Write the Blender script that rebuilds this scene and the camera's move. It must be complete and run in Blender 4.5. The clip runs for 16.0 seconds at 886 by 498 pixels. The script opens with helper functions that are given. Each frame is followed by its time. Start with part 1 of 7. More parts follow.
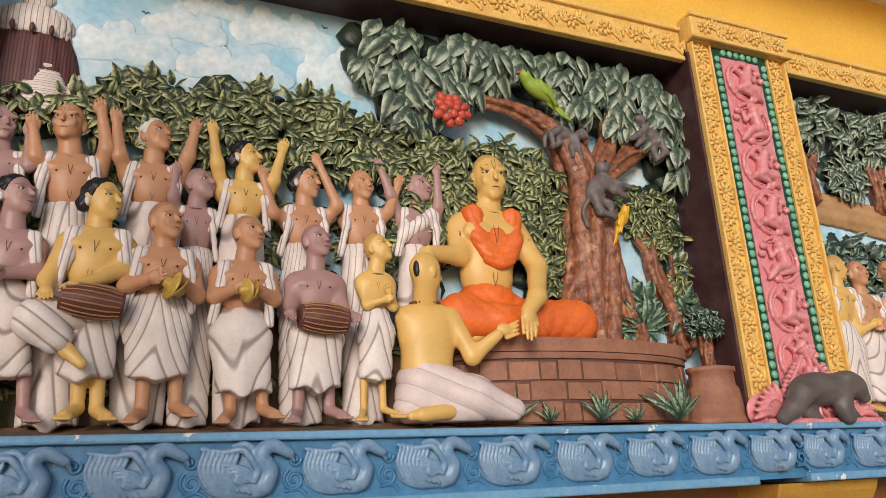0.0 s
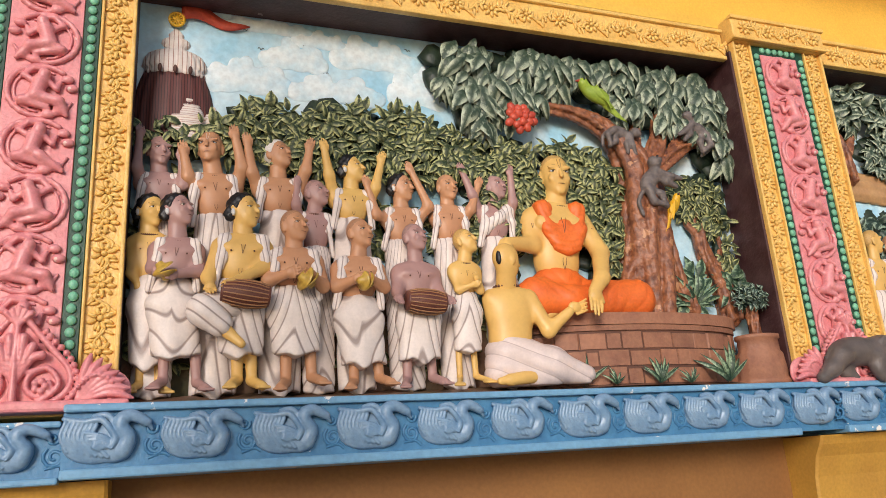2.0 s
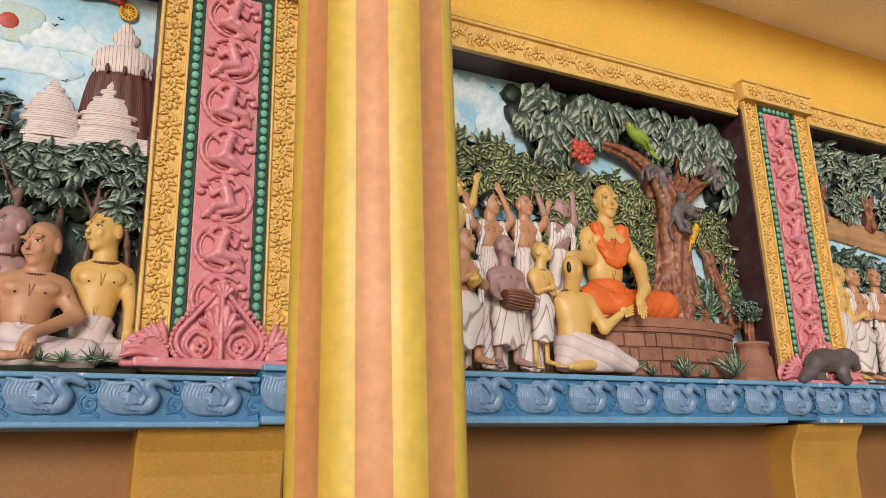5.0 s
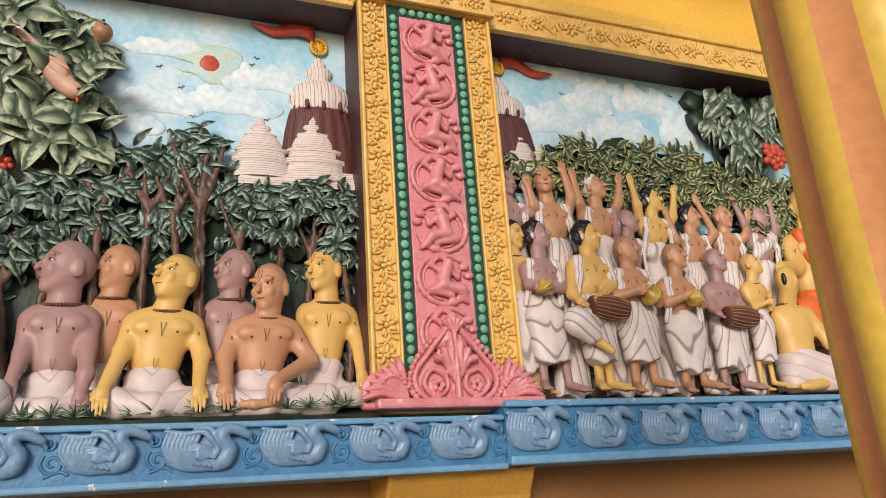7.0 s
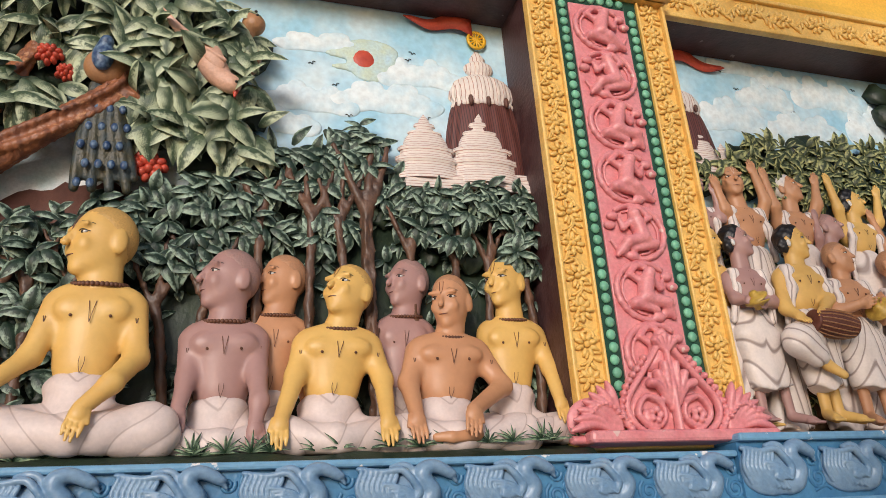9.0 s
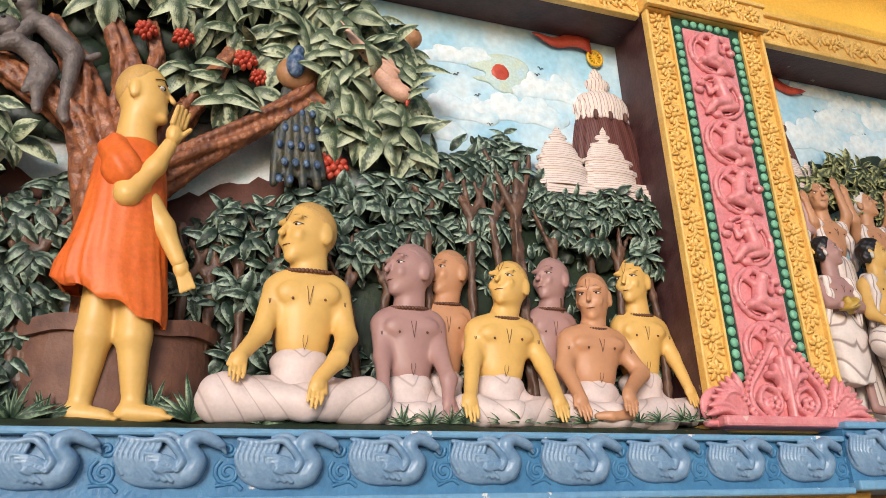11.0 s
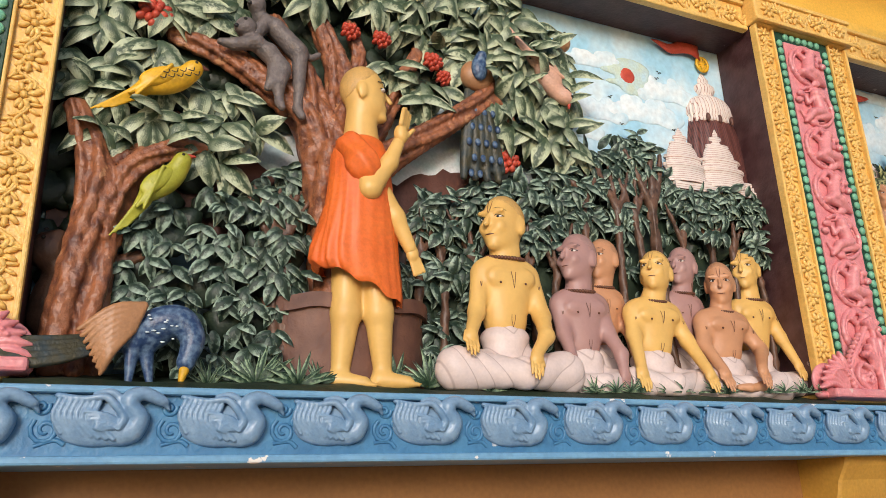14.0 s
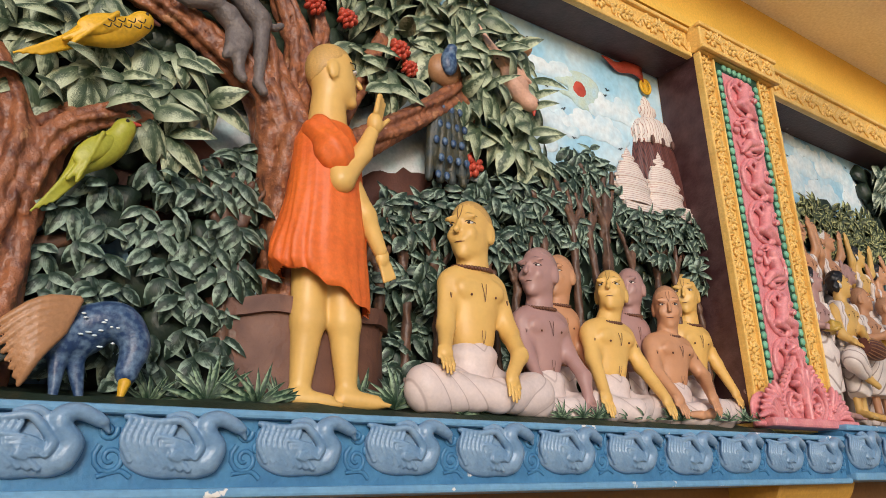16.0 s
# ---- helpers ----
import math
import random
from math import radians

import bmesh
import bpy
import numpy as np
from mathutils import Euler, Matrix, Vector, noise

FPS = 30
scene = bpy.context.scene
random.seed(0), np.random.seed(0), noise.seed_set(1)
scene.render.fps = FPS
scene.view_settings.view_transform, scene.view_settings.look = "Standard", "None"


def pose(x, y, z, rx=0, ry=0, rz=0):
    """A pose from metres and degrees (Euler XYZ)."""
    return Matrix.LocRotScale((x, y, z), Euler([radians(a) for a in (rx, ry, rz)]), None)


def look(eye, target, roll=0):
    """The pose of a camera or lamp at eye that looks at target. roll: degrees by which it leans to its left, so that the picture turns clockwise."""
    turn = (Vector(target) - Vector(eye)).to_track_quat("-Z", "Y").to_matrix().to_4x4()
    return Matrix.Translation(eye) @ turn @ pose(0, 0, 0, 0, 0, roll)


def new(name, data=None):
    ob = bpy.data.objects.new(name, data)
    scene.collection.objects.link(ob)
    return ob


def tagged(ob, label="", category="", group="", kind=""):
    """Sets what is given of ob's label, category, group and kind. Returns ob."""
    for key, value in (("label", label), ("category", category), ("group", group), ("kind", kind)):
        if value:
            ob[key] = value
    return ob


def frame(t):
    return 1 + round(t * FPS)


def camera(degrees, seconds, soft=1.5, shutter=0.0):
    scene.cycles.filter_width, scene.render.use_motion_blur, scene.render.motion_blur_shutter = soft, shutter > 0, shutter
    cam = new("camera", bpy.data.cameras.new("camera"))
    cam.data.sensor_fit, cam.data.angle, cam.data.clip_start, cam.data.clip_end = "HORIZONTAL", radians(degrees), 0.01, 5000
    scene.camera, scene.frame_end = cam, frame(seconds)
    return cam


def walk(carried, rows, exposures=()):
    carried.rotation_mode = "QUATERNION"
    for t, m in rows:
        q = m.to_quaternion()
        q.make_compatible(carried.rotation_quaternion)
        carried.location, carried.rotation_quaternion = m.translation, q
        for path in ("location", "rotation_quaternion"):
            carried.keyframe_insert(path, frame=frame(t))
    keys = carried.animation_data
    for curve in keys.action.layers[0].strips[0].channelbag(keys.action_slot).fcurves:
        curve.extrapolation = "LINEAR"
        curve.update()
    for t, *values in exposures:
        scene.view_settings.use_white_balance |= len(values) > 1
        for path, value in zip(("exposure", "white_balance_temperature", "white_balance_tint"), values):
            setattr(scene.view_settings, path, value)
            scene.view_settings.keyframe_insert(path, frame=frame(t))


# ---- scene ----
cam = camera(60.4, 16.0, soft=0.7)
PATH = [
    (0, (0.07, 0.04, 1.672), (0.863, 1.773, 2.279), -3.1),
    (0.5, (0.005, -0.149, 1.631), (0.716, 1.621, 2.235), -3.3),
    (1, (-0.081, -0.304, 1.613), (0.577, 1.492, 2.198), -4.4),
    (1.5, (-0.173, -0.348, 1.585), (0.479, 1.454, 2.158), -3.5),
    (2, (-0.301, -0.405, 1.564), (0.385, 1.386, 2.13), -4.0),
    (2.5, (-0.471, -0.529, 1.55), (0.242, 1.261, 2.085), -4.1),
    (3, (-0.681, -0.63, 1.522), (0.079, 1.152, 2.021), -3.7),
    (3.2, (-0.724, -0.654, 1.509), (0.031, 1.133, 1.994), -3.2),
    (5.3, (-1.556, -0.762, 1.44), (-0.669, 0.946, 1.984), -1.5),
    (5.5, (-1.607, -0.747, 1.437), (-0.749, 0.976, 1.98), -1.1),
    (6, (-1.745, -0.603, 1.474), (-0.969, 1.159, 2.013), -0.8),
    (6.5, (-1.91, -0.408, 1.499), (-1.15, 1.352, 2.071), -1.6),
    (7, (-2.054, -0.233, 1.494), (-1.327, 1.518, 2.132), -4.1),
    (7.5, (-2.18, -0.106, 1.507), (-1.552, 1.664, 2.193), -3.5),
    (8, (-2.289, 0.084, 1.526), (-1.717, 1.844, 2.283), -3.1),
    (8.5, (-2.349, 0.274, 1.56), (-1.736, 2.017, 2.325), -3.9),
    (9, (-2.406, 0.396, 1.54), (-1.821, 2.15, 2.3), -3.8),
    (9.2, (-2.47, 0.401, 1.532), (-1.877, 2.155, 2.287), -3.8),
    (11.3, (-3.30, 0.305, 1.482), (-2.632, 2.052, 2.195), -1.9),
    (11.5, (-3.393, 0.302, 1.478), (-2.714, 2.051, 2.17), -1.7),
    (12, (-3.635, 0.226, 1.467), (-2.953, 1.972, 2.165), -2.1),
    (12.5, (-3.822, 0.163, 1.472), (-3.099, 1.892, 2.169), -2.1),
    (13, (-3.924, 0.166, 1.476), (-3.184, 1.906, 2.129), -1.6),
    (13.5, (-4.087, 0.227, 1.481), (-3.337, 1.974, 2.102), -1.0),
    (14, (-4.19, 0.293, 1.506), (-3.392, 2.019, 2.124), -1.9),
    (14.5, (-4.301, 0.393, 1.516), (-3.366, 2.04, 2.159), -3.2),
    (15, (-4.366, 0.504, 1.538), (-3.291, 2.046, 2.22), -3.7),
    (15.5, (-4.411, 0.646, 1.547), (-3.275, 2.168, 2.174), -2.5),
    (16, (-4.421, 0.74, 1.582), (-3.298, 2.266, 2.221), -2.0),
]
walk(cam, [(t, look(eye, target, roll)) for t, eye, target, roll in PATH],
     exposures=[(t, ev, 6250, 15) for t, ev in ((0.0, 0.58), (1.5, 0.72), (2.5, 0.8), (5.5, 0.42), (6.0, 0.4), (7.5, 0.72), (9.0, 0.64), (11.5, 0.9), (12.5, 0.98), (13.0, 1.02), (14.0, 0.8), (14.5, 0.67), (15.0, 0.58), (16.0, 0.62))])

# ---- world and light ----
world = bpy.data.worlds.new("world")
scene.world = world
world.use_nodes = True
wn = world.node_tree.nodes
sky = wn.new("ShaderNodeTexSky")
sky.sky_type, sky.sun_disc = "NISHITA", False
sky.sun_elevation, sky.sun_rotation = radians(15), radians(208)
world.node_tree.links.new(sky.outputs[0], wn["Background"].inputs[0])
wn["Background"].inputs[1].default_value = 0.075
sun_data = bpy.data.lights.new("sun", "SUN")
sun_data.energy, sun_data.angle, sun_data.color = 1.4, radians(20), (1.0, 0.94, 0.85)
sun = new("sun", sun_data)
sun.matrix_world = look((-5.0, -10, 3.0), (0, 0, 0))


# ---- materials ----
def paint(name, rgb, rough=0.5, alt=None, amount=0.35, scale=6.0, bump=0.25, grain=90.0, chips=None, chip_at=0.72, rnd=0.0, metal=0.0, fine=0.11):
    """Hand-painted plaster: a broad drift to a second colour, fine grain, chips and brush relief."""
    m = bpy.data.materials.new(name)
    m.use_nodes = True
    n, l = m.node_tree.nodes, m.node_tree.links
    b = n["Principled BSDF"]
    co = n.new("ShaderNodeTexCoord")
    alt = alt or tuple(c * 0.68 for c in rgb)
    n1 = n.new("ShaderNodeTexNoise")
    n1.inputs["Scale"].default_value, n1.inputs["Detail"].default_value = scale, 5
    n2 = n.new("ShaderNodeTexNoise")
    n2.inputs["Scale"].default_value, n2.inputs["Detail"].default_value = grain, 3
    for t in (n1, n2):
        l.new(co.outputs["Object"], t.inputs["Vector"])
    r1 = n.new("ShaderNodeMapRange")
    r1.inputs[1].default_value, r1.inputs[2].default_value = 0.4, 0.72
    r1.inputs[4].default_value = amount * 2
    l.new(n1.outputs[0], r1.inputs[0])
    mix = n.new("ShaderNodeMix")
    mix.data_type = "RGBA"
    mix.inputs[6].default_value, mix.inputs[7].default_value = (*rgb, 1), (*alt, 1)
    l.new(r1.outputs[0], mix.inputs[0])
    out = mix.outputs[2]
    r2 = n.new("ShaderNodeMapRange")
    r2.inputs[1].default_value, r2.inputs[2].default_value, r2.inputs[3].default_value, r2.inputs[4].default_value = 0.3, 0.75, 1 - fine, 1 + fine * 0.9
    l.new(n2.outputs[0], r2.inputs[0])
    mul = n.new("ShaderNodeVectorMath")
    mul.operation = "SCALE"
    l.new(out, mul.inputs[0])
    l.new(r2.outputs[0], mul.inputs[3])
    out = mul.outputs[0]
    if rnd:
        oi = n.new("ShaderNodeObjectInfo")
        r3 = n.new("ShaderNodeMapRange")
        r3.inputs[3].default_value, r3.inputs[4].default_value = 1 - rnd, 1 + rnd
        l.new(oi.outputs["Random"], r3.inputs[0])
        m3 = n.new("ShaderNodeVectorMath")
        m3.operation = "SCALE"
        l.new(out, m3.inputs[0])
        l.new(r3.outputs[0], m3.inputs[3])
        out = m3.outputs[0]
    if chips:
        n3 = n.new("ShaderNodeTexNoise")
        n3.inputs["Scale"].default_value, n3.inputs["Detail"].default_value = 14, 6
        l.new(co.outputs["Object"], n3.inputs["Vector"])
        r4 = n.new("ShaderNodeMapRange")
        r4.inputs[1].default_value, r4.inputs[2].default_value = chip_at, chip_at + 0.02
        l.new(n3.outputs[0], r4.inputs[0])
        mc = n.new("ShaderNodeMix")
        mc.data_type = "RGBA"
        l.new(r4.outputs[0], mc.inputs[0])
        l.new(out, mc.inputs[6])
        mc.inputs[7].default_value = (*chips, 1)
        out = mc.outputs[2]
    l.new(out, b.inputs["Base Color"])
    rr = n.new("ShaderNodeMapRange")
    rr.inputs[3].default_value, rr.inputs[4].default_value = rough - 0.12, rough + 0.15
    l.new(n1.outputs[0], rr.inputs[0])
    l.new(rr.outputs[0], b.inputs["Roughness"])
    b.inputs["Metallic"].default_value = metal
    bp = n.new("ShaderNodeBump")
    bp.inputs["Strength"].default_value, bp.inputs["Distance"].default_value = bump, 0.006
    l.new(n2.outputs[0], bp.inputs["Height"])
    l.new(bp.outputs[0], b.inputs["Normal"])
    return m


def lined(name, rgb, line, scale=9.0, thin=0.8, tilt=0.0, distort=5.0):
    """White cloth of painted plaster with thin grey fold lines."""
    m = paint(name, rgb, 0.5, tuple(c * 0.82 for c in rgb), amount=0.25, scale=14, bump=0.12, fine=0.05)
    n, l = m.node_tree.nodes, m.node_tree.links
    b = n["Principled BSDF"]
    old = b.inputs["Base Color"].links[0].from_socket
    co = n.new("ShaderNodeTexCoord")
    mp = n.new("ShaderNodeMapping")
    mp.inputs["Rotation"].default_value = (0, radians(tilt), 0)
    l.new(co.outputs["Object"], mp.inputs[0])
    w = n.new("ShaderNodeTexWave")
    w.inputs["Scale"].default_value, w.inputs["Distortion"].default_value = scale, distort
    w.inputs["Detail"].default_value, w.inputs["Detail Scale"].default_value = 1.0, 1.2
    l.new(mp.outputs[0], w.inputs[0])
    r = n.new("ShaderNodeMapRange")
    r.inputs[1].default_value, r.inputs[2].default_value = thin, 1.0
    l.new(w.outputs[1], r.inputs[0])
    mx = n.new("ShaderNodeMix")
    mx.data_type = "RGBA"
    l.new(r.outputs[0], mx.inputs[0])
    l.new(old, mx.inputs[6])
    mx.inputs[7].default_value = (*line, 1)
    l.new(mx.outputs[2], b.inputs["Base Color"])
    return m


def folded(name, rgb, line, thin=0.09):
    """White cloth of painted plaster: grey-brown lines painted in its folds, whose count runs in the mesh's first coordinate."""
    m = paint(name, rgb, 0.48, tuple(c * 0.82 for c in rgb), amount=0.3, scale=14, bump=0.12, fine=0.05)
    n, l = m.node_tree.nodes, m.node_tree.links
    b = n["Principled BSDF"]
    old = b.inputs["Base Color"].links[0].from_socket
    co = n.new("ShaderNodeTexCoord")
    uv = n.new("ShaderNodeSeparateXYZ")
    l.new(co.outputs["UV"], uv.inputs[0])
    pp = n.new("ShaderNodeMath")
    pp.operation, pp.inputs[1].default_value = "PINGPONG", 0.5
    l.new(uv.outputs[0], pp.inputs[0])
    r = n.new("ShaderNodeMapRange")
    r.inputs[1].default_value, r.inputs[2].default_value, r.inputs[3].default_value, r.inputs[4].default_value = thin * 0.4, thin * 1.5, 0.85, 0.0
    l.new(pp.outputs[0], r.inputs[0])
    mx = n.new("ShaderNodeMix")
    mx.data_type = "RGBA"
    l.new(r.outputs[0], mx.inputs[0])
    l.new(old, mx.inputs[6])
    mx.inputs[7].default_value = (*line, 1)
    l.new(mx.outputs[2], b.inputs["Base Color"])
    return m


def leafy(name, dark, light, edge=0.5):
    """Painted plaster leaf: dark green, dry-brushed pale on the blade, dark midrib and rim."""
    m = bpy.data.materials.new(name)
    m.use_nodes = True
    n, l = m.node_tree.nodes, m.node_tree.links
    b = n["Principled BSDF"]
    co = n.new("ShaderNodeTexCoord")
    uv = n.new("ShaderNodeSeparateXYZ")
    l.new(co.outputs["UV"], uv.inputs[0])
    ns = n.new("ShaderNodeTexNoise")
    ns.inputs["Scale"].default_value, ns.inputs["Detail"].default_value = 70, 4
    l.new(co.outputs["Object"], ns.inputs["Vector"])
    big = n.new("ShaderNodeTexNoise")
    big.inputs["Scale"].default_value = 5
    l.new(co.outputs["Object"], big.inputs["Vector"])
    # side veins run slanting off the midrib
    ab = n.new("ShaderNodeMath")
    ab.operation = "ABSOLUTE"
    l.new(uv.outputs[1], ab.inputs[0])
    ve = n.new("ShaderNodeMath")
    ve.operation, ve.inputs[1].default_value = "MULTIPLY_ADD", -0.7
    l.new(ab.outputs[0], ve.inputs[0])
    l.new(uv.outputs[0], ve.inputs[2])
    sn = n.new("ShaderNodeMath")
    sn.operation, sn.inputs[1].default_value = "MULTIPLY", 44
    l.new(ve.outputs[0], sn.inputs[0])
    s2 = n.new("ShaderNodeMath")
    s2.operation = "SINE"
    l.new(sn.outputs[0], s2.inputs[0])
    ad = n.new("ShaderNodeMath")
    ad.operation, ad.inputs[1].default_value = "MULTIPLY_ADD", 0.03
    l.new(s2.outputs[0], ad.inputs[0])
    half = n.new("ShaderNodeMath")
    half.operation, half.inputs[1].default_value = "MULTIPLY", 0.5
    l.new(ab.outputs[0], half.inputs[0])
    l.new(half.outputs[0], ad.inputs[2])
    a2 = n.new("ShaderNodeMath")
    a2.operation, a2.inputs[1].default_value = "MULTIPLY_ADD", 0.45
    l.new(big.outputs[0], a2.inputs[0])
    l.new(ad.outputs[0], a2.inputs[2])
    soft = n.new("ShaderNodeMath")
    soft.operation, soft.inputs[1].default_value = "MULTIPLY_ADD", 0.85
    l.new(ns.outputs[0], soft.inputs[0])
    l.new(a2.outputs[0], soft.inputs[2])
    rb = n.new("ShaderNodeMapRange")
    rb.inputs[1].default_value, rb.inputs[2].default_value = edge + 0.33, edge + 0.62
    l.new(soft.outputs[0], rb.inputs[0])
    rim = n.new("ShaderNodeMapRange")
    rim.inputs[1].default_value, rim.inputs[2].default_value = 0.02, 0.09
    l.new(ab.outputs[0], rim.inputs[0])
    mu = n.new("ShaderNodeMath")
    mu.operation = "MULTIPLY"
    l.new(rb.outputs[0], mu.inputs[0])
    l.new(rim.outputs[0], mu.inputs[1])
    tip = n.new("ShaderNodeMapRange")
    tip.inputs[1].default_value, tip.inputs[2].default_value, tip.inputs[3].default_value = 0.12, 0.55, 0.1
    l.new(uv.outputs[0], tip.inputs[0])
    m2 = n.new("ShaderNodeMath")
    m2.operation = "MULTIPLY"
    l.new(mu.outputs[0], m2.inputs[0])
    l.new(tip.outputs[0], m2.inputs[1])
    mx = n.new("ShaderNodeMix")
    mx.data_type = "RGBA"
    mx.inputs[6].default_value, mx.inputs[7].default_value = (*dark, 1), (*light, 1)
    l.new(m2.outputs[0], mx.inputs[0])
    l.new(mx.outputs[2], b.inputs["Base Color"])
    b.inputs["Roughness"].default_value = 0.5
    bp = n.new("ShaderNodeBump")
    bp.inputs["Strength"].default_value, bp.inputs["Distance"].default_value = 0.6, 0.006
    l.new(ad.outputs[0], bp.inputs["Height"])
    l.new(bp.outputs[0], b.inputs["Normal"])
    return m


GOLD = paint("gold_paint", (0.82, 0.53, 0.15), 0.36, (0.66, 0.36, 0.07), 0.35, 9, 0.6, 80)
WALL = paint("ochre_wall_paint", (0.82, 0.5, 0.075), 0.55, (0.74, 0.43, 0.055), 0.3, 2.2, 0.2, 60)
# the wall's ochre made darker: the ledge's shade is put into the colour
PIER = paint("pier_ochre_shaded", (0.52, 0.28, 0.04), 0.6, (0.4, 0.2, 0.03), 0.35, 2.5, 0.25, 60, chips=(0.3, 0.17, 0.06), chip_at=0.75)
# brown ochre, lowered further to carry the shade under the ledge
LOWER = paint("brown_ochre_wall_shaded", (0.30, 0.135, 0.036), 0.6, (0.22, 0.095, 0.026), 0.4, 1.6, 0.25, 50, chips=(0.2, 0.12, 0.06), chip_at=0.76)
CREAM = paint("whitewashed_plaster", (0.88, 0.86, 0.82), 0.7, (0.78, 0.75, 0.7), 0.35, 1.8, 0.2, 40)
PINK = paint("pink_paint", (0.72, 0.28, 0.29), 0.34, (0.6, 0.16, 0.18), 0.35, 16, 0.3, 80, chips=(0.72, 0.5, 0.45), chip_at=0.7)
GREEN = paint("dark_green_paint", (0.012, 0.06, 0.035), 0.45, bump=0.3)
BEAD = paint("pale_green_paint", (0.2, 0.5, 0.32), 0.4, (0.12, 0.38, 0.25), 0.3, 20, rnd=0.15)
BLUE = paint("blue_paint", (0.07, 0.225, 0.4), 0.4, (0.03, 0.13, 0.28), 0.35, 9, 0.4, 60, chips=(0.7, 0.7, 0.68), chip_at=0.74)
EDGE = paint("light_blue_paint", (0.17, 0.36, 0.54), 0.42, (0.11, 0.27, 0.46), 0.3, 6, 0.3, 50, chips=(0.78, 0.75, 0.7), chip_at=0.665)
SWAN = paint("pale_blue_paint", (0.21, 0.33, 0.47), 0.32, (0.1, 0.22, 0.38), 0.4, 14, 0.3, 80)
MAROON = paint("maroon_paint", (0.05, 0.017, 0.018), 0.5, (0.1, 0.05, 0.05), 0.4, 12, 0.5, 60, chips=(0.22, 0.16, 0.15), chip_at=0.72)
SKY = paint("sky_blue_paint", (0.36, 0.64, 0.8), 0.4, (0.74, 0.84, 0.86), 0.5, 3.6, 0.45, 30, chips=(0.8, 0.82, 0.82), chip_at=0.74)
CLOUD = paint("cloud_white_paint", (0.78, 0.86, 0.88), 0.45, (0.46, 0.7, 0.82), 0.5, 7, 0.35, 40)
EARTH = paint("earth_paint", (0.2, 0.1, 0.055), 0.6, (0.07, 0.075, 0.03), 0.45, 7, 0.6, 50)
HILL = paint("brown_hill_paint", (0.12, 0.05, 0.035), 0.55, (0.07, 0.03, 0.025), 0.4, 12, 0.5, 50)
SNOW = paint("white_hill_paint", (0.72, 0.74, 0.74), 0.55, (0.2, 0.5, 0.5), 0.3, 10)
SAND = paint("sand_paint", (0.5, 0.29, 0.13), 0.6, (0.33, 0.17, 0.08), 0.4, 8, 0.5, 40)
YELLOW = paint("yellow_skin_paint", (0.73, 0.46, 0.135), 0.42, (0.56, 0.31, 0.08), 0.25, 7, 0.08, 60, fine=0.03)
TAN = paint("tan_skin_paint", (0.55, 0.28, 0.145), 0.42, (0.44, 0.2, 0.1), 0.25, 7, 0.08, 60, fine=0.03)
MAUVE = paint("mauve_skin_paint", (0.41, 0.24, 0.215), 0.42, (0.33, 0.175, 0.16), 0.25, 7, 0.08, 60, fine=0.03)
SHAVED = {}
for key, c in (("y", (0.6, 0.36, 0.11)), ("t", (0.48, 0.245, 0.13)), ("m", (0.375, 0.225, 0.2))):
    SHAVED[key] = paint("shaved_scalp_paint_" + key, c, 0.5, bump=0.3, grain=160)
SKIN = {"y": YELLOW, "t": TAN, "m": MAUVE}
ORANGE = paint("orange_cloth_paint", (0.8, 0.17, 0.025), 0.5, (0.62, 0.1, 0.015), 0.35, 7, 0.25, 60)
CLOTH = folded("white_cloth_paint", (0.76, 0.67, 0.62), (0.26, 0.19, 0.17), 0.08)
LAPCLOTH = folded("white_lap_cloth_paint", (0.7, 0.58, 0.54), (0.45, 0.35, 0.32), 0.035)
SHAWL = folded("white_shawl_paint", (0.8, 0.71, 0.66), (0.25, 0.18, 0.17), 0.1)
BLACK = paint("black_paint", (0.012, 0.01, 0.01), 0.4)
WHITE = paint("white_paint", (0.8, 0.78, 0.74), 0.45)
HAIRWHITE = paint("white_hair_paint", (0.75, 0.7, 0.65), 0.55)
BROWN = paint("brown_bead_paint", (0.13, 0.05, 0.025), 0.5)
BRASS = paint("brass_paint", (0.55, 0.36, 0.06), 0.35, (0.35, 0.2, 0.03), 0.4, 30)
DRUM = paint("drum_brown_paint", (0.14, 0.045, 0.03), 0.45)
RED = paint("red_paint", (0.56, 0.085, 0.045), 0.45, (0.4, 0.04, 0.025), 0.4, 20)
BARK = paint("bark_paint", (0.33, 0.125, 0.055), 0.42, (0.1, 0.034, 0.022), 0.5, 24, 1.0, 60, chips=(0.44, 0.21, 0.1), chip_at=0.63)
BARK2 = paint("dark_bark_paint", (0.085, 0.046, 0.03), 0.45, (0.17, 0.085, 0.05), 0.5, 14, 0.7, 50)
# deep green taken almost to black: the shade between leaves is in the colour
MASS = paint("deep_green_and_gap_shade", (0.012, 0.024, 0.014), 0.5, (0.026, 0.044, 0.022), 0.5, 12, 0.6, 40)
LEAF_A = leafy("leaf_green_paint", (0.048, 0.08, 0.042), (0.5, 0.56, 0.37), 0.41)
LEAF_B = leafy("grey_leaf_green_paint", (0.036, 0.062, 0.038), (0.46, 0.52, 0.38), 0.45)
LEAF_C = leafy("bush_leaf_green_paint", (0.015, 0.034, 0.021), (0.32, 0.43, 0.33), 0.47)
LEAF_D = leafy("olive_leaf_green_paint", (0.03, 0.046, 0.016), (0.46, 0.47, 0.2), 0.43)
BRICKP = paint("brick_red_paint", (0.33, 0.15, 0.085), 0.6, (0.22, 0.09, 0.055), 0.4, 12, 0.5, 60, rnd=0.1)
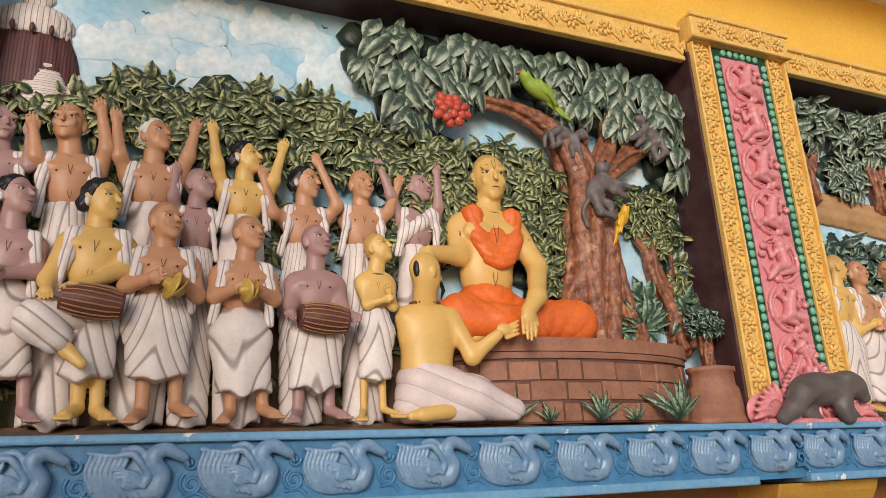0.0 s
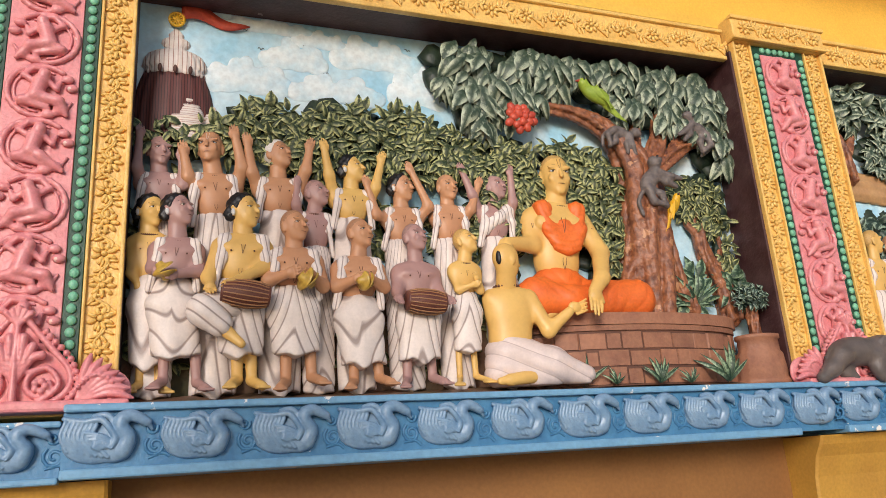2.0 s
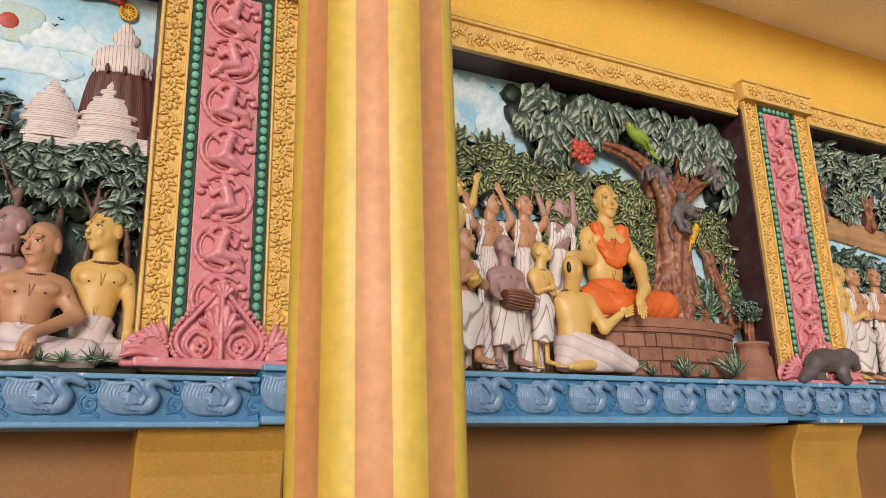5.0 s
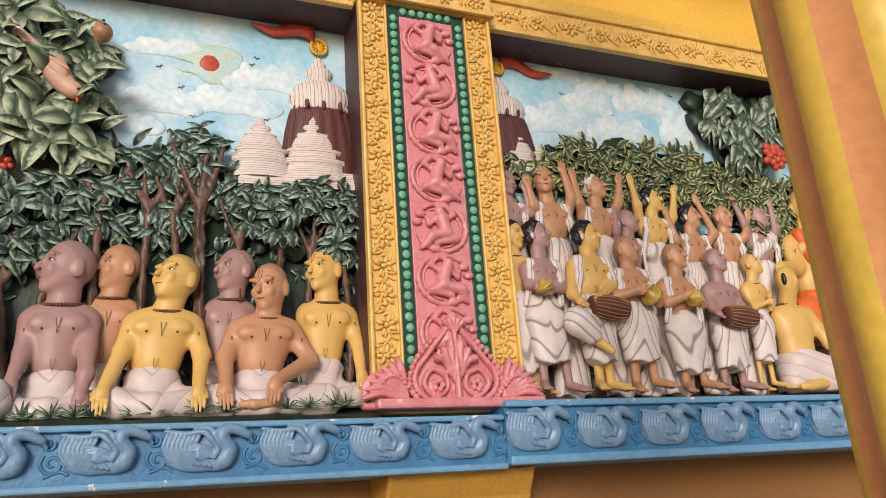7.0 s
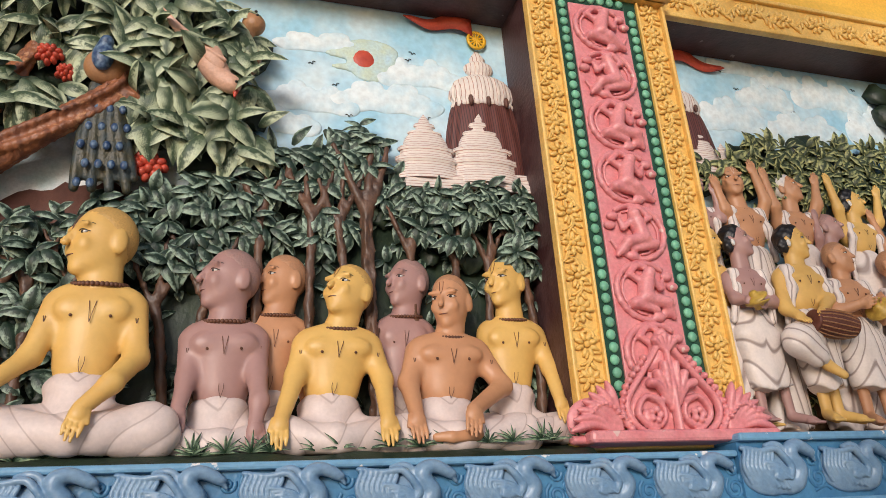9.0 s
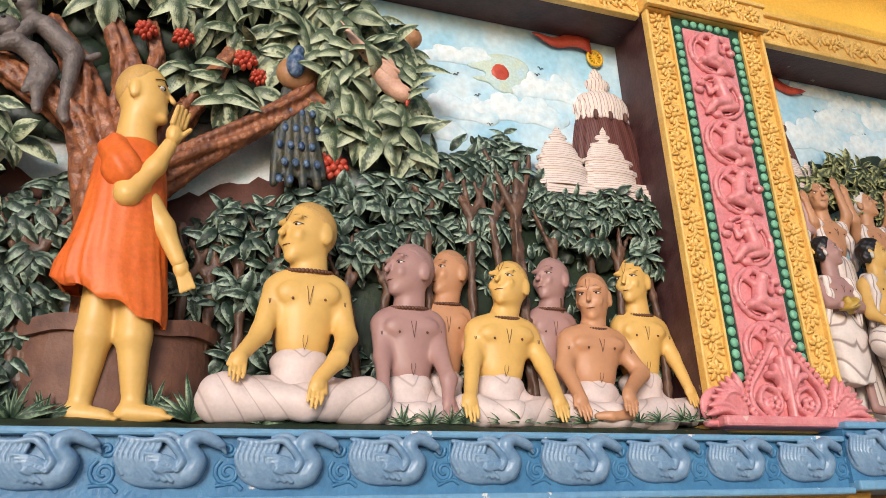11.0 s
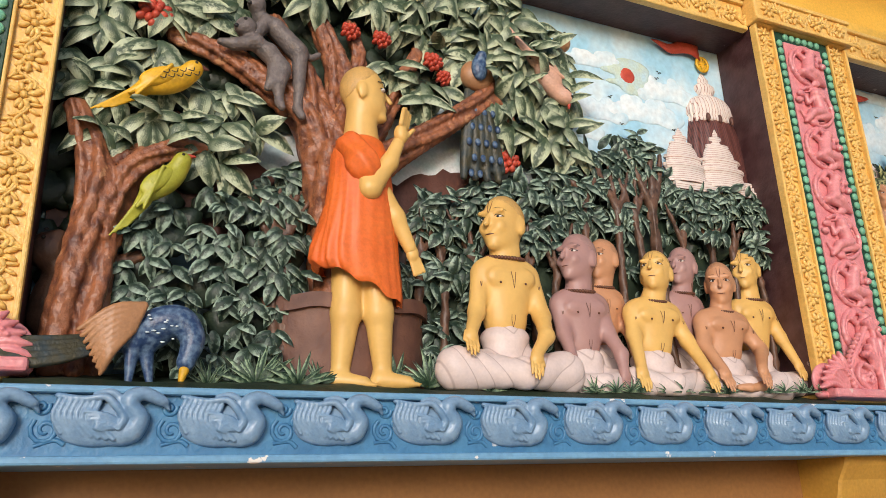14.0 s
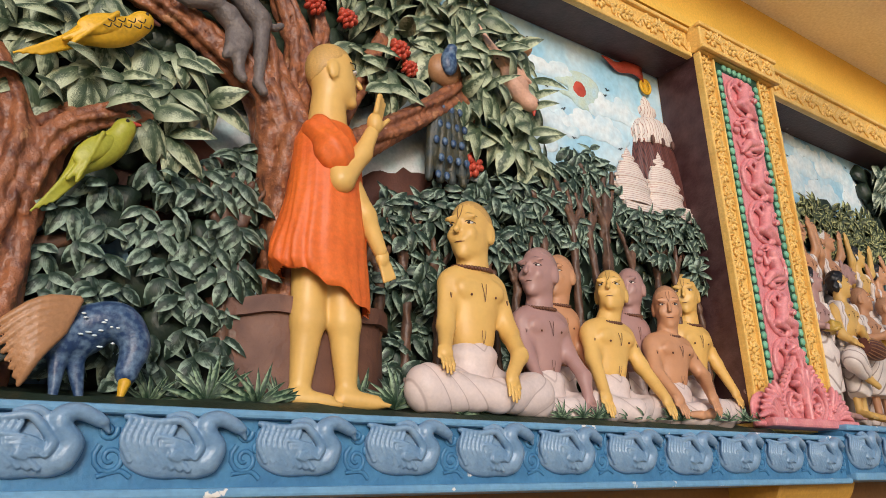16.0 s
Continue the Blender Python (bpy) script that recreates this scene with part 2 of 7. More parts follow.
JOINT = paint("brick_joint_paint", (0.13, 0.055, 0.035), 0.7)
TEMPLE_W = lined("temple_white_paint", (0.74, 0.66, 0.6), (0.4, 0.18, 0.14), 26, 0.86, 90, 0.6)
TEMPLE_D = lined("dome_white_paint", (0.76, 0.68, 0.62), (0.35, 0.14, 0.1), 14, 0.9, 0, 0.4)
TEMPLE_B = lined("temple_brown_paint", (0.15, 0.05, 0.04), (0.04, 0.015, 0.015), 22, 0.6, 0, 0.8)
GREYP = paint("grey_fur_paint", (0.17, 0.14, 0.13), 0.5, (0.07, 0.06, 0.055), 0.4, 25, 0.7, 90)
CALF = paint("grey_brown_paint", (0.13, 0.105, 0.095), 0.5, (0.07, 0.06, 0.055), 0.4, 15, 0.4, 60)
PLINTH = paint("dark_brown_rough_paint", (0.17, 0.075, 0.045), 0.6, (0.09, 0.04, 0.03), 0.5, 10, 0.7, 40)
BIRD_G = paint("parrot_green_paint", (0.3, 0.42, 0.04), 0.45)
BIRD_L = paint("lime_paint", (0.42, 0.42, 0.04), 0.45)
BIRD_Y = paint("bird_yellow_paint", (0.8, 0.45, 0.02), 0.42)
BIRD_P = paint("bird_pink_paint", (0.72, 0.42, 0.3), 0.45)
BIRD_O = paint("bird_brown_paint", (0.4, 0.2, 0.09), 0.45)
BIRD_B = paint("peacock_blue_paint", (0.02, 0.05, 0.13), 0.4, (0.16, 0.25, 0.36), 0.45, 55)
TAILP = paint("peacock_tail_paint", (0.06, 0.055, 0.03), 0.45, (0.03, 0.05, 0.06), 0.5, 25, 0.6)
COL_Y = paint("column_yellow_paint", (0.78, 0.52, 0.08), 0.42, (0.7, 0.43, 0.06), 0.3, 5, 0.12, 40, chips=(0.75, 0.62, 0.4), chip_at=0.77)
COL_O = paint("column_orange_paint", (0.72, 0.32, 0.12), 0.45, (0.62, 0.25, 0.08), 0.3, 5, 0.15, 40, chips=(0.45, 0.15, 0.06), chip_at=0.76)
FLOORM = paint("sandstone_paving", (0.5, 0.44, 0.36), 0.7, (0.38, 0.33, 0.26), 0.4, 1.5)
GROUNDM = paint("pale_ground", (0.6, 0.53, 0.42), 0.8, (0.5, 0.44, 0.34), 0.4, 0.6)
CGRASS = leafy("fern_green_paint", (0.02, 0.05, 0.025), (0.3, 0.42, 0.26), 0.46)


# ---- mesh tools ----
def mesh_of(name, verts, faces, smooth=True, index=None, mats=(), uvs=None):
    me = bpy.data.meshes.new(name)
    me.from_pydata(np.asarray(verts, float).tolist(), [], faces if isinstance(faces, list) else faces.tolist())
    for m in mats:
        me.materials.append(m)
    if smooth:
        me.polygons.foreach_set("use_smooth", np.ones(len(me.polygons), bool))
    if index is not None:
        me.polygons.foreach_set("material_index", np.asarray(index, np.int32))
    if uvs is not None:
        layer = me.uv_layers.new(name="UVMap")
        loops = np.empty(len(me.loops), np.int32)
        me.loops.foreach_get("vertex_index", loops)
        layer.data.foreach_set("uv", np.asarray(uvs, np.float32)[loops].ravel())
    me.update()
    return me


def thing(name, label, category, loc, group="", kind=""):
    ob = new(name)
    ob.location = loc
    ob.empty_display_size = 0.1
    return tagged(ob, label, category, group, kind)


def part(name, data, parent, label="", at=None, kind=""):
    """One mesh object under a thing or a part; at: its pose in the world."""
    ob = new(name, data)
    if at is not None:
        ob.matrix_basis = at
    ob.parent = parent
    ob.matrix_parent_inverse = parent.matrix_basis.inverted()
    return tagged(ob, label, kind=kind)


def solo(name, data, label, category, group="", kind="", at=None):
    ob = new(name, data)
    if at is not None:
        ob.matrix_basis = at
    return tagged(ob, label, category, group, kind)


def rebase(verts, loc):
    return np.asarray(verts, float) - np.asarray(loc, float)


def box(x0, x1, y0, y1, z0, z1, bevel=0.0, seg=2, name="box", mat=None):
    bm = bmesh.new()
    bmesh.ops.create_cube(bm, size=1)
    bmesh.ops.scale(bm, vec=(x1 - x0, y1 - y0, z1 - z0), verts=bm.verts)
    bmesh.ops.translate(bm, vec=((x0 + x1) / 2, (y0 + y1) / 2, (z0 + z1) / 2), verts=bm.verts)
    if bevel:
        bmesh.ops.bevel(bm, geom=bm.edges[:], offset=bevel, segments=seg, affect="EDGES", profile=0.5)
    me = bpy.data.meshes.new(name)
    bm.to_mesh(me)
    bm.free()
    if mat:
        me.materials.append(mat)
    return me


class Pile:
    """Gathers verts and faces of several shapes, each with a material, into one mesh."""

    def __init__(self):
        self.v, self.f, self.i, self.m, self.u, self.n = [], [], [], [], [], 0

    def add(self, verts, faces, mat, fold=None):
        """fold: counts the folds of a cloth at each place."""
        if mat not in self.m:
            self.m.append(mat)
        verts = np.asarray(verts, float)
        faces = np.asarray(faces)
        self.v.append(verts)
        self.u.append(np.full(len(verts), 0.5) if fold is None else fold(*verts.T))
        self.f += (faces + self.n).tolist()
        self.i += [self.m.index(mat)] * len(faces)
        self.n += len(verts)

    def ball(self, c, r, mat, rot=None, nu=12, nv=8):
        v, f = BALLS[(nu, nv)]
        p = v * np.asarray(r)
        if rot is not None:
            p = p @ np.asarray(rot).T
        self.add(p + np.asarray(c), f, mat)

    def mesh(self, name, loc=(0, 0, 0), smooth=True):
        return mesh_of(name, rebase(np.concatenate(self.v), loc), self.f, smooth, self.i, self.m)


def crease(fold, depth):
    """Rounded folds with sharp valleys where the fold count is whole."""
    return lambda X, Y, Z: depth * (2.2 * (1 - np.abs(np.sin(math.pi * fold(X, Y, Z)))) ** 2 - 0.5)


def unit_ball(nu, nv):
    v = []
    for j in range(nv + 1):
        a = math.pi * j / nv
        for i in range(nu):
            b = 2 * math.pi * i / nu
            v.append((math.sin(a) * math.cos(b), math.sin(a) * math.sin(b), math.cos(a)))
    f = [(j * nu + i, (j + 1) * nu + i, (j + 1) * nu + (i + 1) % nu, j * nu + (i + 1) % nu) for j in range(nv) for i in range(nu)]
    return np.array(v), np.array(f)


BALLS = {k: unit_ball(*k) for k in ((12, 8), (8, 5), (10, 6))}


def cap(a, b, ra, rb=None, k=0.0):
    return ("cap", np.array(a, float), np.array(b, float), ra, ra if rb is None else rb, k)


def ell(c, r, k=0.0, rot=None):
    return ("ell", np.array(c, float), np.array(r, float), rot, None, k)


def chain(pts, radii, k=0.0):
    return [cap(pts[i], pts[i + 1], radii[i], radii[i + 1], k) for i in range(len(pts) - 1)]


def clay(prims, h, disp=None, cut=None):
    """Models soft shapes melted together, and skins them: verts and quads."""
    lows, highs = [], []
    for p in prims:
        if p[0] == "cap":
            r = max(p[3], p[4])
            lows.append(np.minimum(p[1], p[2]) - r)
            highs.append(np.maximum(p[1], p[2]) + r)
        else:
            r = p[2] if p[3] is None else np.full(3, p[2].max())
            lows.append(p[1] - r)
            highs.append(p[1] + r)
    pad = 4 * h
    lo, hi = np.min(lows, 0) - pad, np.max(highs, 0) + pad
    ax = [np.arange(lo[i], hi[i] + h, h) for i in range(3)]
    D = np.full([len(a) for a in ax], 0.3)
    for p, l0, h0 in zip(prims, lows, highs):
        k = p[5]
        m = 3.5 * h + k
        s = tuple(slice(max(0, int((l0[i] - m - lo[i]) / h)), int((h0[i] + m - lo[i]) / h) + 2) for i in range(3))
        X, Y, Z = np.meshgrid(*[ax[i][s[i]] for i in range(3)], indexing="ij", sparse=True)
        if p[0] == "cap":
            a, b = p[1], p[2]
            e = b - a
            q = e @ e + 1e-12
            t = np.clip(((X - a[0]) * e[0] + (Y - a[1]) * e[1] + (Z - a[2]) * e[2]) / q, 0, 1)
            d = np.sqrt((X - a[0] - t * e[0]) ** 2 + (Y - a[1] - t * e[1]) ** 2 + (Z - a[2] - t * e[2]) ** 2) - (p[3] + t * (p[4] - p[3]))
        else:
            x, y, z = X - p[1][0], Y - p[1][1], Z - p[1][2]
            if p[3] is not None:
                R = np.asarray(p[3])
                x, y, z = (R[0, i] * x + R[1, i] * y + R[2, i] * z for i in range(3))
            r = p[2]
            k0 = np.sqrt((x / r[0]) ** 2 + (y / r[1]) ** 2 + (z / r[2]) ** 2)
            k1 = np.sqrt((x / r[0] ** 2) ** 2 + (y / r[1] ** 2) ** 2 + (z / r[2] ** 2) ** 2) + 1e-9
            d = k0 * (k0 - 1) / k1
        o = D[s]
        if k > 0:
            w = np.maximum(k - np.abs(o - d), 0) / k
            D[s] = np.minimum(o, d) - w * w * k * 0.25
        else:
            D[s] = np.minimum(o, d)
    if disp or cut:
        X, Y, Z = np.meshgrid(*ax, indexing="ij", sparse=True)
        if disp:
            D = D + disp(X, Y, Z)
        if cut:
            D = np.maximum(D, cut(X, Y, Z))
    return skin_of(D, lo, h)


def skin_of(D, lo, h):
    D[0], D[-1] = 1, 1
    D[:, 0], D[:, -1], D[:, :, 0], D[:, :, -1] = 1, 1, 1, 1
    S = D < 0
    n = [d - 1 for d in D.shape]

    def c(A, i, j, k):
        return A[i:i + n[0], j:j + n[1], k:k + n[2]]
    corners = [(i, j, k) for i in (0, 1) for j in (0, 1) for k in (0, 1)]
    tot = sum(c(S, *q).astype(np.int8) for q in corners)
    mask = (tot > 0) & (tot < 8)
    cells = np.argwhere(mask)
    acc, cnt = np.zeros((len(cells), 3)), np.zeros(len(cells))
    I, J, K = cells.T
    for a in corners:
        for x in range(3):
            if a[x]:
                continue
            b = list(a)
            b[x] = 1
            da, db = D[I + a[0], J + a[1], K + a[2]], D[I + b[0], J + b[1], K + b[2]]
            m = (da < 0) != (db < 0)
            t = np.where(m, da / np.where(da == db, 1, da - db), 0)
            pos = np.tile(np.array(a, float), (len(cells), 1))
            pos[:, x] += t
            acc += pos * m[:, None]
            cnt += m
    verts = (cells + acc / cnt[:, None]) * h + lo
    idx = np.full(n, -1)
    idx[mask] = np.arange(len(cells))
    faces = []
    for x in range(3):
        y, z = (x + 1) % 3, (x + 2) % 3
        A = np.moveaxis(S, (x, y, z), (0, 1, 2))
        ID = np.moveaxis(idx, (x, y, z), (0, 1, 2))
        ch = A[:-1, 1:-1, 1:-1] != A[1:, 1:-1, 1:-1]
        e = np.argwhere(ch)
        i, j, k = e[:, 0], e[:, 1] + 1, e[:, 2] + 1
        q = np.stack([ID[i, j - 1, k - 1], ID[i, j, k - 1], ID[i, j, k], ID[i, j - 1, k]], 1)
        inside = A[i, j, k]
        q[~inside] = q[~inside][:, ::-1]
        faces.append(q)
    return verts, np.concatenate(faces)


def tube(pts, r0, r1, n=8):
    """A tapering tube along points."""
    P = np.array(pts, float)
    m = len(P)
    T = np.gradient(P, axis=0)
    T /= np.linalg.norm(T, axis=1)[:, None] + 1e-9
    A = np.cross(T, (0.13, 1, 0.07))
    A /= np.linalg.norm(A, axis=1)[:, None] + 1e-9
    B = np.cross(T, A)
    rr = np.linspace(r0, r1, m)
    a = np.linspace(0, 2 * math.pi, n, endpoint=False)
    V = P[:, None] + rr[:, None, None] * (np.cos(a)[None, :, None] * A[:, None] + np.sin(a)[None, :, None] * B[:, None])
    F = [(i * n + j, i * n + (j + 1) % n, (i + 1) * n + (j + 1) % n, (i + 1) * n + j) for i in range(m - 1) for j in range(n)]
    return V.reshape(-1, 3), np.array(F)


def bend(pts, n=6):
    """A smooth line through points."""
    P = np.array(pts, float)
    Q = np.vstack([2 * P[0] - P[1], P, 2 * P[-1] - P[-2]])
    out = []
    for i in range(1, len(Q) - 2):
        for t in np.linspace(0, 1, n, endpoint=False):
            a, b, c, d = Q[i - 1:i + 3]
            out.append(0.5 * (2 * b + (c - a) * t + (2 * a - 5 * b + 4 * c - d) * t ** 2 + (3 * b - a - 3 * c + d) * t ** 3))
    out.append(P[-1])
    return np.array(out)

# ---- structure ----
Y_FRONT, Y_BACK, Y_LEDGE = 2.80, 3.07, 2.66
P1, P2, P3 = -4.765, -0.805, 3.24      # middles of the pilasters
PANELS = [(-4.42, -1.15, 3.845), (-0.46, 2.88, 3.86), (3.62, 6.96, 3.93)]

solo("floor", box(-9, 11, -0.6, 3.6, -0.2, 0.0, name="floor", mat=FLOORM), "worn sandstone veranda floor below the painted wall", "floor", kind="structure")
solo("ground", box(-60, 60, -60, -0.6, -0.35, -0.15, name="ground", mat=GROUNDM), "pale dusty open ground beside the veranda", "ground", kind="structure")
solo("ceiling", box(-9, 11, 2.45, 3.9, 5.3, 5.5, name="ceiling", mat=CREAM), "whitewashed plaster veranda ceiling", "ceiling", kind="structure")
solo("wall_upper", box(-9, 11, 3.42, 3.66, 4.02, 5.3, name="wall_upper", mat=WALL), "ochre painted wall above the relief panels", "wall", kind="structure")
solo("wall_lower", box(-9, 11, 3.02, 3.3, 0.0, 1.66, name="wall_lower", mat=LOWER), "brownish ochre wall below the blue ledge, darkened for its shade", "wall", kind="structure")
solo("wall_back", box(-9, 11, 3.10, 3.418, 1.664, 4.2, name="wall_back", mat=WALL), "plastered wall behind the relief panels", "wall", kind="structure")
solo("wall_west", box(-9.3, -9.004, 0.1, 3.9, 0, 5.3, name="wall_west", mat=WALL), "plain ochre end wall of the veranda", "wall", kind="structure")
solo("wall_east", box(11.004, 11.3, 0.1, 3.9, 0, 5.3, name="wall_east", mat=WALL), "plain ochre end wall of the veranda", "wall", kind="structure")
solo("wall_courtyard", box(-32, 32, -14.3, -14, -0.15, 1.6, name="wall_courtyard", mat=CREAM), "plain cream boundary wall of the open yard", "wall", kind="structure")


def bracket_profile(x0, x1):
    """A stout pier under the ledge with a curved top that swells forward."""
    prof = [(3.02, 0.0), (2.84, 0.0), (2.84, 1.30), (2.83, 1.42), (2.80, 1.52), (2.76, 1.58), (2.74, 1.626), (3.02, 1.626)]
    v, f = [], []
    n = len(prof)
    cuts = [(x0, 0.012), (x0 + 0.012, 0), (x1 - 0.012, 0), (x1, 0.012)]
    for x, inset in cuts:
        v += [(x, y + (inset if y < 3 else 0), z) for y, z in prof]
    for a in range(3):
        f += [(a * n + j, a * n + (j + 1) % n, (a + 1) * n + (j + 1) % n, (a + 1) * n + j) for j in range(n)]
    f += [tuple(range(n))[::-1], tuple(range(3 * n, 4 * n))]
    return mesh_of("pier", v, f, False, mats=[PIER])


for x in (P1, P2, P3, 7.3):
    solo("pier", bracket_profile(x - 0.31, x + 0.34), "ochre painted pier carrying the blue ledge, darkened for its shade", "pier", "piers under the ledge")


def panel_shell(i, x0, x1, top):
    """The recess: painted back, earth floor rising to the back, and dark reveals at the sides and top."""
    back = solo(f"panel_back_{i}", box(x0 - 0.1, x1 + 0.1, Y_BACK, Y_BACK + 0.028, 1.8, 4.02, name="panel_back", mat=SKY),
                "sky-blue painted plaster back of a relief panel", "painted panel", kind="structure")
    # earth floor as a gently uneven sheet
    nx, ny = 90, 10
    V = []
    for j in range(ny + 1):
        for k in range(nx + 1):
            x = x0 - 0.005 + (x1 - x0 + 0.01) * k / nx
            y = 2.69 + (Y_BACK - 2.69) * j / ny
            z = 1.884 + 0.075 * (j / ny) + 0.010 * noise.noise((x * 6, y * 8, i)) * min(j, 2)
            V.append((x, y, 1.825 if i == 1 and j == 0 else z - (0.032 if i == 1 else 0.0)))
    F = [(j * (nx + 1) + k, j * (nx + 1) + k + 1, (j + 1) * (nx + 1) + k + 1, (j + 1) * (nx + 1) + k) for j in range(ny) for k in range(nx)]
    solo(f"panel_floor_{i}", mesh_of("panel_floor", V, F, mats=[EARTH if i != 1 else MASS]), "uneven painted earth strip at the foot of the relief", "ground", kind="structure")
    # reveals
    solo(f"reveal_top_{i}", box(x0 - 0.02, x1 + 0.02, 2.84, Y_BACK - 0.002, top, top + 0.1, 0.006, name="reveal", mat=MAROON), "dark maroon painted soffit of the recess", "reveal", kind="structure")
    for side, xa, xb in (("west", x0 - 0.07, x0 + 0.006), ("east", x1 - 0.006, x1 + 0.07)):
        solo(f"reveal_{side}_{i}", box(xa, xb, 2.805, Y_BACK - 0.004, 1.9, top + 0.05, 0.004, name="reveal", mat=MAROON), "dark maroon painted side of the recess", "reveal", kind="structure")


for i, (x0, x1, top) in enumerate(PANELS, 1):
    panel_shell(i, x0, x1, top)


# ---- gold borders over the panels ----
def rosette(r, mat, petals=8):
    p = Pile()
    for k in range(petals):
        a = 2 * math.pi * k / petals
        c, s = math.cos(a), math.sin(a)
        rot = np.array([[c, 0, -s], [0, 1, 0], [s, 0, c]])
        p.ball((0.62 * r * c, -0.08 * r, 0.62 * r * s), (0.4 * r, 0.2 * r, 0.19 * r), mat, rot, 8, 5)
    p.ball((0, -0.14 * r, 0), (0.26 * r, 0.25 * r, 0.26 * r), mat, None, 8, 5)
    return p.mesh("flower")


def sprig(r, mat, flip=1):
    """A curling leaf sprig between two flowers."""
    p = Pile()
    pts = [(r * (t - 0.5) * 2.0, -0.003, flip * 0.45 * r * math.sin(t * 5.2 + 0.4)) for t in np.linspace(0, 1, 14)]
    p.add(*tube(pts, 0.1 * r, 0.16 * r, 6), mat)
    for k in range(7):
        t = k / 6
        x, z = r * (t - 0.5) * 2.0, flip * 0.45 * r * math.sin(t * 5.2 + 0.4)
        for s in (1, -1):
            a = math.cos(t * 5.2) * 0.6 + s * 0.95
            c, d = math.cos(a), math.sin(a)
            rot = np.array([[c, 0, -d], [0, 1, 0], [d, 0, c]])
            p.ball((x + 0.4 * r * c, -0.003, z + 0.4 * r * d), (0.42 * r, 0.13 * r, 0.14 * r), mat, rot, 8, 5)
    return p.mesh("sprig")


FLOWER = rosette(0.052, GOLD)
SPRIGS = [sprig(0.066, GOLD, 1), sprig(0.066, GOLD, -1)]


def gold_border(x0, x1, z0, z1, y):
    b = thing("gold_border", "gold painted plaster border with flower scrolls above a relief panel", "border", (x0, y, z0), "borders over the panels")
    part("border_slab", box(x0, x1, y, 3.41, z0, z1, 0.008, name="border_slab", mat=GOLD), b)
    part("border_rim", box(x0, x1, y - 0.02, y + 0.02, z0 - 0.012, z0 + 0.014, 0.006, name="border_rim", mat=GOLD), b)
    part("border_rim", box(x0, x1, y - 0.02, y + 0.02, z1 - 0.012, z1 + 0.012, 0.006, name="border_rim", mat=GOLD), b)
    n = int((x1 - x0) / 0.2)
    for k in range(n):
        x = x0 + (k + 0.5) * (x1 - x0) / n
        part("flower", FLOWER, b, at=pose(x, y - 0.002, (z0 + z1) / 2, 0, 17 * k, 0))
        part("sprig", SPRIGS[k % 2], b, at=pose(x + 0.1, y - 0.002, (z0 + z1) / 2, 0, 0, 0) @ Matrix.Diagonal((0.9, 1, 1, 1)))


gold_border(-4.41, -1.17, 3.855, 4.015, 2.83)
gold_border(-0.44, 2.86, 3.865, 4.05, 2.83)
gold_border(3.64, 6.95, 3.935, 4.10, 2.83)
solo("shelf_top", box(-9, 11, 2.86, 3.42, 4.1, 4.16, name="shelf_top", mat=WALL), "ochre plastered top of the panel wall", "wall", kind="structure")


# ---- pilasters ----
def spiral(cx, cz, r, turns, start, shrink=0.25, n=16, d=0.0):
    out = []
    for k in range(n + 1):
        t = k / n
        a = start + turns * 2 * math.pi * t
        q = r * (1 - (1 - shrink) * t)
        out.append((cx + q * math.cos(a), d, cz + q * math.sin(a)))
    return out


def medallion(flip, lean):
    """A scroll ring round a small seated figure, in low relief."""
    f = flip
    P = []
    ring = [(f * 0.125 * math.cos(a), -0.004, 0.128 * math.sin(a)) for a in np.linspace(0.9, 5.9, 18)]
    P += chain(ring, [0.012] * 12 + [0.011, 0.010, 0.010, 0.009, 0.008, 0.007], 0.006)
    ring2 = [(f * 0.10 * math.cos(a), -0.002, 0.104 * math.sin(a)) for a in np.linspace(1.1, 4.6, 14)]
    P += chain(ring2, [0.006] * 14, 0.003)
    for a in (0.2, 0.6, 5.4, 5.0):
        P.append(ell((f * 0.118 * math.cos(a), -0.008, 0.12 * math.sin(a)), (0.026, 0.016, 0.02), 0.006))
    P.append(ell((f * 0.012, -0.026, 0.075), (0.024, 0.026, 0.027), 0.006))
    P.append(cap((f * 0.0, -0.018, 0.04), (f * -0.018, -0.02, -0.03), 0.032, 0.03, 0.014))
    P += chain([(f * -0.03, -0.012, 0.045), (f * -0.065, -0.012, 0.07), (f * -0.03, -0.012, 0.112), (f * 0.01, -0.01, 0.105)], [0.014, 0.012, 0.011, 0.01], 0.008)
    P += chain([(f * 0.03, -0.015, 0.04), (f * 0.06, -0.015, 0.01), (f * 0.07, -0.015, 0.045)], [0.014, 0.012, 0.01], 0.008)
    P += chain([(f * -0.015, -0.018, -0.035), (f * (0.02 + lean), -0.022, -0.055), (f * 0.1, -0.012, -0.115)], [0.028, 0.024, 0.011], 0.012)
    P += chain([(f * -0.02, -0.016, -0.04), (f * -0.065, -0.018, -0.06), (f * 0.03, -0.016, -0.088)], [0.026, 0.02, 0.012], 0.01)
    v, q = clay(P, 0.0052, cut=lambda X, Y, Z: Y - 0.006 + 0 * X + 0 * Z)
    return mesh_of("scroll_figure", v, q, mats=[PINK])


MEDALS = [medallion(1, 0.0), medallion(-1, 0.03), medallion(1, 0.05)]


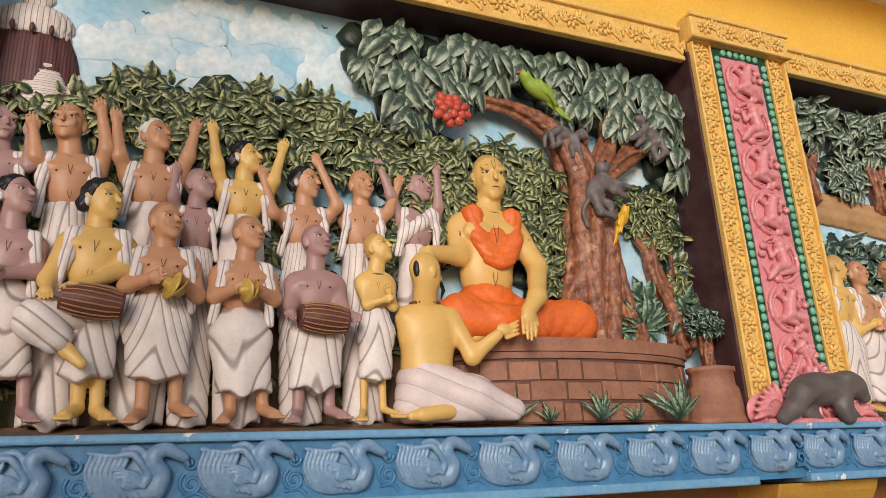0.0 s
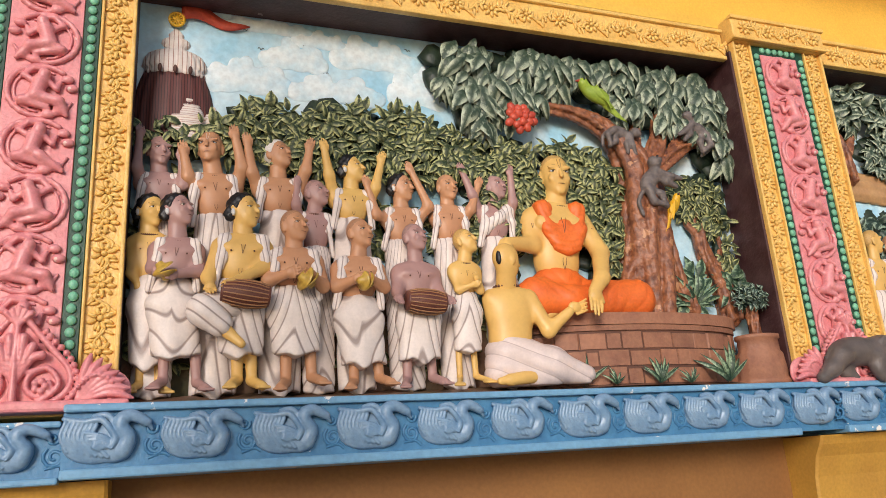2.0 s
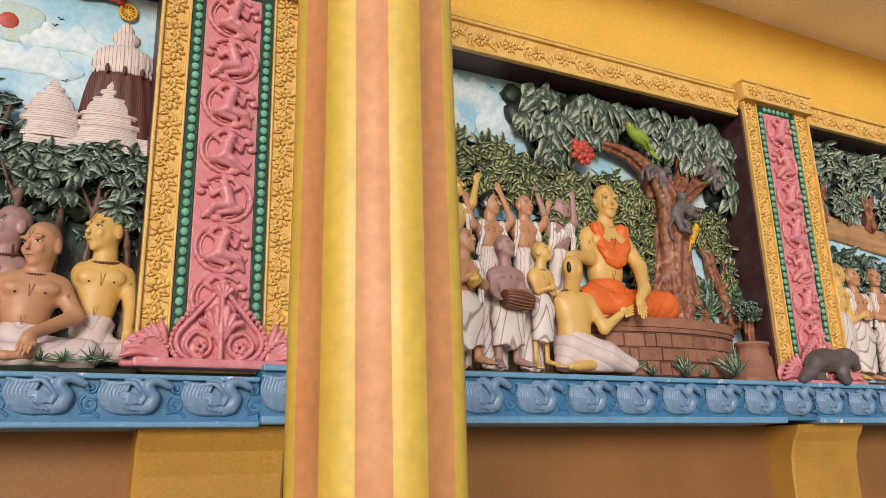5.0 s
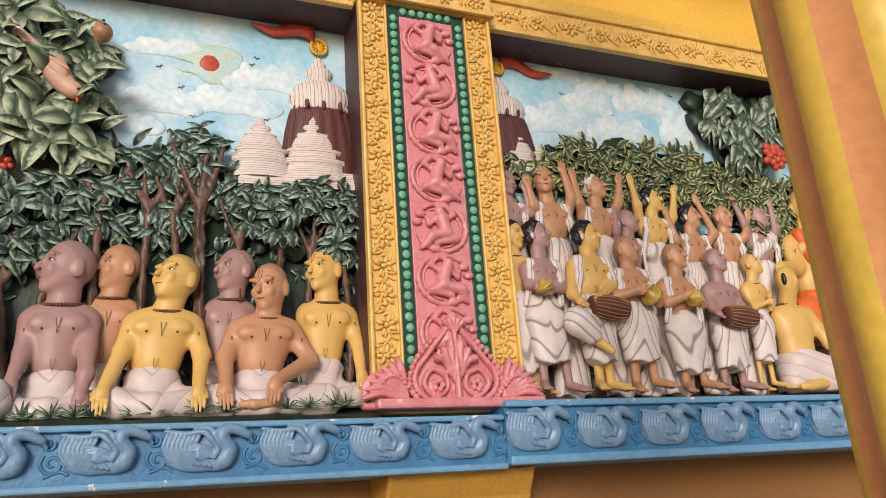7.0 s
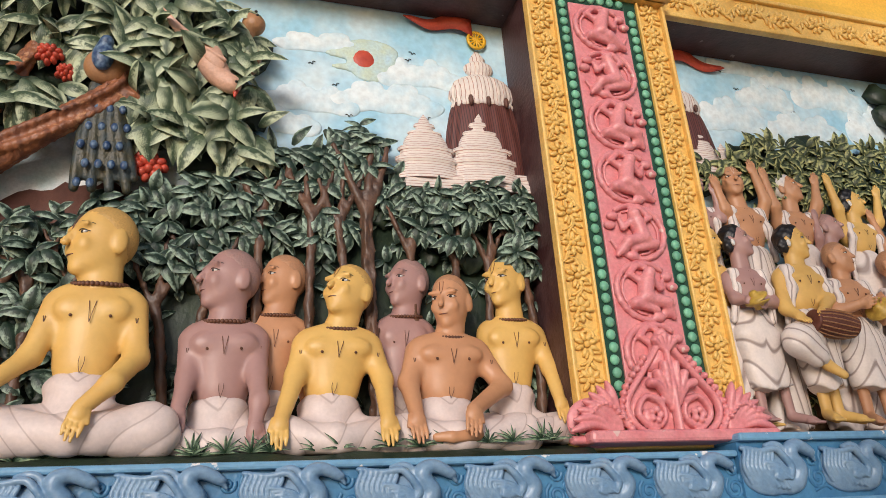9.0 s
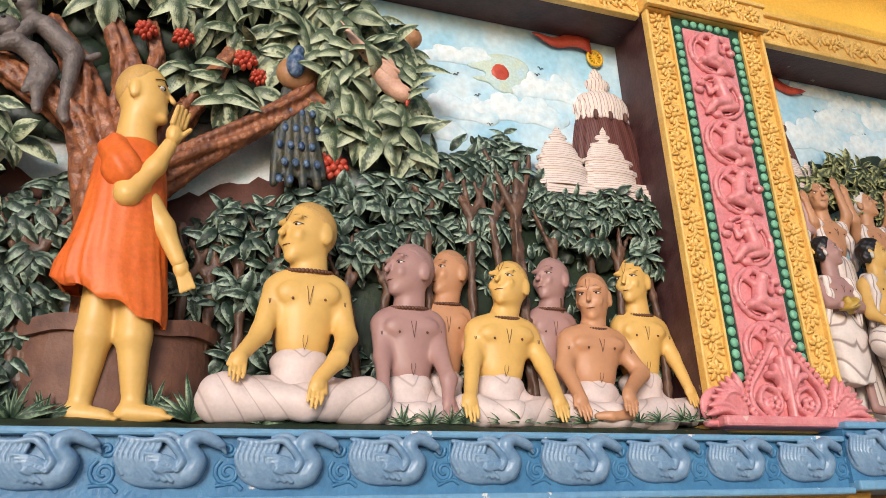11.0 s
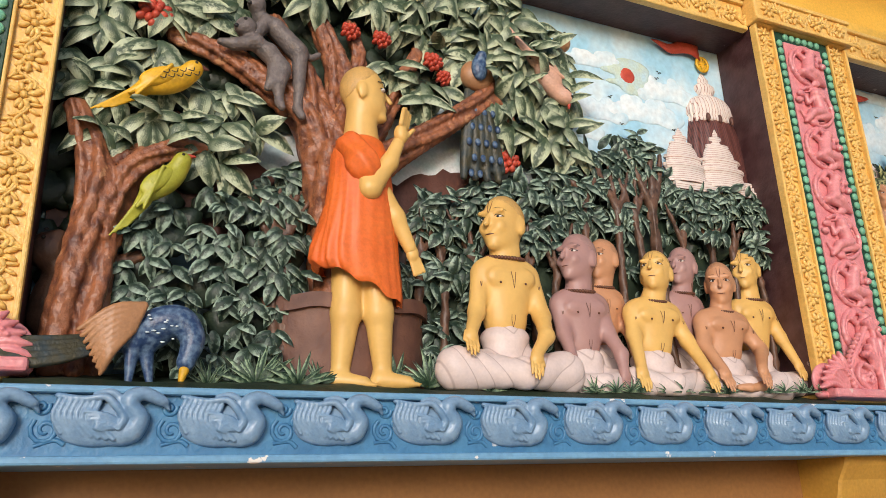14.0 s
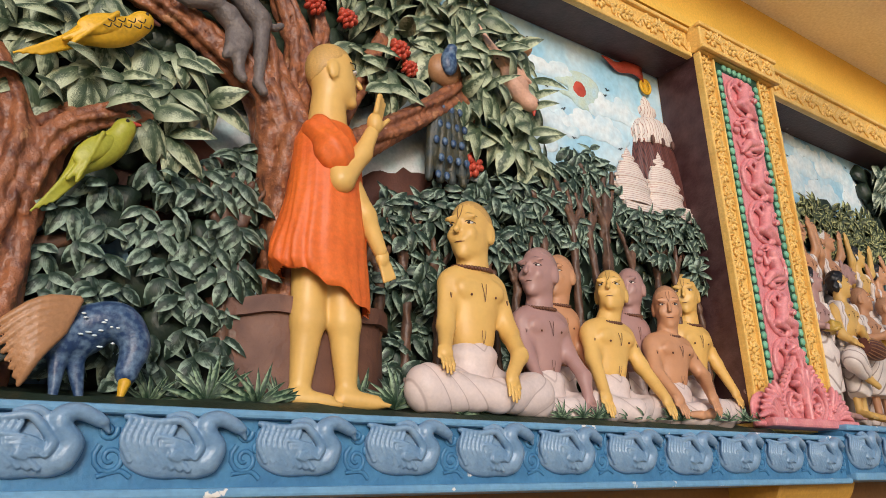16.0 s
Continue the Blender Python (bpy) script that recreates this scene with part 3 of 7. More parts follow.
def crest_mesh():
    """The heart-shaped foot of the pink strip: two volutes, a fan and a beaded rim."""
    P = []
    for f in (1, -1):
        P += chain(bend([(f * 0.012, 0, 0.01), (f * 0.11, 0, 0.02), (f * 0.19, 0, 0.075), (f * 0.2, 0, 0.15), (f * 0.13, 0, 0.24), (f * 0.07, 0, 0.31), (f * 0.03, 0, 0.36)], 4), [0.013] * 25, 0.003)
        P += chain(bend([(f * 0.03, -0.002, 0.02), (f * 0.1, -0.002, 0.04), (f * 0.16, -0.002, 0.1), (f * 0.12, -0.002, 0.165), (f * 0.045, -0.002, 0.15)], 4), [0.011] * 17, 0.003)
        P += chain(spiral(f * 0.095, 0.1, 0.06, f * 0.8, 1.57, 0.55), [0.011] * 17, 0.005)
        for k in range(14):
            a = bend([(f * 0.19, 0, 0.03), (f * 0.232, 0, 0.1), (f * 0.2, 0, 0.2), (f * 0.12, 0, 0.29), (f * 0.06, 0, 0.37)], 4)[k]
            P.append(ell((a[0], -0.004, a[2]), (0.014, 0.014, 0.014)))
        for k in range(5):
            a = 2 * math.pi * k / 5
            P.append(ell((f * 0.095 + 0.02 * math.cos(a), -0.012, 0.095 + 0.02 * math.sin(a)), (0.014, 0.012, 0.014), 0.003))
        for k in range(3):
            P += chain(bend([(f * 0.012, -0.004, 0.12), (f * (0.02 + 0.02 * k), -0.012, 0.2), (f * (0.025 + 0.035 * k), -0.012, 0.285 - 0.035 * k)], 4), [0.008 + 0.0012 * j for j in range(9)], 0.005)
    P += chain([(0, -0.01, 0.03), (0, -0.014, 0.2), (0, -0.01, 0.33)], [0.016, 0.012, 0.012], 0.006)
    for k in range(5):
        P.append(cap((0, -0.01, 0.33), (0.045 * (k - 2) / 2, -0.01, 0.40 - 0.01 * abs(k - 2)), 0.007, 0.014, 0.004))
    P.append(ell((0, 0.018, 0.13), (0.2, 0.012, 0.13), 0.004))
    P.append(ell((0, 0.018, 0.26), (0.08, 0.012, 0.12), 0.004))
    v, q = clay(P, 0.0046, cut=lambda X, Y, Z: Y - 0.02 + 0 * X + 0 * Z)
    return mesh_of("crest", v, q, mats=[PINK])


def acanthus_mesh(f):
    """A pink curling leaf that covers the foot of a gold strip: fanned lobes, a beaded rib and a volute."""
    P = []
    for k in range(7):
        t = k / 6
        a = 1.35 - 1.25 * t
        r = 0.185 - 0.01 * math.sin(t * 3)
        tip = (f * r * math.cos(a) * 1.02, -0.014, 0.015 + r * math.sin(a) * 1.05)
        midp = (f * (0.02 + 0.5 * r * math.cos(a + 0.22)), -0.012, 0.02 + 0.6 * r * math.sin(a + 0.22))
        P += chain(bend([(f * 0.0, -0.004, 0.02), midp, tip], 5), [0.009, 0.0095, 0.010, 0.0115, 0.013, 0.0145, 0.0155, 0.0155, 0.014, 0.011, 0.006], 0.002)
    P += chain(spiral(f * 0.08, 0.05, 0.045, -f * 1.1, 1.9 if f > 0 else 1.24, 0.25), [0.010] * 17, 0.002)
    for k in range(9):
        P.append(ell((f * (0.004 + 0.014 * k), -0.024, 0.05 + 0.075 * math.sin(0.4 + k / 8 * 2.1)), (0.009, 0.01, 0.009)))
    P.append(ell((f * 0.08, 0.02, 0.07), (0.1, 0.016, 0.09), 0.003))
    P.append(cap((f * -0.02, 0.006, 0.006), (f * 0.17, 0.006, 0.006), 0.016, 0.016, 0.004))
    v, q = clay(P, 0.0042, cut=lambda X, Y, Z: Y - 0.024 + 0 * X + 0 * Z)
    return mesh_of("acanthus_leaf", v, q, mats=[PINK])


BEADM = Pile()
BEADM.ball((0, -0.004, 0), (0.0195, 0.013, 0.0205), BEAD, None, 10, 6)
BEADM = BEADM.mesh("bead")
CREST, ACANTHUS = crest_mesh(), {f: acanthus_mesh(f) for f in (1, -1)}
Z0, H = 1.885, 2.0      # foot and height of the strips


def make_pilaster(x, top):
    y = Y_FRONT
    p = thing("pilaster", "pink, green and gold painted plaster pilaster with scrollwork figures", "pilaster", (x, y, Z0), "pilasters between the panels")
    part("pilaster_core", box(x - 0.345, x + 0.345, y + 0.002, 3.095, Z0 - 0.02, top + 0.02, 0.006, name="pilaster_core", mat=GOLD), p)
    for s in (-1, 1):
        part("gold_rim", box(*sorted((x + s * 0.335, x + s * 0.352)), y - 0.024, y + 0.02, Z0, top, 0.006, name="gold_rim", mat=GOLD), p)
        part("gold_rim", box(*sorted((x + s * 0.208, x + s * 0.220)), y - 0.018, y + 0.01, Z0, top, 0.005, name="gold_rim", mat=GOLD), p)
        n = 14
        for k in range(n):
            z = Z0 + 0.22 + (top - Z0 - 0.26) * k / (n - 1)
            part("flower", FLOWER, p, at=pose(x + s * 0.277, y, z, 0, 23 * k, 0))
            if k < n - 1:
                part("sprig", SPRIGS[k % 2], p, at=pose(x + s * 0.277, y, z + (top - Z0 - 0.26) / (n - 1) / 2, 0, 78, 0) @ Matrix.Diagonal((0.72, 1, 0.8, 1)))
        strip = part("green_strip", box(*sorted((x + s * 0.142, x + s * 0.206)), y - 0.006, y + 0.006, Z0 + 0.1, top, 0.003, name="green_strip", mat=GREEN), p)
        m = int((top - Z0 - 0.2) / 0.0475)
        for k in range(m):
            part("bead", BEADM, strip, at=pose(x + s * 0.174 + 0.002 * math.sin(k * 2.7), y - 0.006, Z0 + 0.2 + k * 0.0475))
    strip = part("green_strip", box(x - 0.142, x + 0.142, y - 0.006, y + 0.006, top - 0.055, top, 0.003, name="green_strip", mat=GREEN), p)
    for k in range(6):
        part("bead", BEADM, strip, at=pose(x - 0.12 + 0.048 * k, y - 0.006, top - 0.027))
    part("pink_strip", box(x - 0.14, x + 0.14, y - 0.010, y + 0.006, Z0, top - 0.057, 0.003, name="pink_strip", mat=PINK), p)
    n = 7
    step = (top - 0.06 - Z0 - 0.2) / n
    for k in range(n):
        part("scroll_figure", MEDALS[k % 3], p, at=pose(x, y - 0.012, top - 0.065 - (k + 0.5) * step) @ Matrix.Diagonal((1.0, 1.05, step / 0.272, 1)))
    block_ = part("cap_block", box(x - 0.36, x + 0.36, y - 0.05, 3.4, top + 0.002, top + 0.165, 0.008, name="cap_block", mat=GOLD), p, "gold cap block with flower scrolls")
    for zz in (top + 0.014, top + 0.152):
        part("cap_rim", box(x - 0.368, x + 0.368, y - 0.064, y - 0.03, zz - 0.012, zz + 0.012, 0.005, name="cap_rim", mat=GOLD), p)
    for k in range(4):
        part("flower", FLOWER, block_, at=pose(x - 0.27 + 0.18 * k, y - 0.052, top + 0.083, 0, 31 * k, 0))
        if k < 3:
            part("sprig", SPRIGS[k % 2], block_, at=pose(x - 0.18 + 0.18 * k, y - 0.052, top + 0.083) @ Matrix.Diagonal((0.75, 1, 0.9, 1)))
    part("crest", CREST, p, "pink heart-shaped scroll crest", at=pose(x + 0.005, y - 0.055, Z0 - 0.005) @ Matrix.Diagonal((0.92, 1.35, 0.95, 1)))
    for s in (-1, 1):
        part("acanthus_leaf", ACANTHUS[s], p, at=pose(x + s * 0.215, y - 0.05, Z0) @ Matrix.Diagonal((1.05, 1.4, 0.98, 1)))
    part("plinth_strip", box(x - 0.36, x + 0.4, 2.69, y + 0.01, Z0 - 0.012, Z0 + 0.03, 0.012, name="plinth_strip", mat=PINK), p)
    return p


make_pilaster(P1, 3.87)
make_pilaster(P2, 3.87)
make_pilaster(P3, 3.965)

# ---- blue ledge with swans ----
LEDGES = [(-9.0, -0.625, 2.675, -0.036), (-0.621, 2.86, 2.655, 0.002), (2.864, 11.0, 2.675, 0.0)]


def swan_mesh():
    """A swimming swan in relief: ridged wing, far wing behind it, and a bent neck."""
    def w(px, py, d=0.0):
        return ((px - 40) * 0.000604 - 0.1375, d, (340 - py) * 0.000604 - 0.08)
    P = [ell(w(215, 235), (0.098, 0.026, 0.060), 0.008), ell(w(130, 190), (0.05, 0.02, 0.055), 0.01), ell(w(320, 265, -0.004), (0.042, 0.026, 0.04), 0.015), ell(w(285, 170), (0.034, 0.02, 0.05), 0.01)]
    P += chain(bend([w(355, 275, -0.01), w(377, 205, -0.016), w(340, 152, -0.02), w(342, 108, -0.022), w(385, 90, -0.022), w(432, 105, -0.02), w(468, 126, -0.018)], 4), list(np.linspace(0.026, 0.0125, 25)), 0.008)
    P += [ell(w(470, 128, -0.018), (0.016, 0.014, 0.0125), 0.005), cap(w(480, 140, -0.016), w(499, 167, -0.012), 0.0085, 0.004, 0.003)]
    P += chain(bend([w(60, 98, -0.012), w(160, 116, -0.022), w(238, 108, -0.03), w(278, 145, -0.032), w(316, 205, -0.03), w(300, 245, -0.028)], 4), list(np.linspace(0.008, 0.0115, 21)), 0.003)
    P += chain(bend([w(205, 92, -0.014), w(258, 82, -0.018), w(296, 112, -0.02), w(306, 180, -0.02)], 4), [0.009] * 13, 0.004)
    for k in range(8):
        t = k / 7
        P += chain(bend([w(70 + 150 * t, 112 + 22 * t, -0.018 - 0.01 * t), w(48 + 155 * t, 190 + 22 * t, -0.018 - 0.012 * t), w(82 + 200 * t, 266 + 36 * t, -0.012 - 0.012 * t)], 4), [0.0062] * 4 + [0.0066] * 5, 0.0015)
    for k in range(6):
        P += chain(bend([w(305 - 6 * k, 225 + 6 * k, -0.031), w(250 - 8 * k, 190 + 12 * k, -0.034), w(165 + 15 * k, 175 + 18 * k, -0.031)], 4), [0.0055] * 9, 0.0012)
    for k in range(4):
        P += chain(spiral(w(255 + 14 * k, 0)[0], w(0, 228 + 8 * k)[2], 0.0075, 1.1, 0.5 * k, 0.4, 9, -0.036), [0.0032] * 10, 0.001)
    v, q = clay(P, 0.0033, cut=lambda X, Y, Z: Y - 0.008 + 0 * X + 0 * Z)
    return mesh_of("swan", v, q, mats=[SWAN])


def curl_mesh():
    p = Pile()
    for pts in (spiral(0.0, -0.03, 0.04, 1.5, 2.2, 0.15), spiral(-0.006, 0.035, 0.022, -1.3, 0.3, 0.2), spiral(0.035, 0.0, 0.016, 1.2, 1.0, 0.2),
                bend([(0.045, 0, -0.075), (0.02, 0, -0.06), (-0.03, 0, -0.07)], 6), bend([(0.05, 0, 0.07), (0.03, 0, 0.03), (0.05, 0, -0.03)], 6)):
        p.add(*tube(pts, 0.0075, 0.006, 6), BLUE)
    return p.mesh("scroll")


SWANM, CURLM = swan_mesh(), curl_mesh()
for li, (x0, x1, y, dz) in enumerate(LEDGES, 1):
    led = thing("ledge", "blue painted plaster ledge with a frieze of swans in relief", "ledge", (x0, y, 1.63), "ledge runs")
    zl = 1.63 + (-0.012 if li == 1 else 0.0)
    part("frieze_band", box(x0, x1, y + 0.024, 3.05, zl + 0.02, 1.862 + dz, name="frieze_band", mat=BLUE), led)
    part("upper_lip", box(x0, x1, y - 0.004, 3.04, 1.8625 + dz - (0.012 if li == 1 else 0), 1.892 + dz - (0.018 if li == 1 else 0), 0.009, name="upper_lip", mat=EDGE), led, "light blue upper lip with chipped paint")
    part("lower_lip", box(3.05 if li == 3 else x0, 2.72 if li == 2 else x1, y - 0.006, 3.04, zl, zl + 0.0375 - (0.012 if li == 1 else 0), 0.008, name="lower_lip", mat=EDGE), led, "light blue lower lip")
    k = math.ceil((max(x0, -5.2) - 0.19) / 0.333)
    while 0.333 * k + 0.19 < min(x1, 6.0):
        x = 0.333 * k + 0.19
        s = 1 + 0.03 * math.sin(k * 1.9)
        part("swan", SWANM, led, at=pose(x, y + 0.02, 1.764 + 0.6 * dz + 0.002 * math.sin(k * 2.3), 0, 2.0 * math.sin(k * 3.1), 0) @ Matrix.Diagonal((s * 1.1, 1.15, s * (0.98 if li == 1 else 1.1), 1)))
        part("scroll", CURLM, led, at=pose(x + 0.165, y + 0.024, 1.765 + 0.6 * dz, 0, 8 * math.sin(k), 0))
        k += 1


# ---- the painted column ----
def column(x, y, r):
    c = thing("column", "round veranda column painted in yellow and orange stripes", "column", (x, y, 0))
    n, per = 16, 5
    step = 2 * math.pi / n
    for k in range(n):
        mat = COL_Y if k % 2 else COL_O
        zs = np.linspace(0, 5.5, 40)
        v, f = [], []
        for z in zs:
            for j in range(per + 1):
                e0, e1 = (0.012 * math.sin(z * 2.3 + (q % n) * 1.7) for q in (k, k + 1))
                a = (k + j / per) * step + e0 + (e1 - e0) * j / per
                u = j / per * 2 - 1
                rr = r + (0.006 * (1 - u * u) if k % 2 else -0.007 * (1 - u * u)) + 0.0015 * math.sin(z * 5)
                v.append((rr * math.cos(a), rr * math.sin(a), z))
        w = per + 1
        f = [(i * w + j, i * w + j + 1, (i + 1) * w + j + 1, (i + 1) * w + j) for i in range(len(zs) - 1) for j in range(per)]
        part("stripe", mesh_of("stripe", v, f, mats=[mat]), c, "yellow painted rib" if k % 2 else "orange painted flute", at=pose(x, y, 0, 0, 0, 9.5))
    return c


column(-0.936, 0.525, 0.156)


# ---- painted statues ----
def statue(name, label, y, skin, head, hh, sh, sw, waist, arms=(), face=0.0, tilt=0.0, hair="shaved", lower="dhoti", hem=1.95, feet=(), lap=None,
           shawl=True, flat=0.8, group="", cloth=None, tilak=False, scarf=None, h=0.011, ybody=0.0, fat=0.4, foot=False, knee=None):
    """One painted plaster statue. Places are (x, z) in the wall's plane, dy before it; face: the way the head looks, 0 outward, 90 along +x."""
    S, C = SKIN[skin], cloth or CLOTH
    hh, sw = hh * 1.03, sw * (1.06 if hh < 0.18 else 1.0)
    pile = Pile()
    a, e = radians(face), radians(tilt)
    fwd = np.array((math.sin(a) * math.cos(e), -math.cos(a) * math.cos(e), math.sin(e)))
    side = np.array((math.cos(a), math.sin(a), 0.0))
    up = np.cross(side, -fwd)
    up = up if up[2] > 0 else -up
    R = np.stack([side, fwd, up], 1)
    hc = np.array((head[0], -0.01, head[1]))
    at = lambda s, f, u: hc + hh * (s * side + f * fwd + u * up)
    # head
    P = [ell(at(0, -0.03, 0.09), (0.325 * hh, 0.39 * hh, 0.41 * hh), 0.0, R), ell(at(0, 0.08, -0.2), (0.265 * hh, 0.29 * hh, 0.29 * hh), 0.12 * hh, R)]
    P += [cap(at(0, 0.37, 0.08), at(0, 0.455, -0.10), 0.028 * hh, 0.055 * hh, 0.04 * hh), ell(at(0, 0.37, -0.235), (0.1 * hh, 0.03 * hh, 0.025 * hh), 0.03 * hh, R),
          ell(at(0, 0.33, -0.275), (0.085 * hh, 0.035 * hh, 0.03 * hh), 0.02 * hh, R), ell(at(0, 0.27, -0.4), (0.1 * hh, 0.08 * hh, 0.08 * hh), 0.08 * hh, R)]
    for s in (-1, 1):
        P += [ell(at(0.32 * s, -0.08, -0.03), (0.055 * hh, 0.1 * hh, 0.17 * hh), 0.01 * hh, R), ell(at(0.15 * s, 0.33, 0.13), (0.13 * hh, 0.05 * hh, 0.045 * hh), 0.06 * hh, R),
              ell(at(0.14 * s, 0.3, -0.12), (0.11 * hh, 0.07 * hh, 0.1 * hh), 0.08 * hh, R)]
    nk = np.array((sh[0], ybody, sh[1] + 0.03 * hh))
    P.append(cap(at(0, -0.06, -0.2), nk, 0.225 * hh, 0.27 * hh, 0.06 * hh))
    pile.add(*clay(P, hh / 27), S)
    if hair == "black" or hair == "white":
        M = BLACK if hair == "black" else HAIRWHITE
        nrm = fwd * 0.86 - up * 0.5
        lim = 0.02 * hh
        P = [ell(at(0, -0.05, 0.11), (0.36 * hh, 0.43 * hh, 0.43 * hh), 0, R)]
        if hair == "black":
            P += [ell(at(s * 0.3, -0.22, -0.1), (0.12 * hh, 0.16 * hh, 0.2 * hh), 0.05 * hh, R) for s in (-1, 1)]
        if hair == "black":
            for s in (-1, 1):
                pile.ball(at(0.36 * s, -0.06, -0.08), (0.05 * hh, 0.06 * hh, 0.1 * hh), WHITE, R, 8, 5)
        c0 = hc
        pile.add(*clay(P, hh / 22, disp=lambda X, Y, Z: 0.004 * np.sin(160 * X) * np.sin(150 * Z + 40 * Y),
                       cut=lambda X, Y, Z: (X - c0[0]) * nrm[0] + (Y - c0[1]) * nrm[1] + (Z - c0[2]) * nrm[2] - lim), M)
    else:
        nrm = fwd * 0.7 - up * 0.72
        c0 = hc
        P = [ell(at(0, -0.035, 0.095), (0.331 * hh, 0.397 * hh, 0.417 * hh), 0, R)]
        pile.add(*clay(P, hh / 22, cut=lambda X, Y, Z: (X - c0[0]) * nrm[0] + (Y - c0[1]) * nrm[1] + (Z - c0[2]) * nrm[2] + 0.06 * hh), SHAVED[skin])
        if hair == "tuft":
            pile.ball(at(0.1, -0.4, -0.05), (0.13 * hh, 0.07 * hh, 0.2 * hh), BLACK, R)
    for s in (-1, 1):
        pile.ball(at(0.145 * s, 0.306, 0.036), (0.07 * hh, 0.03 * hh, 0.02 * hh), WHITE, R, 10, 6)
        pile.ball(at(0.145 * s, 0.328, 0.037), (0.03 * hh, 0.018 * hh, 0.022 * hh), BLACK, R, 8, 5)
        pile.add(*tube(bend([at(0.06 * s, 0.342, 0.035), at(0.145 * s, 0.342, 0.068), at(0.235 * s, 0.27, 0.035)], 4), 0.008 * hh, 0.006 * hh, 5), BLACK)
        pile.add(*tube(bend([at(0.05 * s, 0.36, 0.15), at(0.145 * s, 0.332, 0.185), at(0.25 * s, 0.235, 0.145)], 4), 0.0065 * hh, 0.0045 * hh, 5), BLACK)
    pile.add(*tube(bend([at(-0.085, 0.355, -0.25), at(0, 0.39, -0.258), at(0.085, 0.355, -0.25)], 4), 0.009 * hh, 0.009 * hh, 5), DRUM)
    if tilak:
        for s in (-1, 1):
            pile.add(*tube(bend([at(0.0, 0.395, 0.09), at(0.03 * s, 0.372, 0.18), at(0.038 * s, 0.322, 0.32)], 4), 0.004 * hh, 0.004 * hh, 5), DRUM if hh > 0.2 else WHITE)
    # torso
    T = sh[1] - waist[1]
    mid = lambda t: np.array((sh[0] + (waist[0] - sh[0]) * t, ybody, sh[1] - T * t))
    P = [ell(mid(0.3), (0.84 * sw, 0.6 * sw, 0.42 * T), 0.05), ell(mid(0.75), (0.64 * sw, 0.55 * sw, 0.42 * T), 0.05),
         cap(mid(0.12) + (-0.6 * sw, 0, -0.02), mid(0.12) + (0.6 * sw, 0, -0.02), 0.29 * sw, None, 0.04),
         cap(nk, mid(0.1) + (-0.62 * sw, 0, 0), 0.2 * sw, 0.24 * sw, 0.05), cap(nk, mid(0.1) + (0.62 * sw, 0, 0), 0.2 * sw, 0.24 * sw, 0.05)]
    for s in (-1, 1):
        P.append(ell(mid(0.25) + (s * 0.37 * sw, -0.43 * sw, 0), (0.38 * sw, 0.19 * sw, 0.15 * T), 0.008))
    hands_at = []
    for i, arm in enumerate(arms):
        s = -1 if arm[0][0] < sh[0] else 1
        pts = [mid(0.13) + (s * 0.76 * sw, 0, -0.015)] + [np.array((p[0], ybody + (p[2] if len(p) > 2 else -0.05), p[1])) for p in arm]
        if lower == "dhoti" and len(pts) == 3 and pts[2][2] < sh[1] - 0.04:
            pts[1] = pts[1] + ((sh[0] - pts[1][0]) * 0.12, 0, -0.03)
        n = len(pts)
        rad = list(np.linspace(0.29 * sw, 0.165 * sw, n))
        P += chain(pts, rad, 0.022)
        hands_at.append((pts[-2], pts[-1], rad[-1], s))
        if hh > 0.19:
            for u in (0.32,):
                c = pts[0] + (pts[1] - pts[0]) * u + (0.05 * sw * s, -0.285 * sw, 0)
                for o in (-1, 1):
                    pile.add(*tube(bend([c + (0, 0, -0.06 * sw), c + (o * 0.014 * sw, 0, 0), c + (o * 0.022 * sw, 0, 0.07 * sw)], 3), 0.0013, 0.0015, 5), BROWN)
    pile.add(*clay(P, h), S)
    for q, w, r, s in hands_at:
        d = (w - q) / (np.linalg.norm(w - q) + 1e-9)
        if lower == "lap" and w[2] < q[2]:
            d = d * 0.35 + np.array((0.0, -0.3, -0.8))
            d /= np.linalg.norm(d)
        acr = np.cross(d, (0, 1, 0.001))
        acr /= np.linalg.norm(acr)
        L = r * (3.3 if lower == "lap" else 2.6)
        P = [ell(w + d * L * 0.25, (r * 1.1, r * 0.9, r * 1.1), 0.01), cap(q + (w - q) * 0.8, w, r * 0.98, r * 0.9, 0.01)]
        for k in range(4):
            off = acr * r * 0.54 * (k - 1.5)
            ln = L * (1.25 if k in (1, 2) else 1.05)
            P += chain([w + off + d * L * 0.35, w + off * 1.1 + d * L * 0.75 + (0, -0.2 * r, 0), w + off * 1.05 + d * ln], [r * 0.31, r * 0.28, r * 0.2], 0.002)
        P.append(cap(w + acr * r * 0.9 * s, w + acr * r * 1.3 * s + d * L * 0.5, r * 0.34, r * 0.26, 0.006))
        pile.add(*clay(P, max(0.0042, r * 0.16)), S)
    # bead necklace, breast mark, navel
    for k in range(36):
        b = 2 * math.pi * k / 36
        pile.ball((nk[0] + 0.31 * hh * math.cos(b), ybody + 0.29 * hh * math.sin(b), nk[2] + 0.05 * hh - 0.05 * hh * math.sin(-b)), (0.034 * hh,) * 3, BROWN, None, 8, 5)
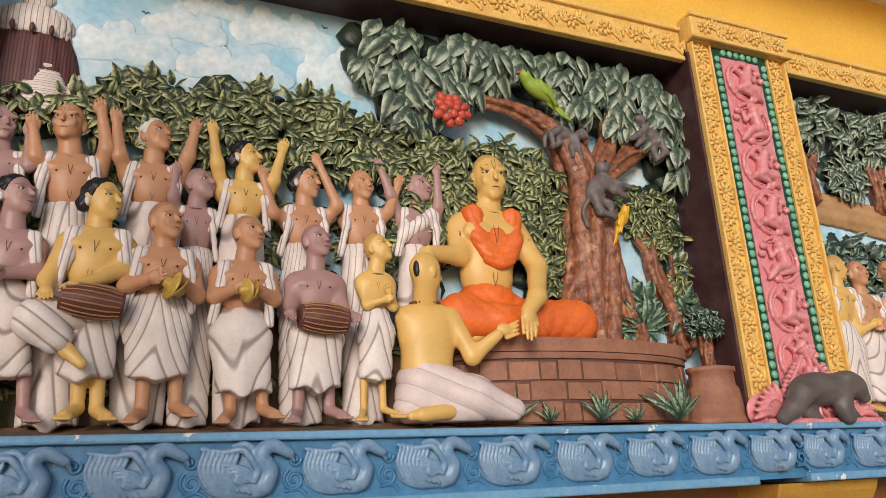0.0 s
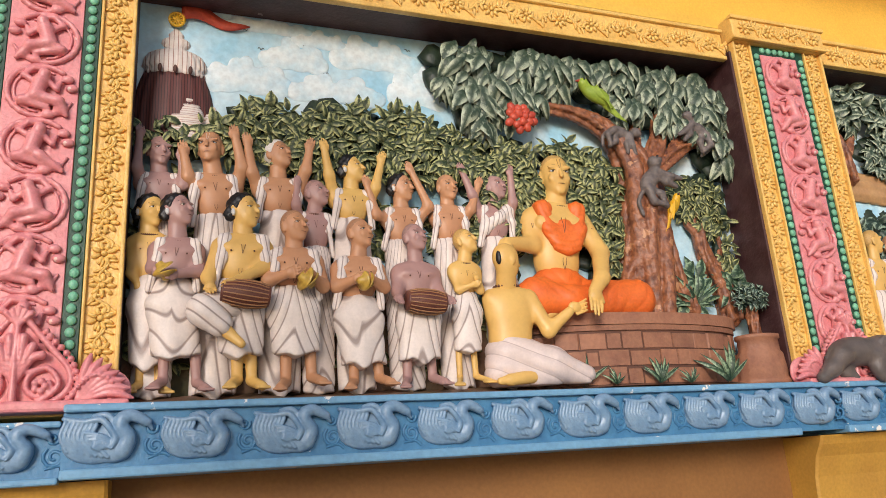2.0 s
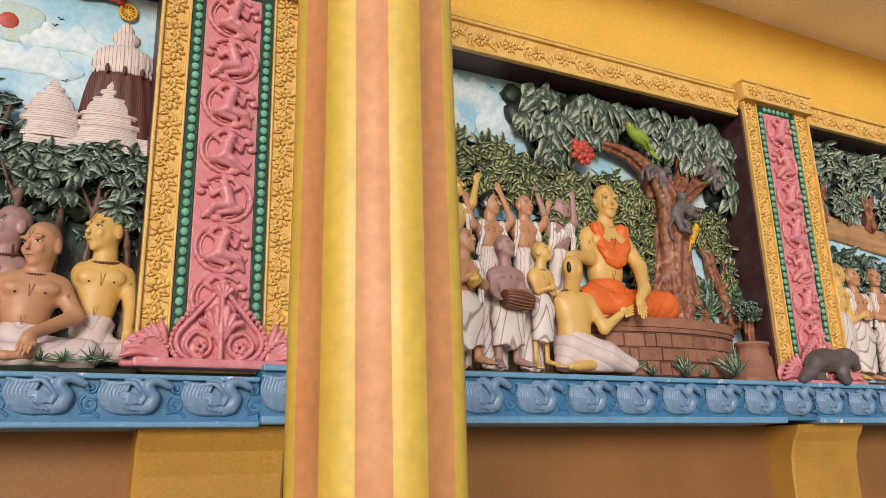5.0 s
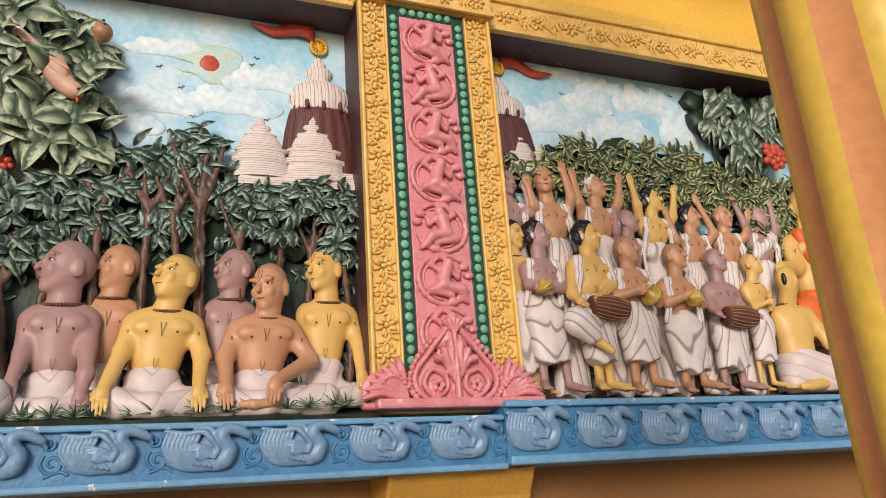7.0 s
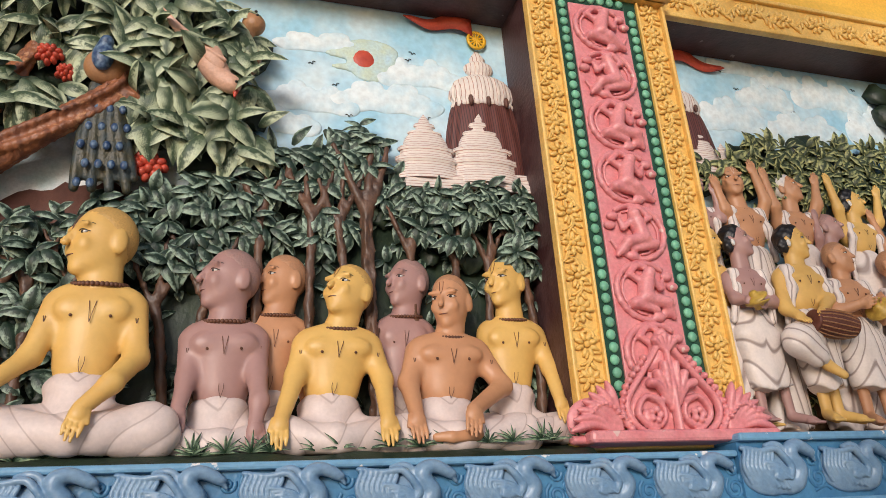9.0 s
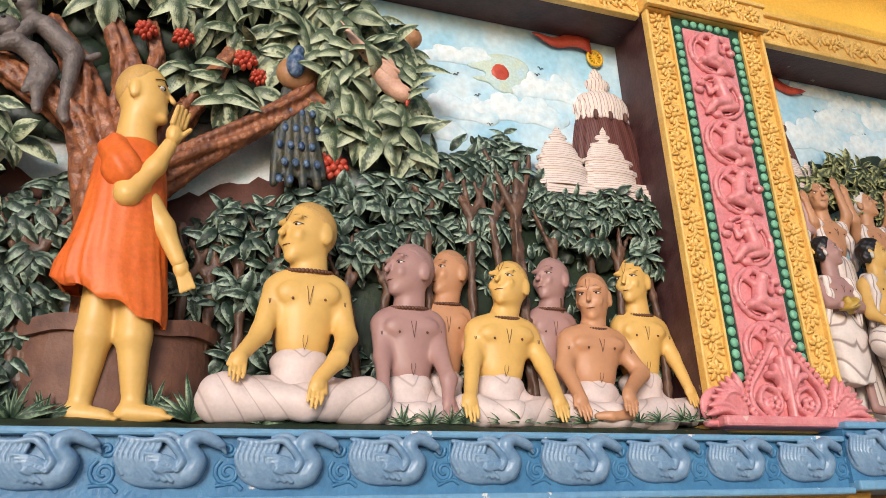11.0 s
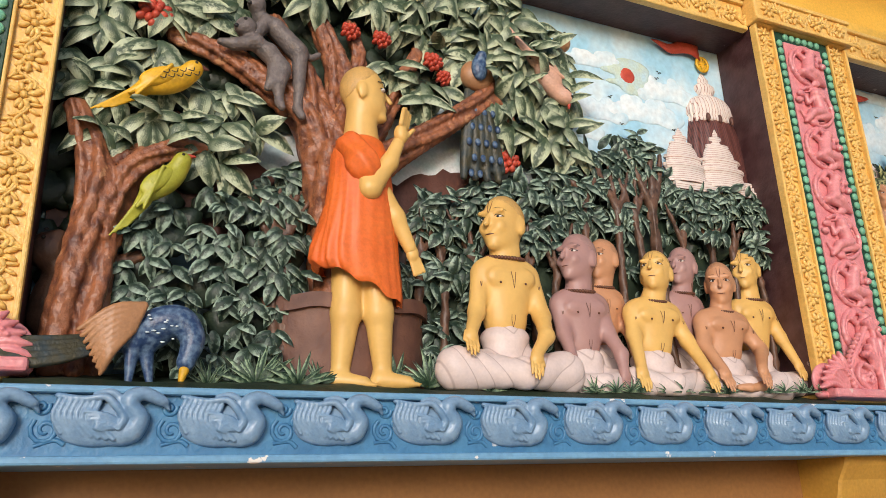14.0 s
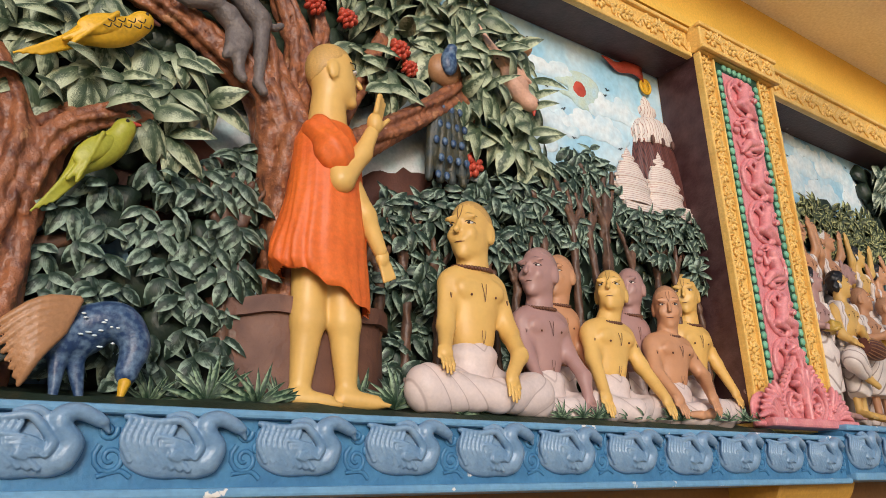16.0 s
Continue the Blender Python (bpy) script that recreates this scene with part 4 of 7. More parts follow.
    if lower != "lap" or hh > 0.17:
        for s in (-1, 1):
            pile.add(*tube(bend([mid(0.42) + (0, -0.665 * sw, 0), mid(0.3) + (s * 0.035 * sw, -0.66 * sw, 0), mid(0.18) + (s * 0.07 * sw, -0.6 * sw, 0)], 4), 0.007 * sw, 0.009 * sw, 5), BROWN)
            pile.ball(mid(0.34) + (s * 0.38 * sw, -0.6 * sw, 0), (0.035 * sw,) * 3, BROWN, None, 8, 5)
            pile.add(*tube(bend([mid(0.95) + (0, -0.6 * sw, 0), mid(0.85) + (s * 0.05 * sw, -0.61 * sw, 0), mid(0.78) + (s * 0.05 * sw, -0.62 * sw, 0)], 4), 0.007 * sw, 0.007 * sw, 5), BROWN)
    # lower cloth
    wx, wz = waist
    if lower == "dhoti":
        P = []
        hx = [p[0] for p in feet] or [wx - 0.4 * sw, wx + 0.4 * sw]
        for i, fx in enumerate(hx):
            s = -1 if i == 0 else 1
            P += chain([(wx + s * 0.22 * sw, ybody, wz - 0.5 * sw), (wx + s * 0.4 * sw, ybody - 0.02, wz - 0.35 * (wz - hem)), (0.65 * fx + 0.35 * (wx + s * 0.3 * sw), ybody - 0.01, hem - 0.02)], [0.52 * sw, 0.46 * sw, 0.42 * sw], 0.05)
        P += [cap((wx, ybody - 0.02, wz - 0.45 * sw), (wx, ybody - 0.03, hem - 0.03), 0.5 * sw, 0.42 * sw, 0.04), cap((wx - 0.5 * sw, ybody, wz - 0.14 * sw), (wx + 0.5 * sw, ybody, wz - 0.14 * sw), 0.2 * sw, None, 0.03)]
        ph, turn = wx * 31, 1 if math.sin(wx * 57) > -0.3 else -1
        bow = 0.02 * math.sin(wx * 23)
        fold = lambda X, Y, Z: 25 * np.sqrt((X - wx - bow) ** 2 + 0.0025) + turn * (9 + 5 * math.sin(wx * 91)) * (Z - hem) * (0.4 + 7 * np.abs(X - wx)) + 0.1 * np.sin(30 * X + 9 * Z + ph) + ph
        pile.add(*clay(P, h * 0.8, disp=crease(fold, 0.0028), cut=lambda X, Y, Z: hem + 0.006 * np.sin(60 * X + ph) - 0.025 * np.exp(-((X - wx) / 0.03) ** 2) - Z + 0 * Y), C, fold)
        P = []
        for i, p in enumerate(feet):
            s = -1 if i == 0 else 1
            ank = np.array((p[0], ybody + 0.01, p[1] + 0.035))
            P += [cap((p[0] * 0.9 + 0.1 * wx, ybody + 0.01, hem + 0.05), ank, 0.22 * sw, 0.18 * sw, 0.01), cap(ank - (0, 0, 0.01), (p[0] + s * 0.035, ybody - 0.085, p[1] - 0.005), 0.19 * sw, 0.16 * sw, 0.01)]
            for k in range(4):
                P.append(cap((p[0] + s * 0.03 + 0.012 * (k - 1.5), ybody - 0.08, p[1] - 0.008), (p[0] + s * 0.04 + 0.015 * (k - 1.5), ybody - 0.115, p[1] - 0.014), 0.010, 0.007, 0.003))
        if knee:
            kx, kz, fx, fz = knee
            lap_fold = lambda X, Y, Z: 18 * Z + 14 * X
            mx, mz = kx * 0.4 + fx * 0.6, kz * 0.4 + fz * 0.6
            pile.add(*clay(chain([(wx, ybody - 0.04, wz - 0.09), (kx, ybody - 0.11, kz), (mx, ybody - 0.12, mz)], [0.075, 0.066, 0.05], 0.03), h * 0.8, disp=crease(lap_fold, 0.004)), C, lap_fold)
            P += chain([(mx, ybody - 0.12, mz), (fx, ybody - 0.12, fz), (fx + 0.045, ybody - 0.15, fz - 0.045)], [0.03, 0.024, 0.018], 0.01)
        if P:
            pile.add(*clay(P, 0.0075), S)
    elif lower == "lap":
        x0, x1, z0 = lap
        zc, r = z0 + 0.85 * fat * sw, fat * sw
        P = [ell((wx, ybody, wz - 0.02), (0.7 * sw, 0.6 * sw, 0.3 * sw), 0.03), cap((wx, ybody, wz - 0.03), (wx, ybody - 0.03, zc), 0.55 * sw, 0.62 * sw, 0.04)]
        for s, kx in ((-1, x0 + 0.8 * r), (1, x1 - 0.8 * r)):
            P += chain([(wx + s * 0.3 * sw, ybody, zc + 0.1 * sw), (kx, ybody - 0.10, zc), (wx + s * 0.1 * sw, ybody - 0.17, zc - 0.1 * sw)], [r * 1.05, r, 0.72 * r], 0.04)
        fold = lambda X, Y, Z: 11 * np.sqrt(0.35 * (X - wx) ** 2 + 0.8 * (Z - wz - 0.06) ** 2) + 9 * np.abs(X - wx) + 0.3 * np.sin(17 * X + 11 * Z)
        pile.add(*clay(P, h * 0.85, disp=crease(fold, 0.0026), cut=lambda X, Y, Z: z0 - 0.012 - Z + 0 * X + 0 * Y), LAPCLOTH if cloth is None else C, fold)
        if foot:
          pile.add(*clay([cap((wx + 0.35 * sw, ybody - 0.2, z0 + 0.04), (wx - 0.25 * sw, ybody - 0.22, z0 + 0.025), 0.16 * sw, 0.11 * sw, 0.01),
                        cap((wx - 0.25 * sw, ybody - 0.22, z0 + 0.03), (wx - 0.55 * sw, ybody - 0.2, z0 + 0.03), 0.12 * sw, 0.1 * sw, 0.01)], 0.009), S)
    if shawl:
        P = []
        for s in (-1, 1):
            P += chain([(sh[0] + s * 0.42 * sw, ybody + 0.2 * sw, sh[1] + 0.12 * sw), (sh[0] + s * 0.62 * sw, ybody - 0.26 * sw, sh[1] - 0.05 * sw), (sh[0] + s * 0.72 * sw, ybody - 0.46 * sw, sh[1] - 0.5 * T), (wx + s * 0.85 * sw, ybody - 0.25 * sw, wz - 0.4 * sw)],
                       [0.24 * sw, 0.22 * sw, 0.16 * sw, 0.15 * sw], 0.02)
        if shawl == "sash":
            P += chain([(sh[0] + 0.6 * sw, ybody - 0.3 * sw, sh[1]), (sh[0], ybody - 0.55 * sw, sh[1] - 0.35 * T), (sh[0] - 0.7 * sw, ybody - 0.4 * sw, sh[1] - 0.75 * T)], [0.25 * sw] * 3, 0.03)
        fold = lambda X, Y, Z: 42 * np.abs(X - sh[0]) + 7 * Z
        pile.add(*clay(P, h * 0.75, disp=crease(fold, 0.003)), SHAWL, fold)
    if scarf:
        P = []
        for s in (-1, 1):
            P += chain([(sh[0] + s * 0.48 * sw, ybody + 0.1, sh[1] + 0.1 * sw), (sh[0] + s * 0.5 * sw, ybody - 0.32 * sw, sh[1] - 0.05 * sw), (sh[0] + s * 0.46 * sw, ybody - 0.5 * sw, sh[1] - 0.35 * T), (sh[0] + s * 0.25 * sw, ybody - 0.58 * sw, sh[1] - 0.58 * T), (sh[0], ybody - 0.6 * sw, sh[1] - 0.64 * T)], [0.25 * sw, 0.22 * sw, 0.17 * sw, 0.14 * sw, 0.14 * sw], 0.03)
        P.append(ell((sh[0], ybody - 0.5 * sw, sh[1] - 0.44 * T), (0.42 * sw, 0.17 * sw, 0.27 * T), 0.03))
        pile.add(*clay(P, h * 0.75, disp=crease(lambda X, Y, Z: 26 * np.sqrt((X - sh[0]) ** 2 + 0.8 * (Z - sh[1] - 0.02) ** 2), 0.003)), scarf)
    return finish_statue(pile, name, label, y, sh[0], hem if lower == "dhoti" else lap[2], flat, group)


def finish_statue(pile, name, label, y, x, z, flat, group):
    v = np.concatenate(pile.v)
    v[:, 1] *= flat
    v -= np.array((x, 0, z))
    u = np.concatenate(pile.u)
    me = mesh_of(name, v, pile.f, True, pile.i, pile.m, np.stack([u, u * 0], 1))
    return solo(name, me, label, "statue", group, at=pose(x, y, z))


CROWD, SIT = "singing procession statues", "seated listener statues"
white = "painted plaster statue in white draped cloth"
# back row of the procession, arms raised
statue("statue", "mauve " + white + ", arms raised", 3.0, "m", (-0.34, 3.05), 0.145, (-0.335, 2.92), 0.095, (-0.335, 2.80), [[(-0.43, 2.95), (-0.425, 3.11)], [(-0.235, 2.88), (-0.245, 3.01)]], 20, 0, group=CROWD)
statue("statue", "tan " + white + ", arms raised", 2.99, "t", (-0.12, 3.08), 0.165, (-0.10, 2.925), 0.115, (-0.09, 2.75), [[(-0.215, 2.92), (-0.235, 3.03)], [(0.02, 2.98), (-0.01, 3.13)]], -15, 5, tilak=True, group=CROWD)
statue("statue", "tan white-haired painted plaster statue with raised arms", 2.99, "t", (0.19, 3.07), 0.155, (0.19, 2.925), 0.11, (0.19, 2.78), [[(0.065, 2.96), (0.045, 3.10)], [(0.315, 2.99), (0.335, 3.10)]], 40, 15, "white", group=CROWD)
statue("statue", "mauve " + white + ", one arm raised", 2.98, "m", (0.365, 2.88), 0.145, (0.355, 2.765), 0.085, (0.36, 2.61), [[(0.265, 2.81), (0.27, 2.91)]], 45, 15, group=CROWD)
statue("statue", "yellow black-haired painted plaster statue with raised arms", 2.98, "y", (0.54, 3.02), 0.15, (0.54, 2.89), 0.105, (0.535, 2.76), [[(0.425, 2.97), (0.405, 3.10)], [(0.65, 2.92), (0.685, 3.06)]], 55, 12, "black", group=CROWD)
statue("statue", "tan black-haired painted plaster statue with raised arms", 2.98, "t", (0.79, 2.94), 0.15, (0.79, 2.81), 0.1, (0.775, 2.66), [[(0.65, 2.78), (0.61, 2.93)], [(0.92, 2.84), (0.84, 3.02)]], 45, 5, "black", group=CROWD)
statue("statue", "tan " + white + ", one arm raised", 2.99, "t", (1.04, 2.96), 0.145, (1.04, 2.84), 0.1, (1.03, 2.68), [[(1.15, 2.84), (1.20, 2.97)]], 20, 5, group=CROWD)
statue("statue", "mauve " + white + " and sash, arms raised", 2.99, "m", (1.31, 2.98), 0.145, (1.30, 2.855), 0.1, (1.285, 2.70), [[(1.165, 2.92), (1.12, 3.04)], [(1.39, 2.89), (1.39, 3.05)]], 30, 10, shawl="sash", group=CROWD)
# front row
statue("statue", "yellow black-haired painted plaster statue in white cloth", 2.94, "y", (-0.365, 2.74), 0.15, (-0.365, 2.62), 0.085, (-0.36, 2.44), [[(-0.435, 2.48), (-0.40, 2.40)]], 35, 0, "black", hem=2.07, feet=[(-0.38, 1.97), (-0.31, 1.965)], shawl=False, group=CROWD)
statue("statue", "mauve black-haired painted plaster statue holding small cymbals", 2.89, "m", (-0.255, 2.73), 0.155, (-0.25, 2.58), 0.105, (-0.265, 2.42), [[(-0.36, 2.49), (-0.33, 2.44, -0.11)], [(-0.15, 2.48), (-0.26, 2.425, -0.12)]], 50, 12, "black", hem=2.10, feet=[(-0.29, 1.975), (-0.16, 1.965)], group=CROWD)
statue("statue", "yellow black-haired painted plaster statue playing a drum, one knee lifted", 2.87, "y", (0.02, 2.735), 0.165, (0.02, 2.60), 0.12, (0.0, 2.42), [[(-0.145, 2.45), (-0.12, 2.37, -0.12)], [(0.12, 2.50), (-0.03, 2.38, -0.16)]], 50, 5, "black", hem=2.1, feet=[(0.0, 1.97), (0.06, 1.965)], knee=(-0.14, 2.27, -0.04, 2.17), group=CROWD)
statue("statue", "tan painted plaster statue clapping brass cymbals", 2.86, "t", (0.24, 2.67), 0.155, (0.24, 2.54), 0.12, (0.23, 2.39), [[(0.105, 2.44), (0.20, 2.43, -0.13)], [(0.375, 2.42), (0.30, 2.42, -0.13)]], 35, 8, hem=2.10, feet=[(0.20, 1.955), (0.31, 1.975)], group=CROWD)
statue("statue", "tan painted plaster statue holding brass cymbals", 2.86, "t", (0.54, 2.65), 0.15, (0.53, 2.51), 0.115, (0.52, 2.35), [[(0.405, 2.42), (0.49, 2.41, -0.13)], [(0.65, 2.42), (0.565, 2.41, -0.13)]], 35, 10, hem=2.05, feet=[(0.495, 1.95), (0.61, 1.965)], group=CROWD)
statue("statue", "mauve painted plaster statue beating a barrel drum", 2.86, "m", (0.805, 2.64), 0.145, (0.805, 2.495), 0.11, (0.80, 2.35), [[(0.685, 2.40), (0.69, 2.33, -0.11)], [(0.91, 2.40), (0.92, 2.33, -0.11)]], 30, 12, hem=2.065, feet=[(0.74, 1.95), (0.86, 1.96)], shawl=False, group=CROWD)
statue("child_statue", "small yellow painted plaster statue of a child in white cloth", 2.88, "y", (1.07, 2.64), 0.135, (1.06, 2.52), 0.075, (1.05, 2.38), [[(1.0, 2.42), (1.07, 2.41, -0.09)], [(1.125, 2.42), (1.09, 2.44, -0.09)]], 45, 20, hem=2.11, feet=[(1.0, 1.955), (1.08, 1.965)], shawl=False, group=CROWD)
# the teacher under the tree
statue("teacher_statue", "large yellow painted plaster statue seated cross-legged in orange cloth", 2.97, "y", (1.665, 3.06), 0.24, (1.645, 2.865), 0.2, (1.61, 2.50),
       [[(1.47, 2.66), (1.30, 2.645, -0.12)], [(1.84, 2.62, -0.1), (1.75, 2.45, -0.27), (1.68, 2.37, -0.31)]], -4, 0, lower="lap", lap=(1.36, 2.10, 2.29), shawl=False, cloth=ORANGE, tilak=True, scarf=ORANGE, flat=0.75, fat=0.48)


def kneeling():
    """A kneeling statue seen from behind and the side, arms stretched out."""
    p = Pile()
    S = YELLOW
    hc = np.array((1.262, -0.05, 2.54))
    hh = 0.175
    fwd, side, up = np.array((0.94, 0.34, 0.0)), np.array((0.34, -0.94, 0.0)), np.array((0, 0, 1.0))
    R = np.stack([side, fwd, up], 1)
    at = lambda s, f, u: hc + hh * (s * side + f * fwd + u * up)
    P = [ell(at(0, -0.03, 0.07), (0.345 * hh, 0.4 * hh, 0.42 * hh), 0, R), ell(at(0, 0.07, -0.2), (0.26 * hh, 0.3 * hh, 0.28 * hh), 0.02, R), cap(at(0, 0.36, 0.05), at(0, 0.45, -0.1), 0.006, 0.011, 0.01),
         ell(at(0.34, -0.04, -0.04), (0.045 * hh, 0.09 * hh, 0.15 * hh), 0.004, R), cap(at(0, -0.05, -0.2), (1.268, 0, 2.40), 0.045, 0.055, 0.02)]
    p.add(*clay(P, 0.0065), S)
    p.ball(at(0.1, -0.37, 0.02), (0.1 * hh, 0.07 * hh, 0.2 * hh), BLACK, R)
    P = [ell((1.275, 0, 2.29), (0.13, 0.09, 0.13), 0.05), ell((1.265, 0, 2.15), (0.11, 0.09, 0.11), 0.05), cap((1.18, 0, 2.36), (1.37, -0.02, 2.36), 0.042, None, 0.04)]
    P += chain([(1.375, -0.03, 2.35), (1.44, -0.08, 2.19), (1.545, -0.12, 2.275)], [0.042, 0.036, 0.024], 0.02)
    P += chain([(1.36, 0.05, 2.33), (1.44, 0.03, 2.26), (1.55, -0.02, 2.31)], [0.035, 0.03, 0.022], 0.02)
    p.add(*clay(P, 0.01), S)
    for z, yy in ((2.285, -0.12), (2.31, -0.05)):
        p.add(*clay([ell((1.575, yy, z + 0.012), (0.034, 0.02, 0.028), 0.01)] + [cap((1.585, yy, z + 0.02 - 0.014 * k), (1.64, yy - 0.01, z + 0.05 - 0.018 * k), 0.0085, 0.006, 0.003) for k in range(4)], 0.005), S)
    P = chain([(1.26, 0, 2.08), (1.44, -0.08, 2.02), (1.60, -0.1, 1.975)], [0.115, 0.085, 0.05], 0.04) + chain([(1.25, 0.02, 2.07), (1.2, -0.02, 2.0), (1.35, -0.06, 1.97)], [0.11, 0.075, 0.06], 0.04)
    fold = lambda X, Y, Z: 13 * Z + 6 * X
    p.add(*clay(P, 0.0085, disp=crease(fold, 0.004), cut=lambda X, Y, Z: 1.93 - Z + 0 * X + 0 * Y), LAPCLOTH, fold)
    p.add(*clay([cap((1.32, -0.1, 1.97), (1.2, -0.12, 1.955), 0.032, 0.028, 0.01), cap((1.2, -0.12, 1.955), (1.15, -0.12, 1.95), 0.024, 0.018, 0.01)], 0.008), S)
    for k in range(20):
        b = 2 * math.pi * k / 20
        p.ball((1.268 + 0.062 * math.cos(b), 0.055 * math.sin(b), 2.415), (0.0075,) * 3, BROWN, None, 8, 5)
    return finish_statue(p, "kneeling_statue", "yellow painted plaster statue kneeling in white cloth, arms held out", 2.87, 1.27, 1.93, 0.85, "")


kneeling()

# seated listeners in the first panel
look_w = "bare-chested painted plaster statue seated cross-legged in white cloth"
statue("seated_statue", "large yellow " + look_w, 2.86, "y", (-2.735, 2.55), 0.25, (-2.73, 2.39), 0.146, (-2.75, 2.10), [[(-2.89, 2.17), (-2.96, 2.07, -0.16)], [(-2.6, 2.17), (-2.65, 2.07, -0.18), (-2.72, 1.99, -0.22)]], -60, 4, lower="lap", lap=(-3.06, -2.48, 1.878), fat=0.52, shawl=False, tilak=True, group=SIT)
statue("seated_statue", "mauve " + look_w, 2.93, "m", (-2.375, 2.49), 0.235, (-2.385, 2.325), 0.142, (-2.40, 2.06), [[(-2.505, 2.14), (-2.525, 2.03, -0.14)], [(-2.285, 2.16), (-2.28, 2.05, -0.14), (-2.295, 1.97, -0.17)]], -68, 10, lower="lap", lap=(-2.62, -2.2, 1.883), shawl=False, group=SIT)
statue("seated_statue", "tan " + look_w, 3.0, "t", (-2.185, 2.52), 0.205, (-2.21, 2.375), 0.12, (-2.24, 2.10), [[(-2.12, 2.2), (-2.12, 2.06, -0.1)]], -66, 6, lower="lap", lap=(-2.42, -2.06, 1.908), shawl=False, group=SIT)
statue("seated_statue", "yellow " + look_w + ", chin lifted", 2.91, "y", (-1.93, 2.435), 0.215, (-1.965, 2.285), 0.148, (-2.0, 2.05), [[(-2.115, 2.13), (-2.17, 1.97, -0.17)], [(-1.825, 2.12), (-1.84, 1.97, -0.2)]], -48, 16, lower="lap", lap=(-2.2, -1.75, 1.878), shawl=False, tilak=True, group=SIT)
statue("seated_statue", "mauve " + look_w, 3.0, "m", (-1.715, 2.52), 0.205, (-1.735, 2.375), 0.115, (-1.78, 2.10), [[(-1.64, 2.2), (-1.66, 2.06, -0.1)]], -62, 8, lower="lap", lap=(-1.95, -1.6, 1.908), shawl=False, group=SIT)
statue("seated_statue", "tan " + look_w, 2.91, "t", (-1.555, 2.415), 0.205, (-1.57, 2.265), 0.152, (-1.60, 2.04), [[(-1.735, 2.11), (-1.74, 1.98, -0.18)], [(-1.395, 2.1), (-1.56, 1.99, -0.23)]], -38, -4, lower="lap", lap=(-1.81, -1.3, 1.878), shawl=False, foot=True, tilak=True, group=SIT)
statue("seated_statue", "yellow " + look_w, 2.985, "y", (-1.32, 2.53), 0.215, (-1.315, 2.36), 0.14, (-1.35, 2.10), [[(-1.19, 2.18), (-1.205, 2.04, -0.15)]], -52, 2, lower="lap", lap=(-1.55, -1.09, 1.898), shawl=False, tilak=True, group=SIT)


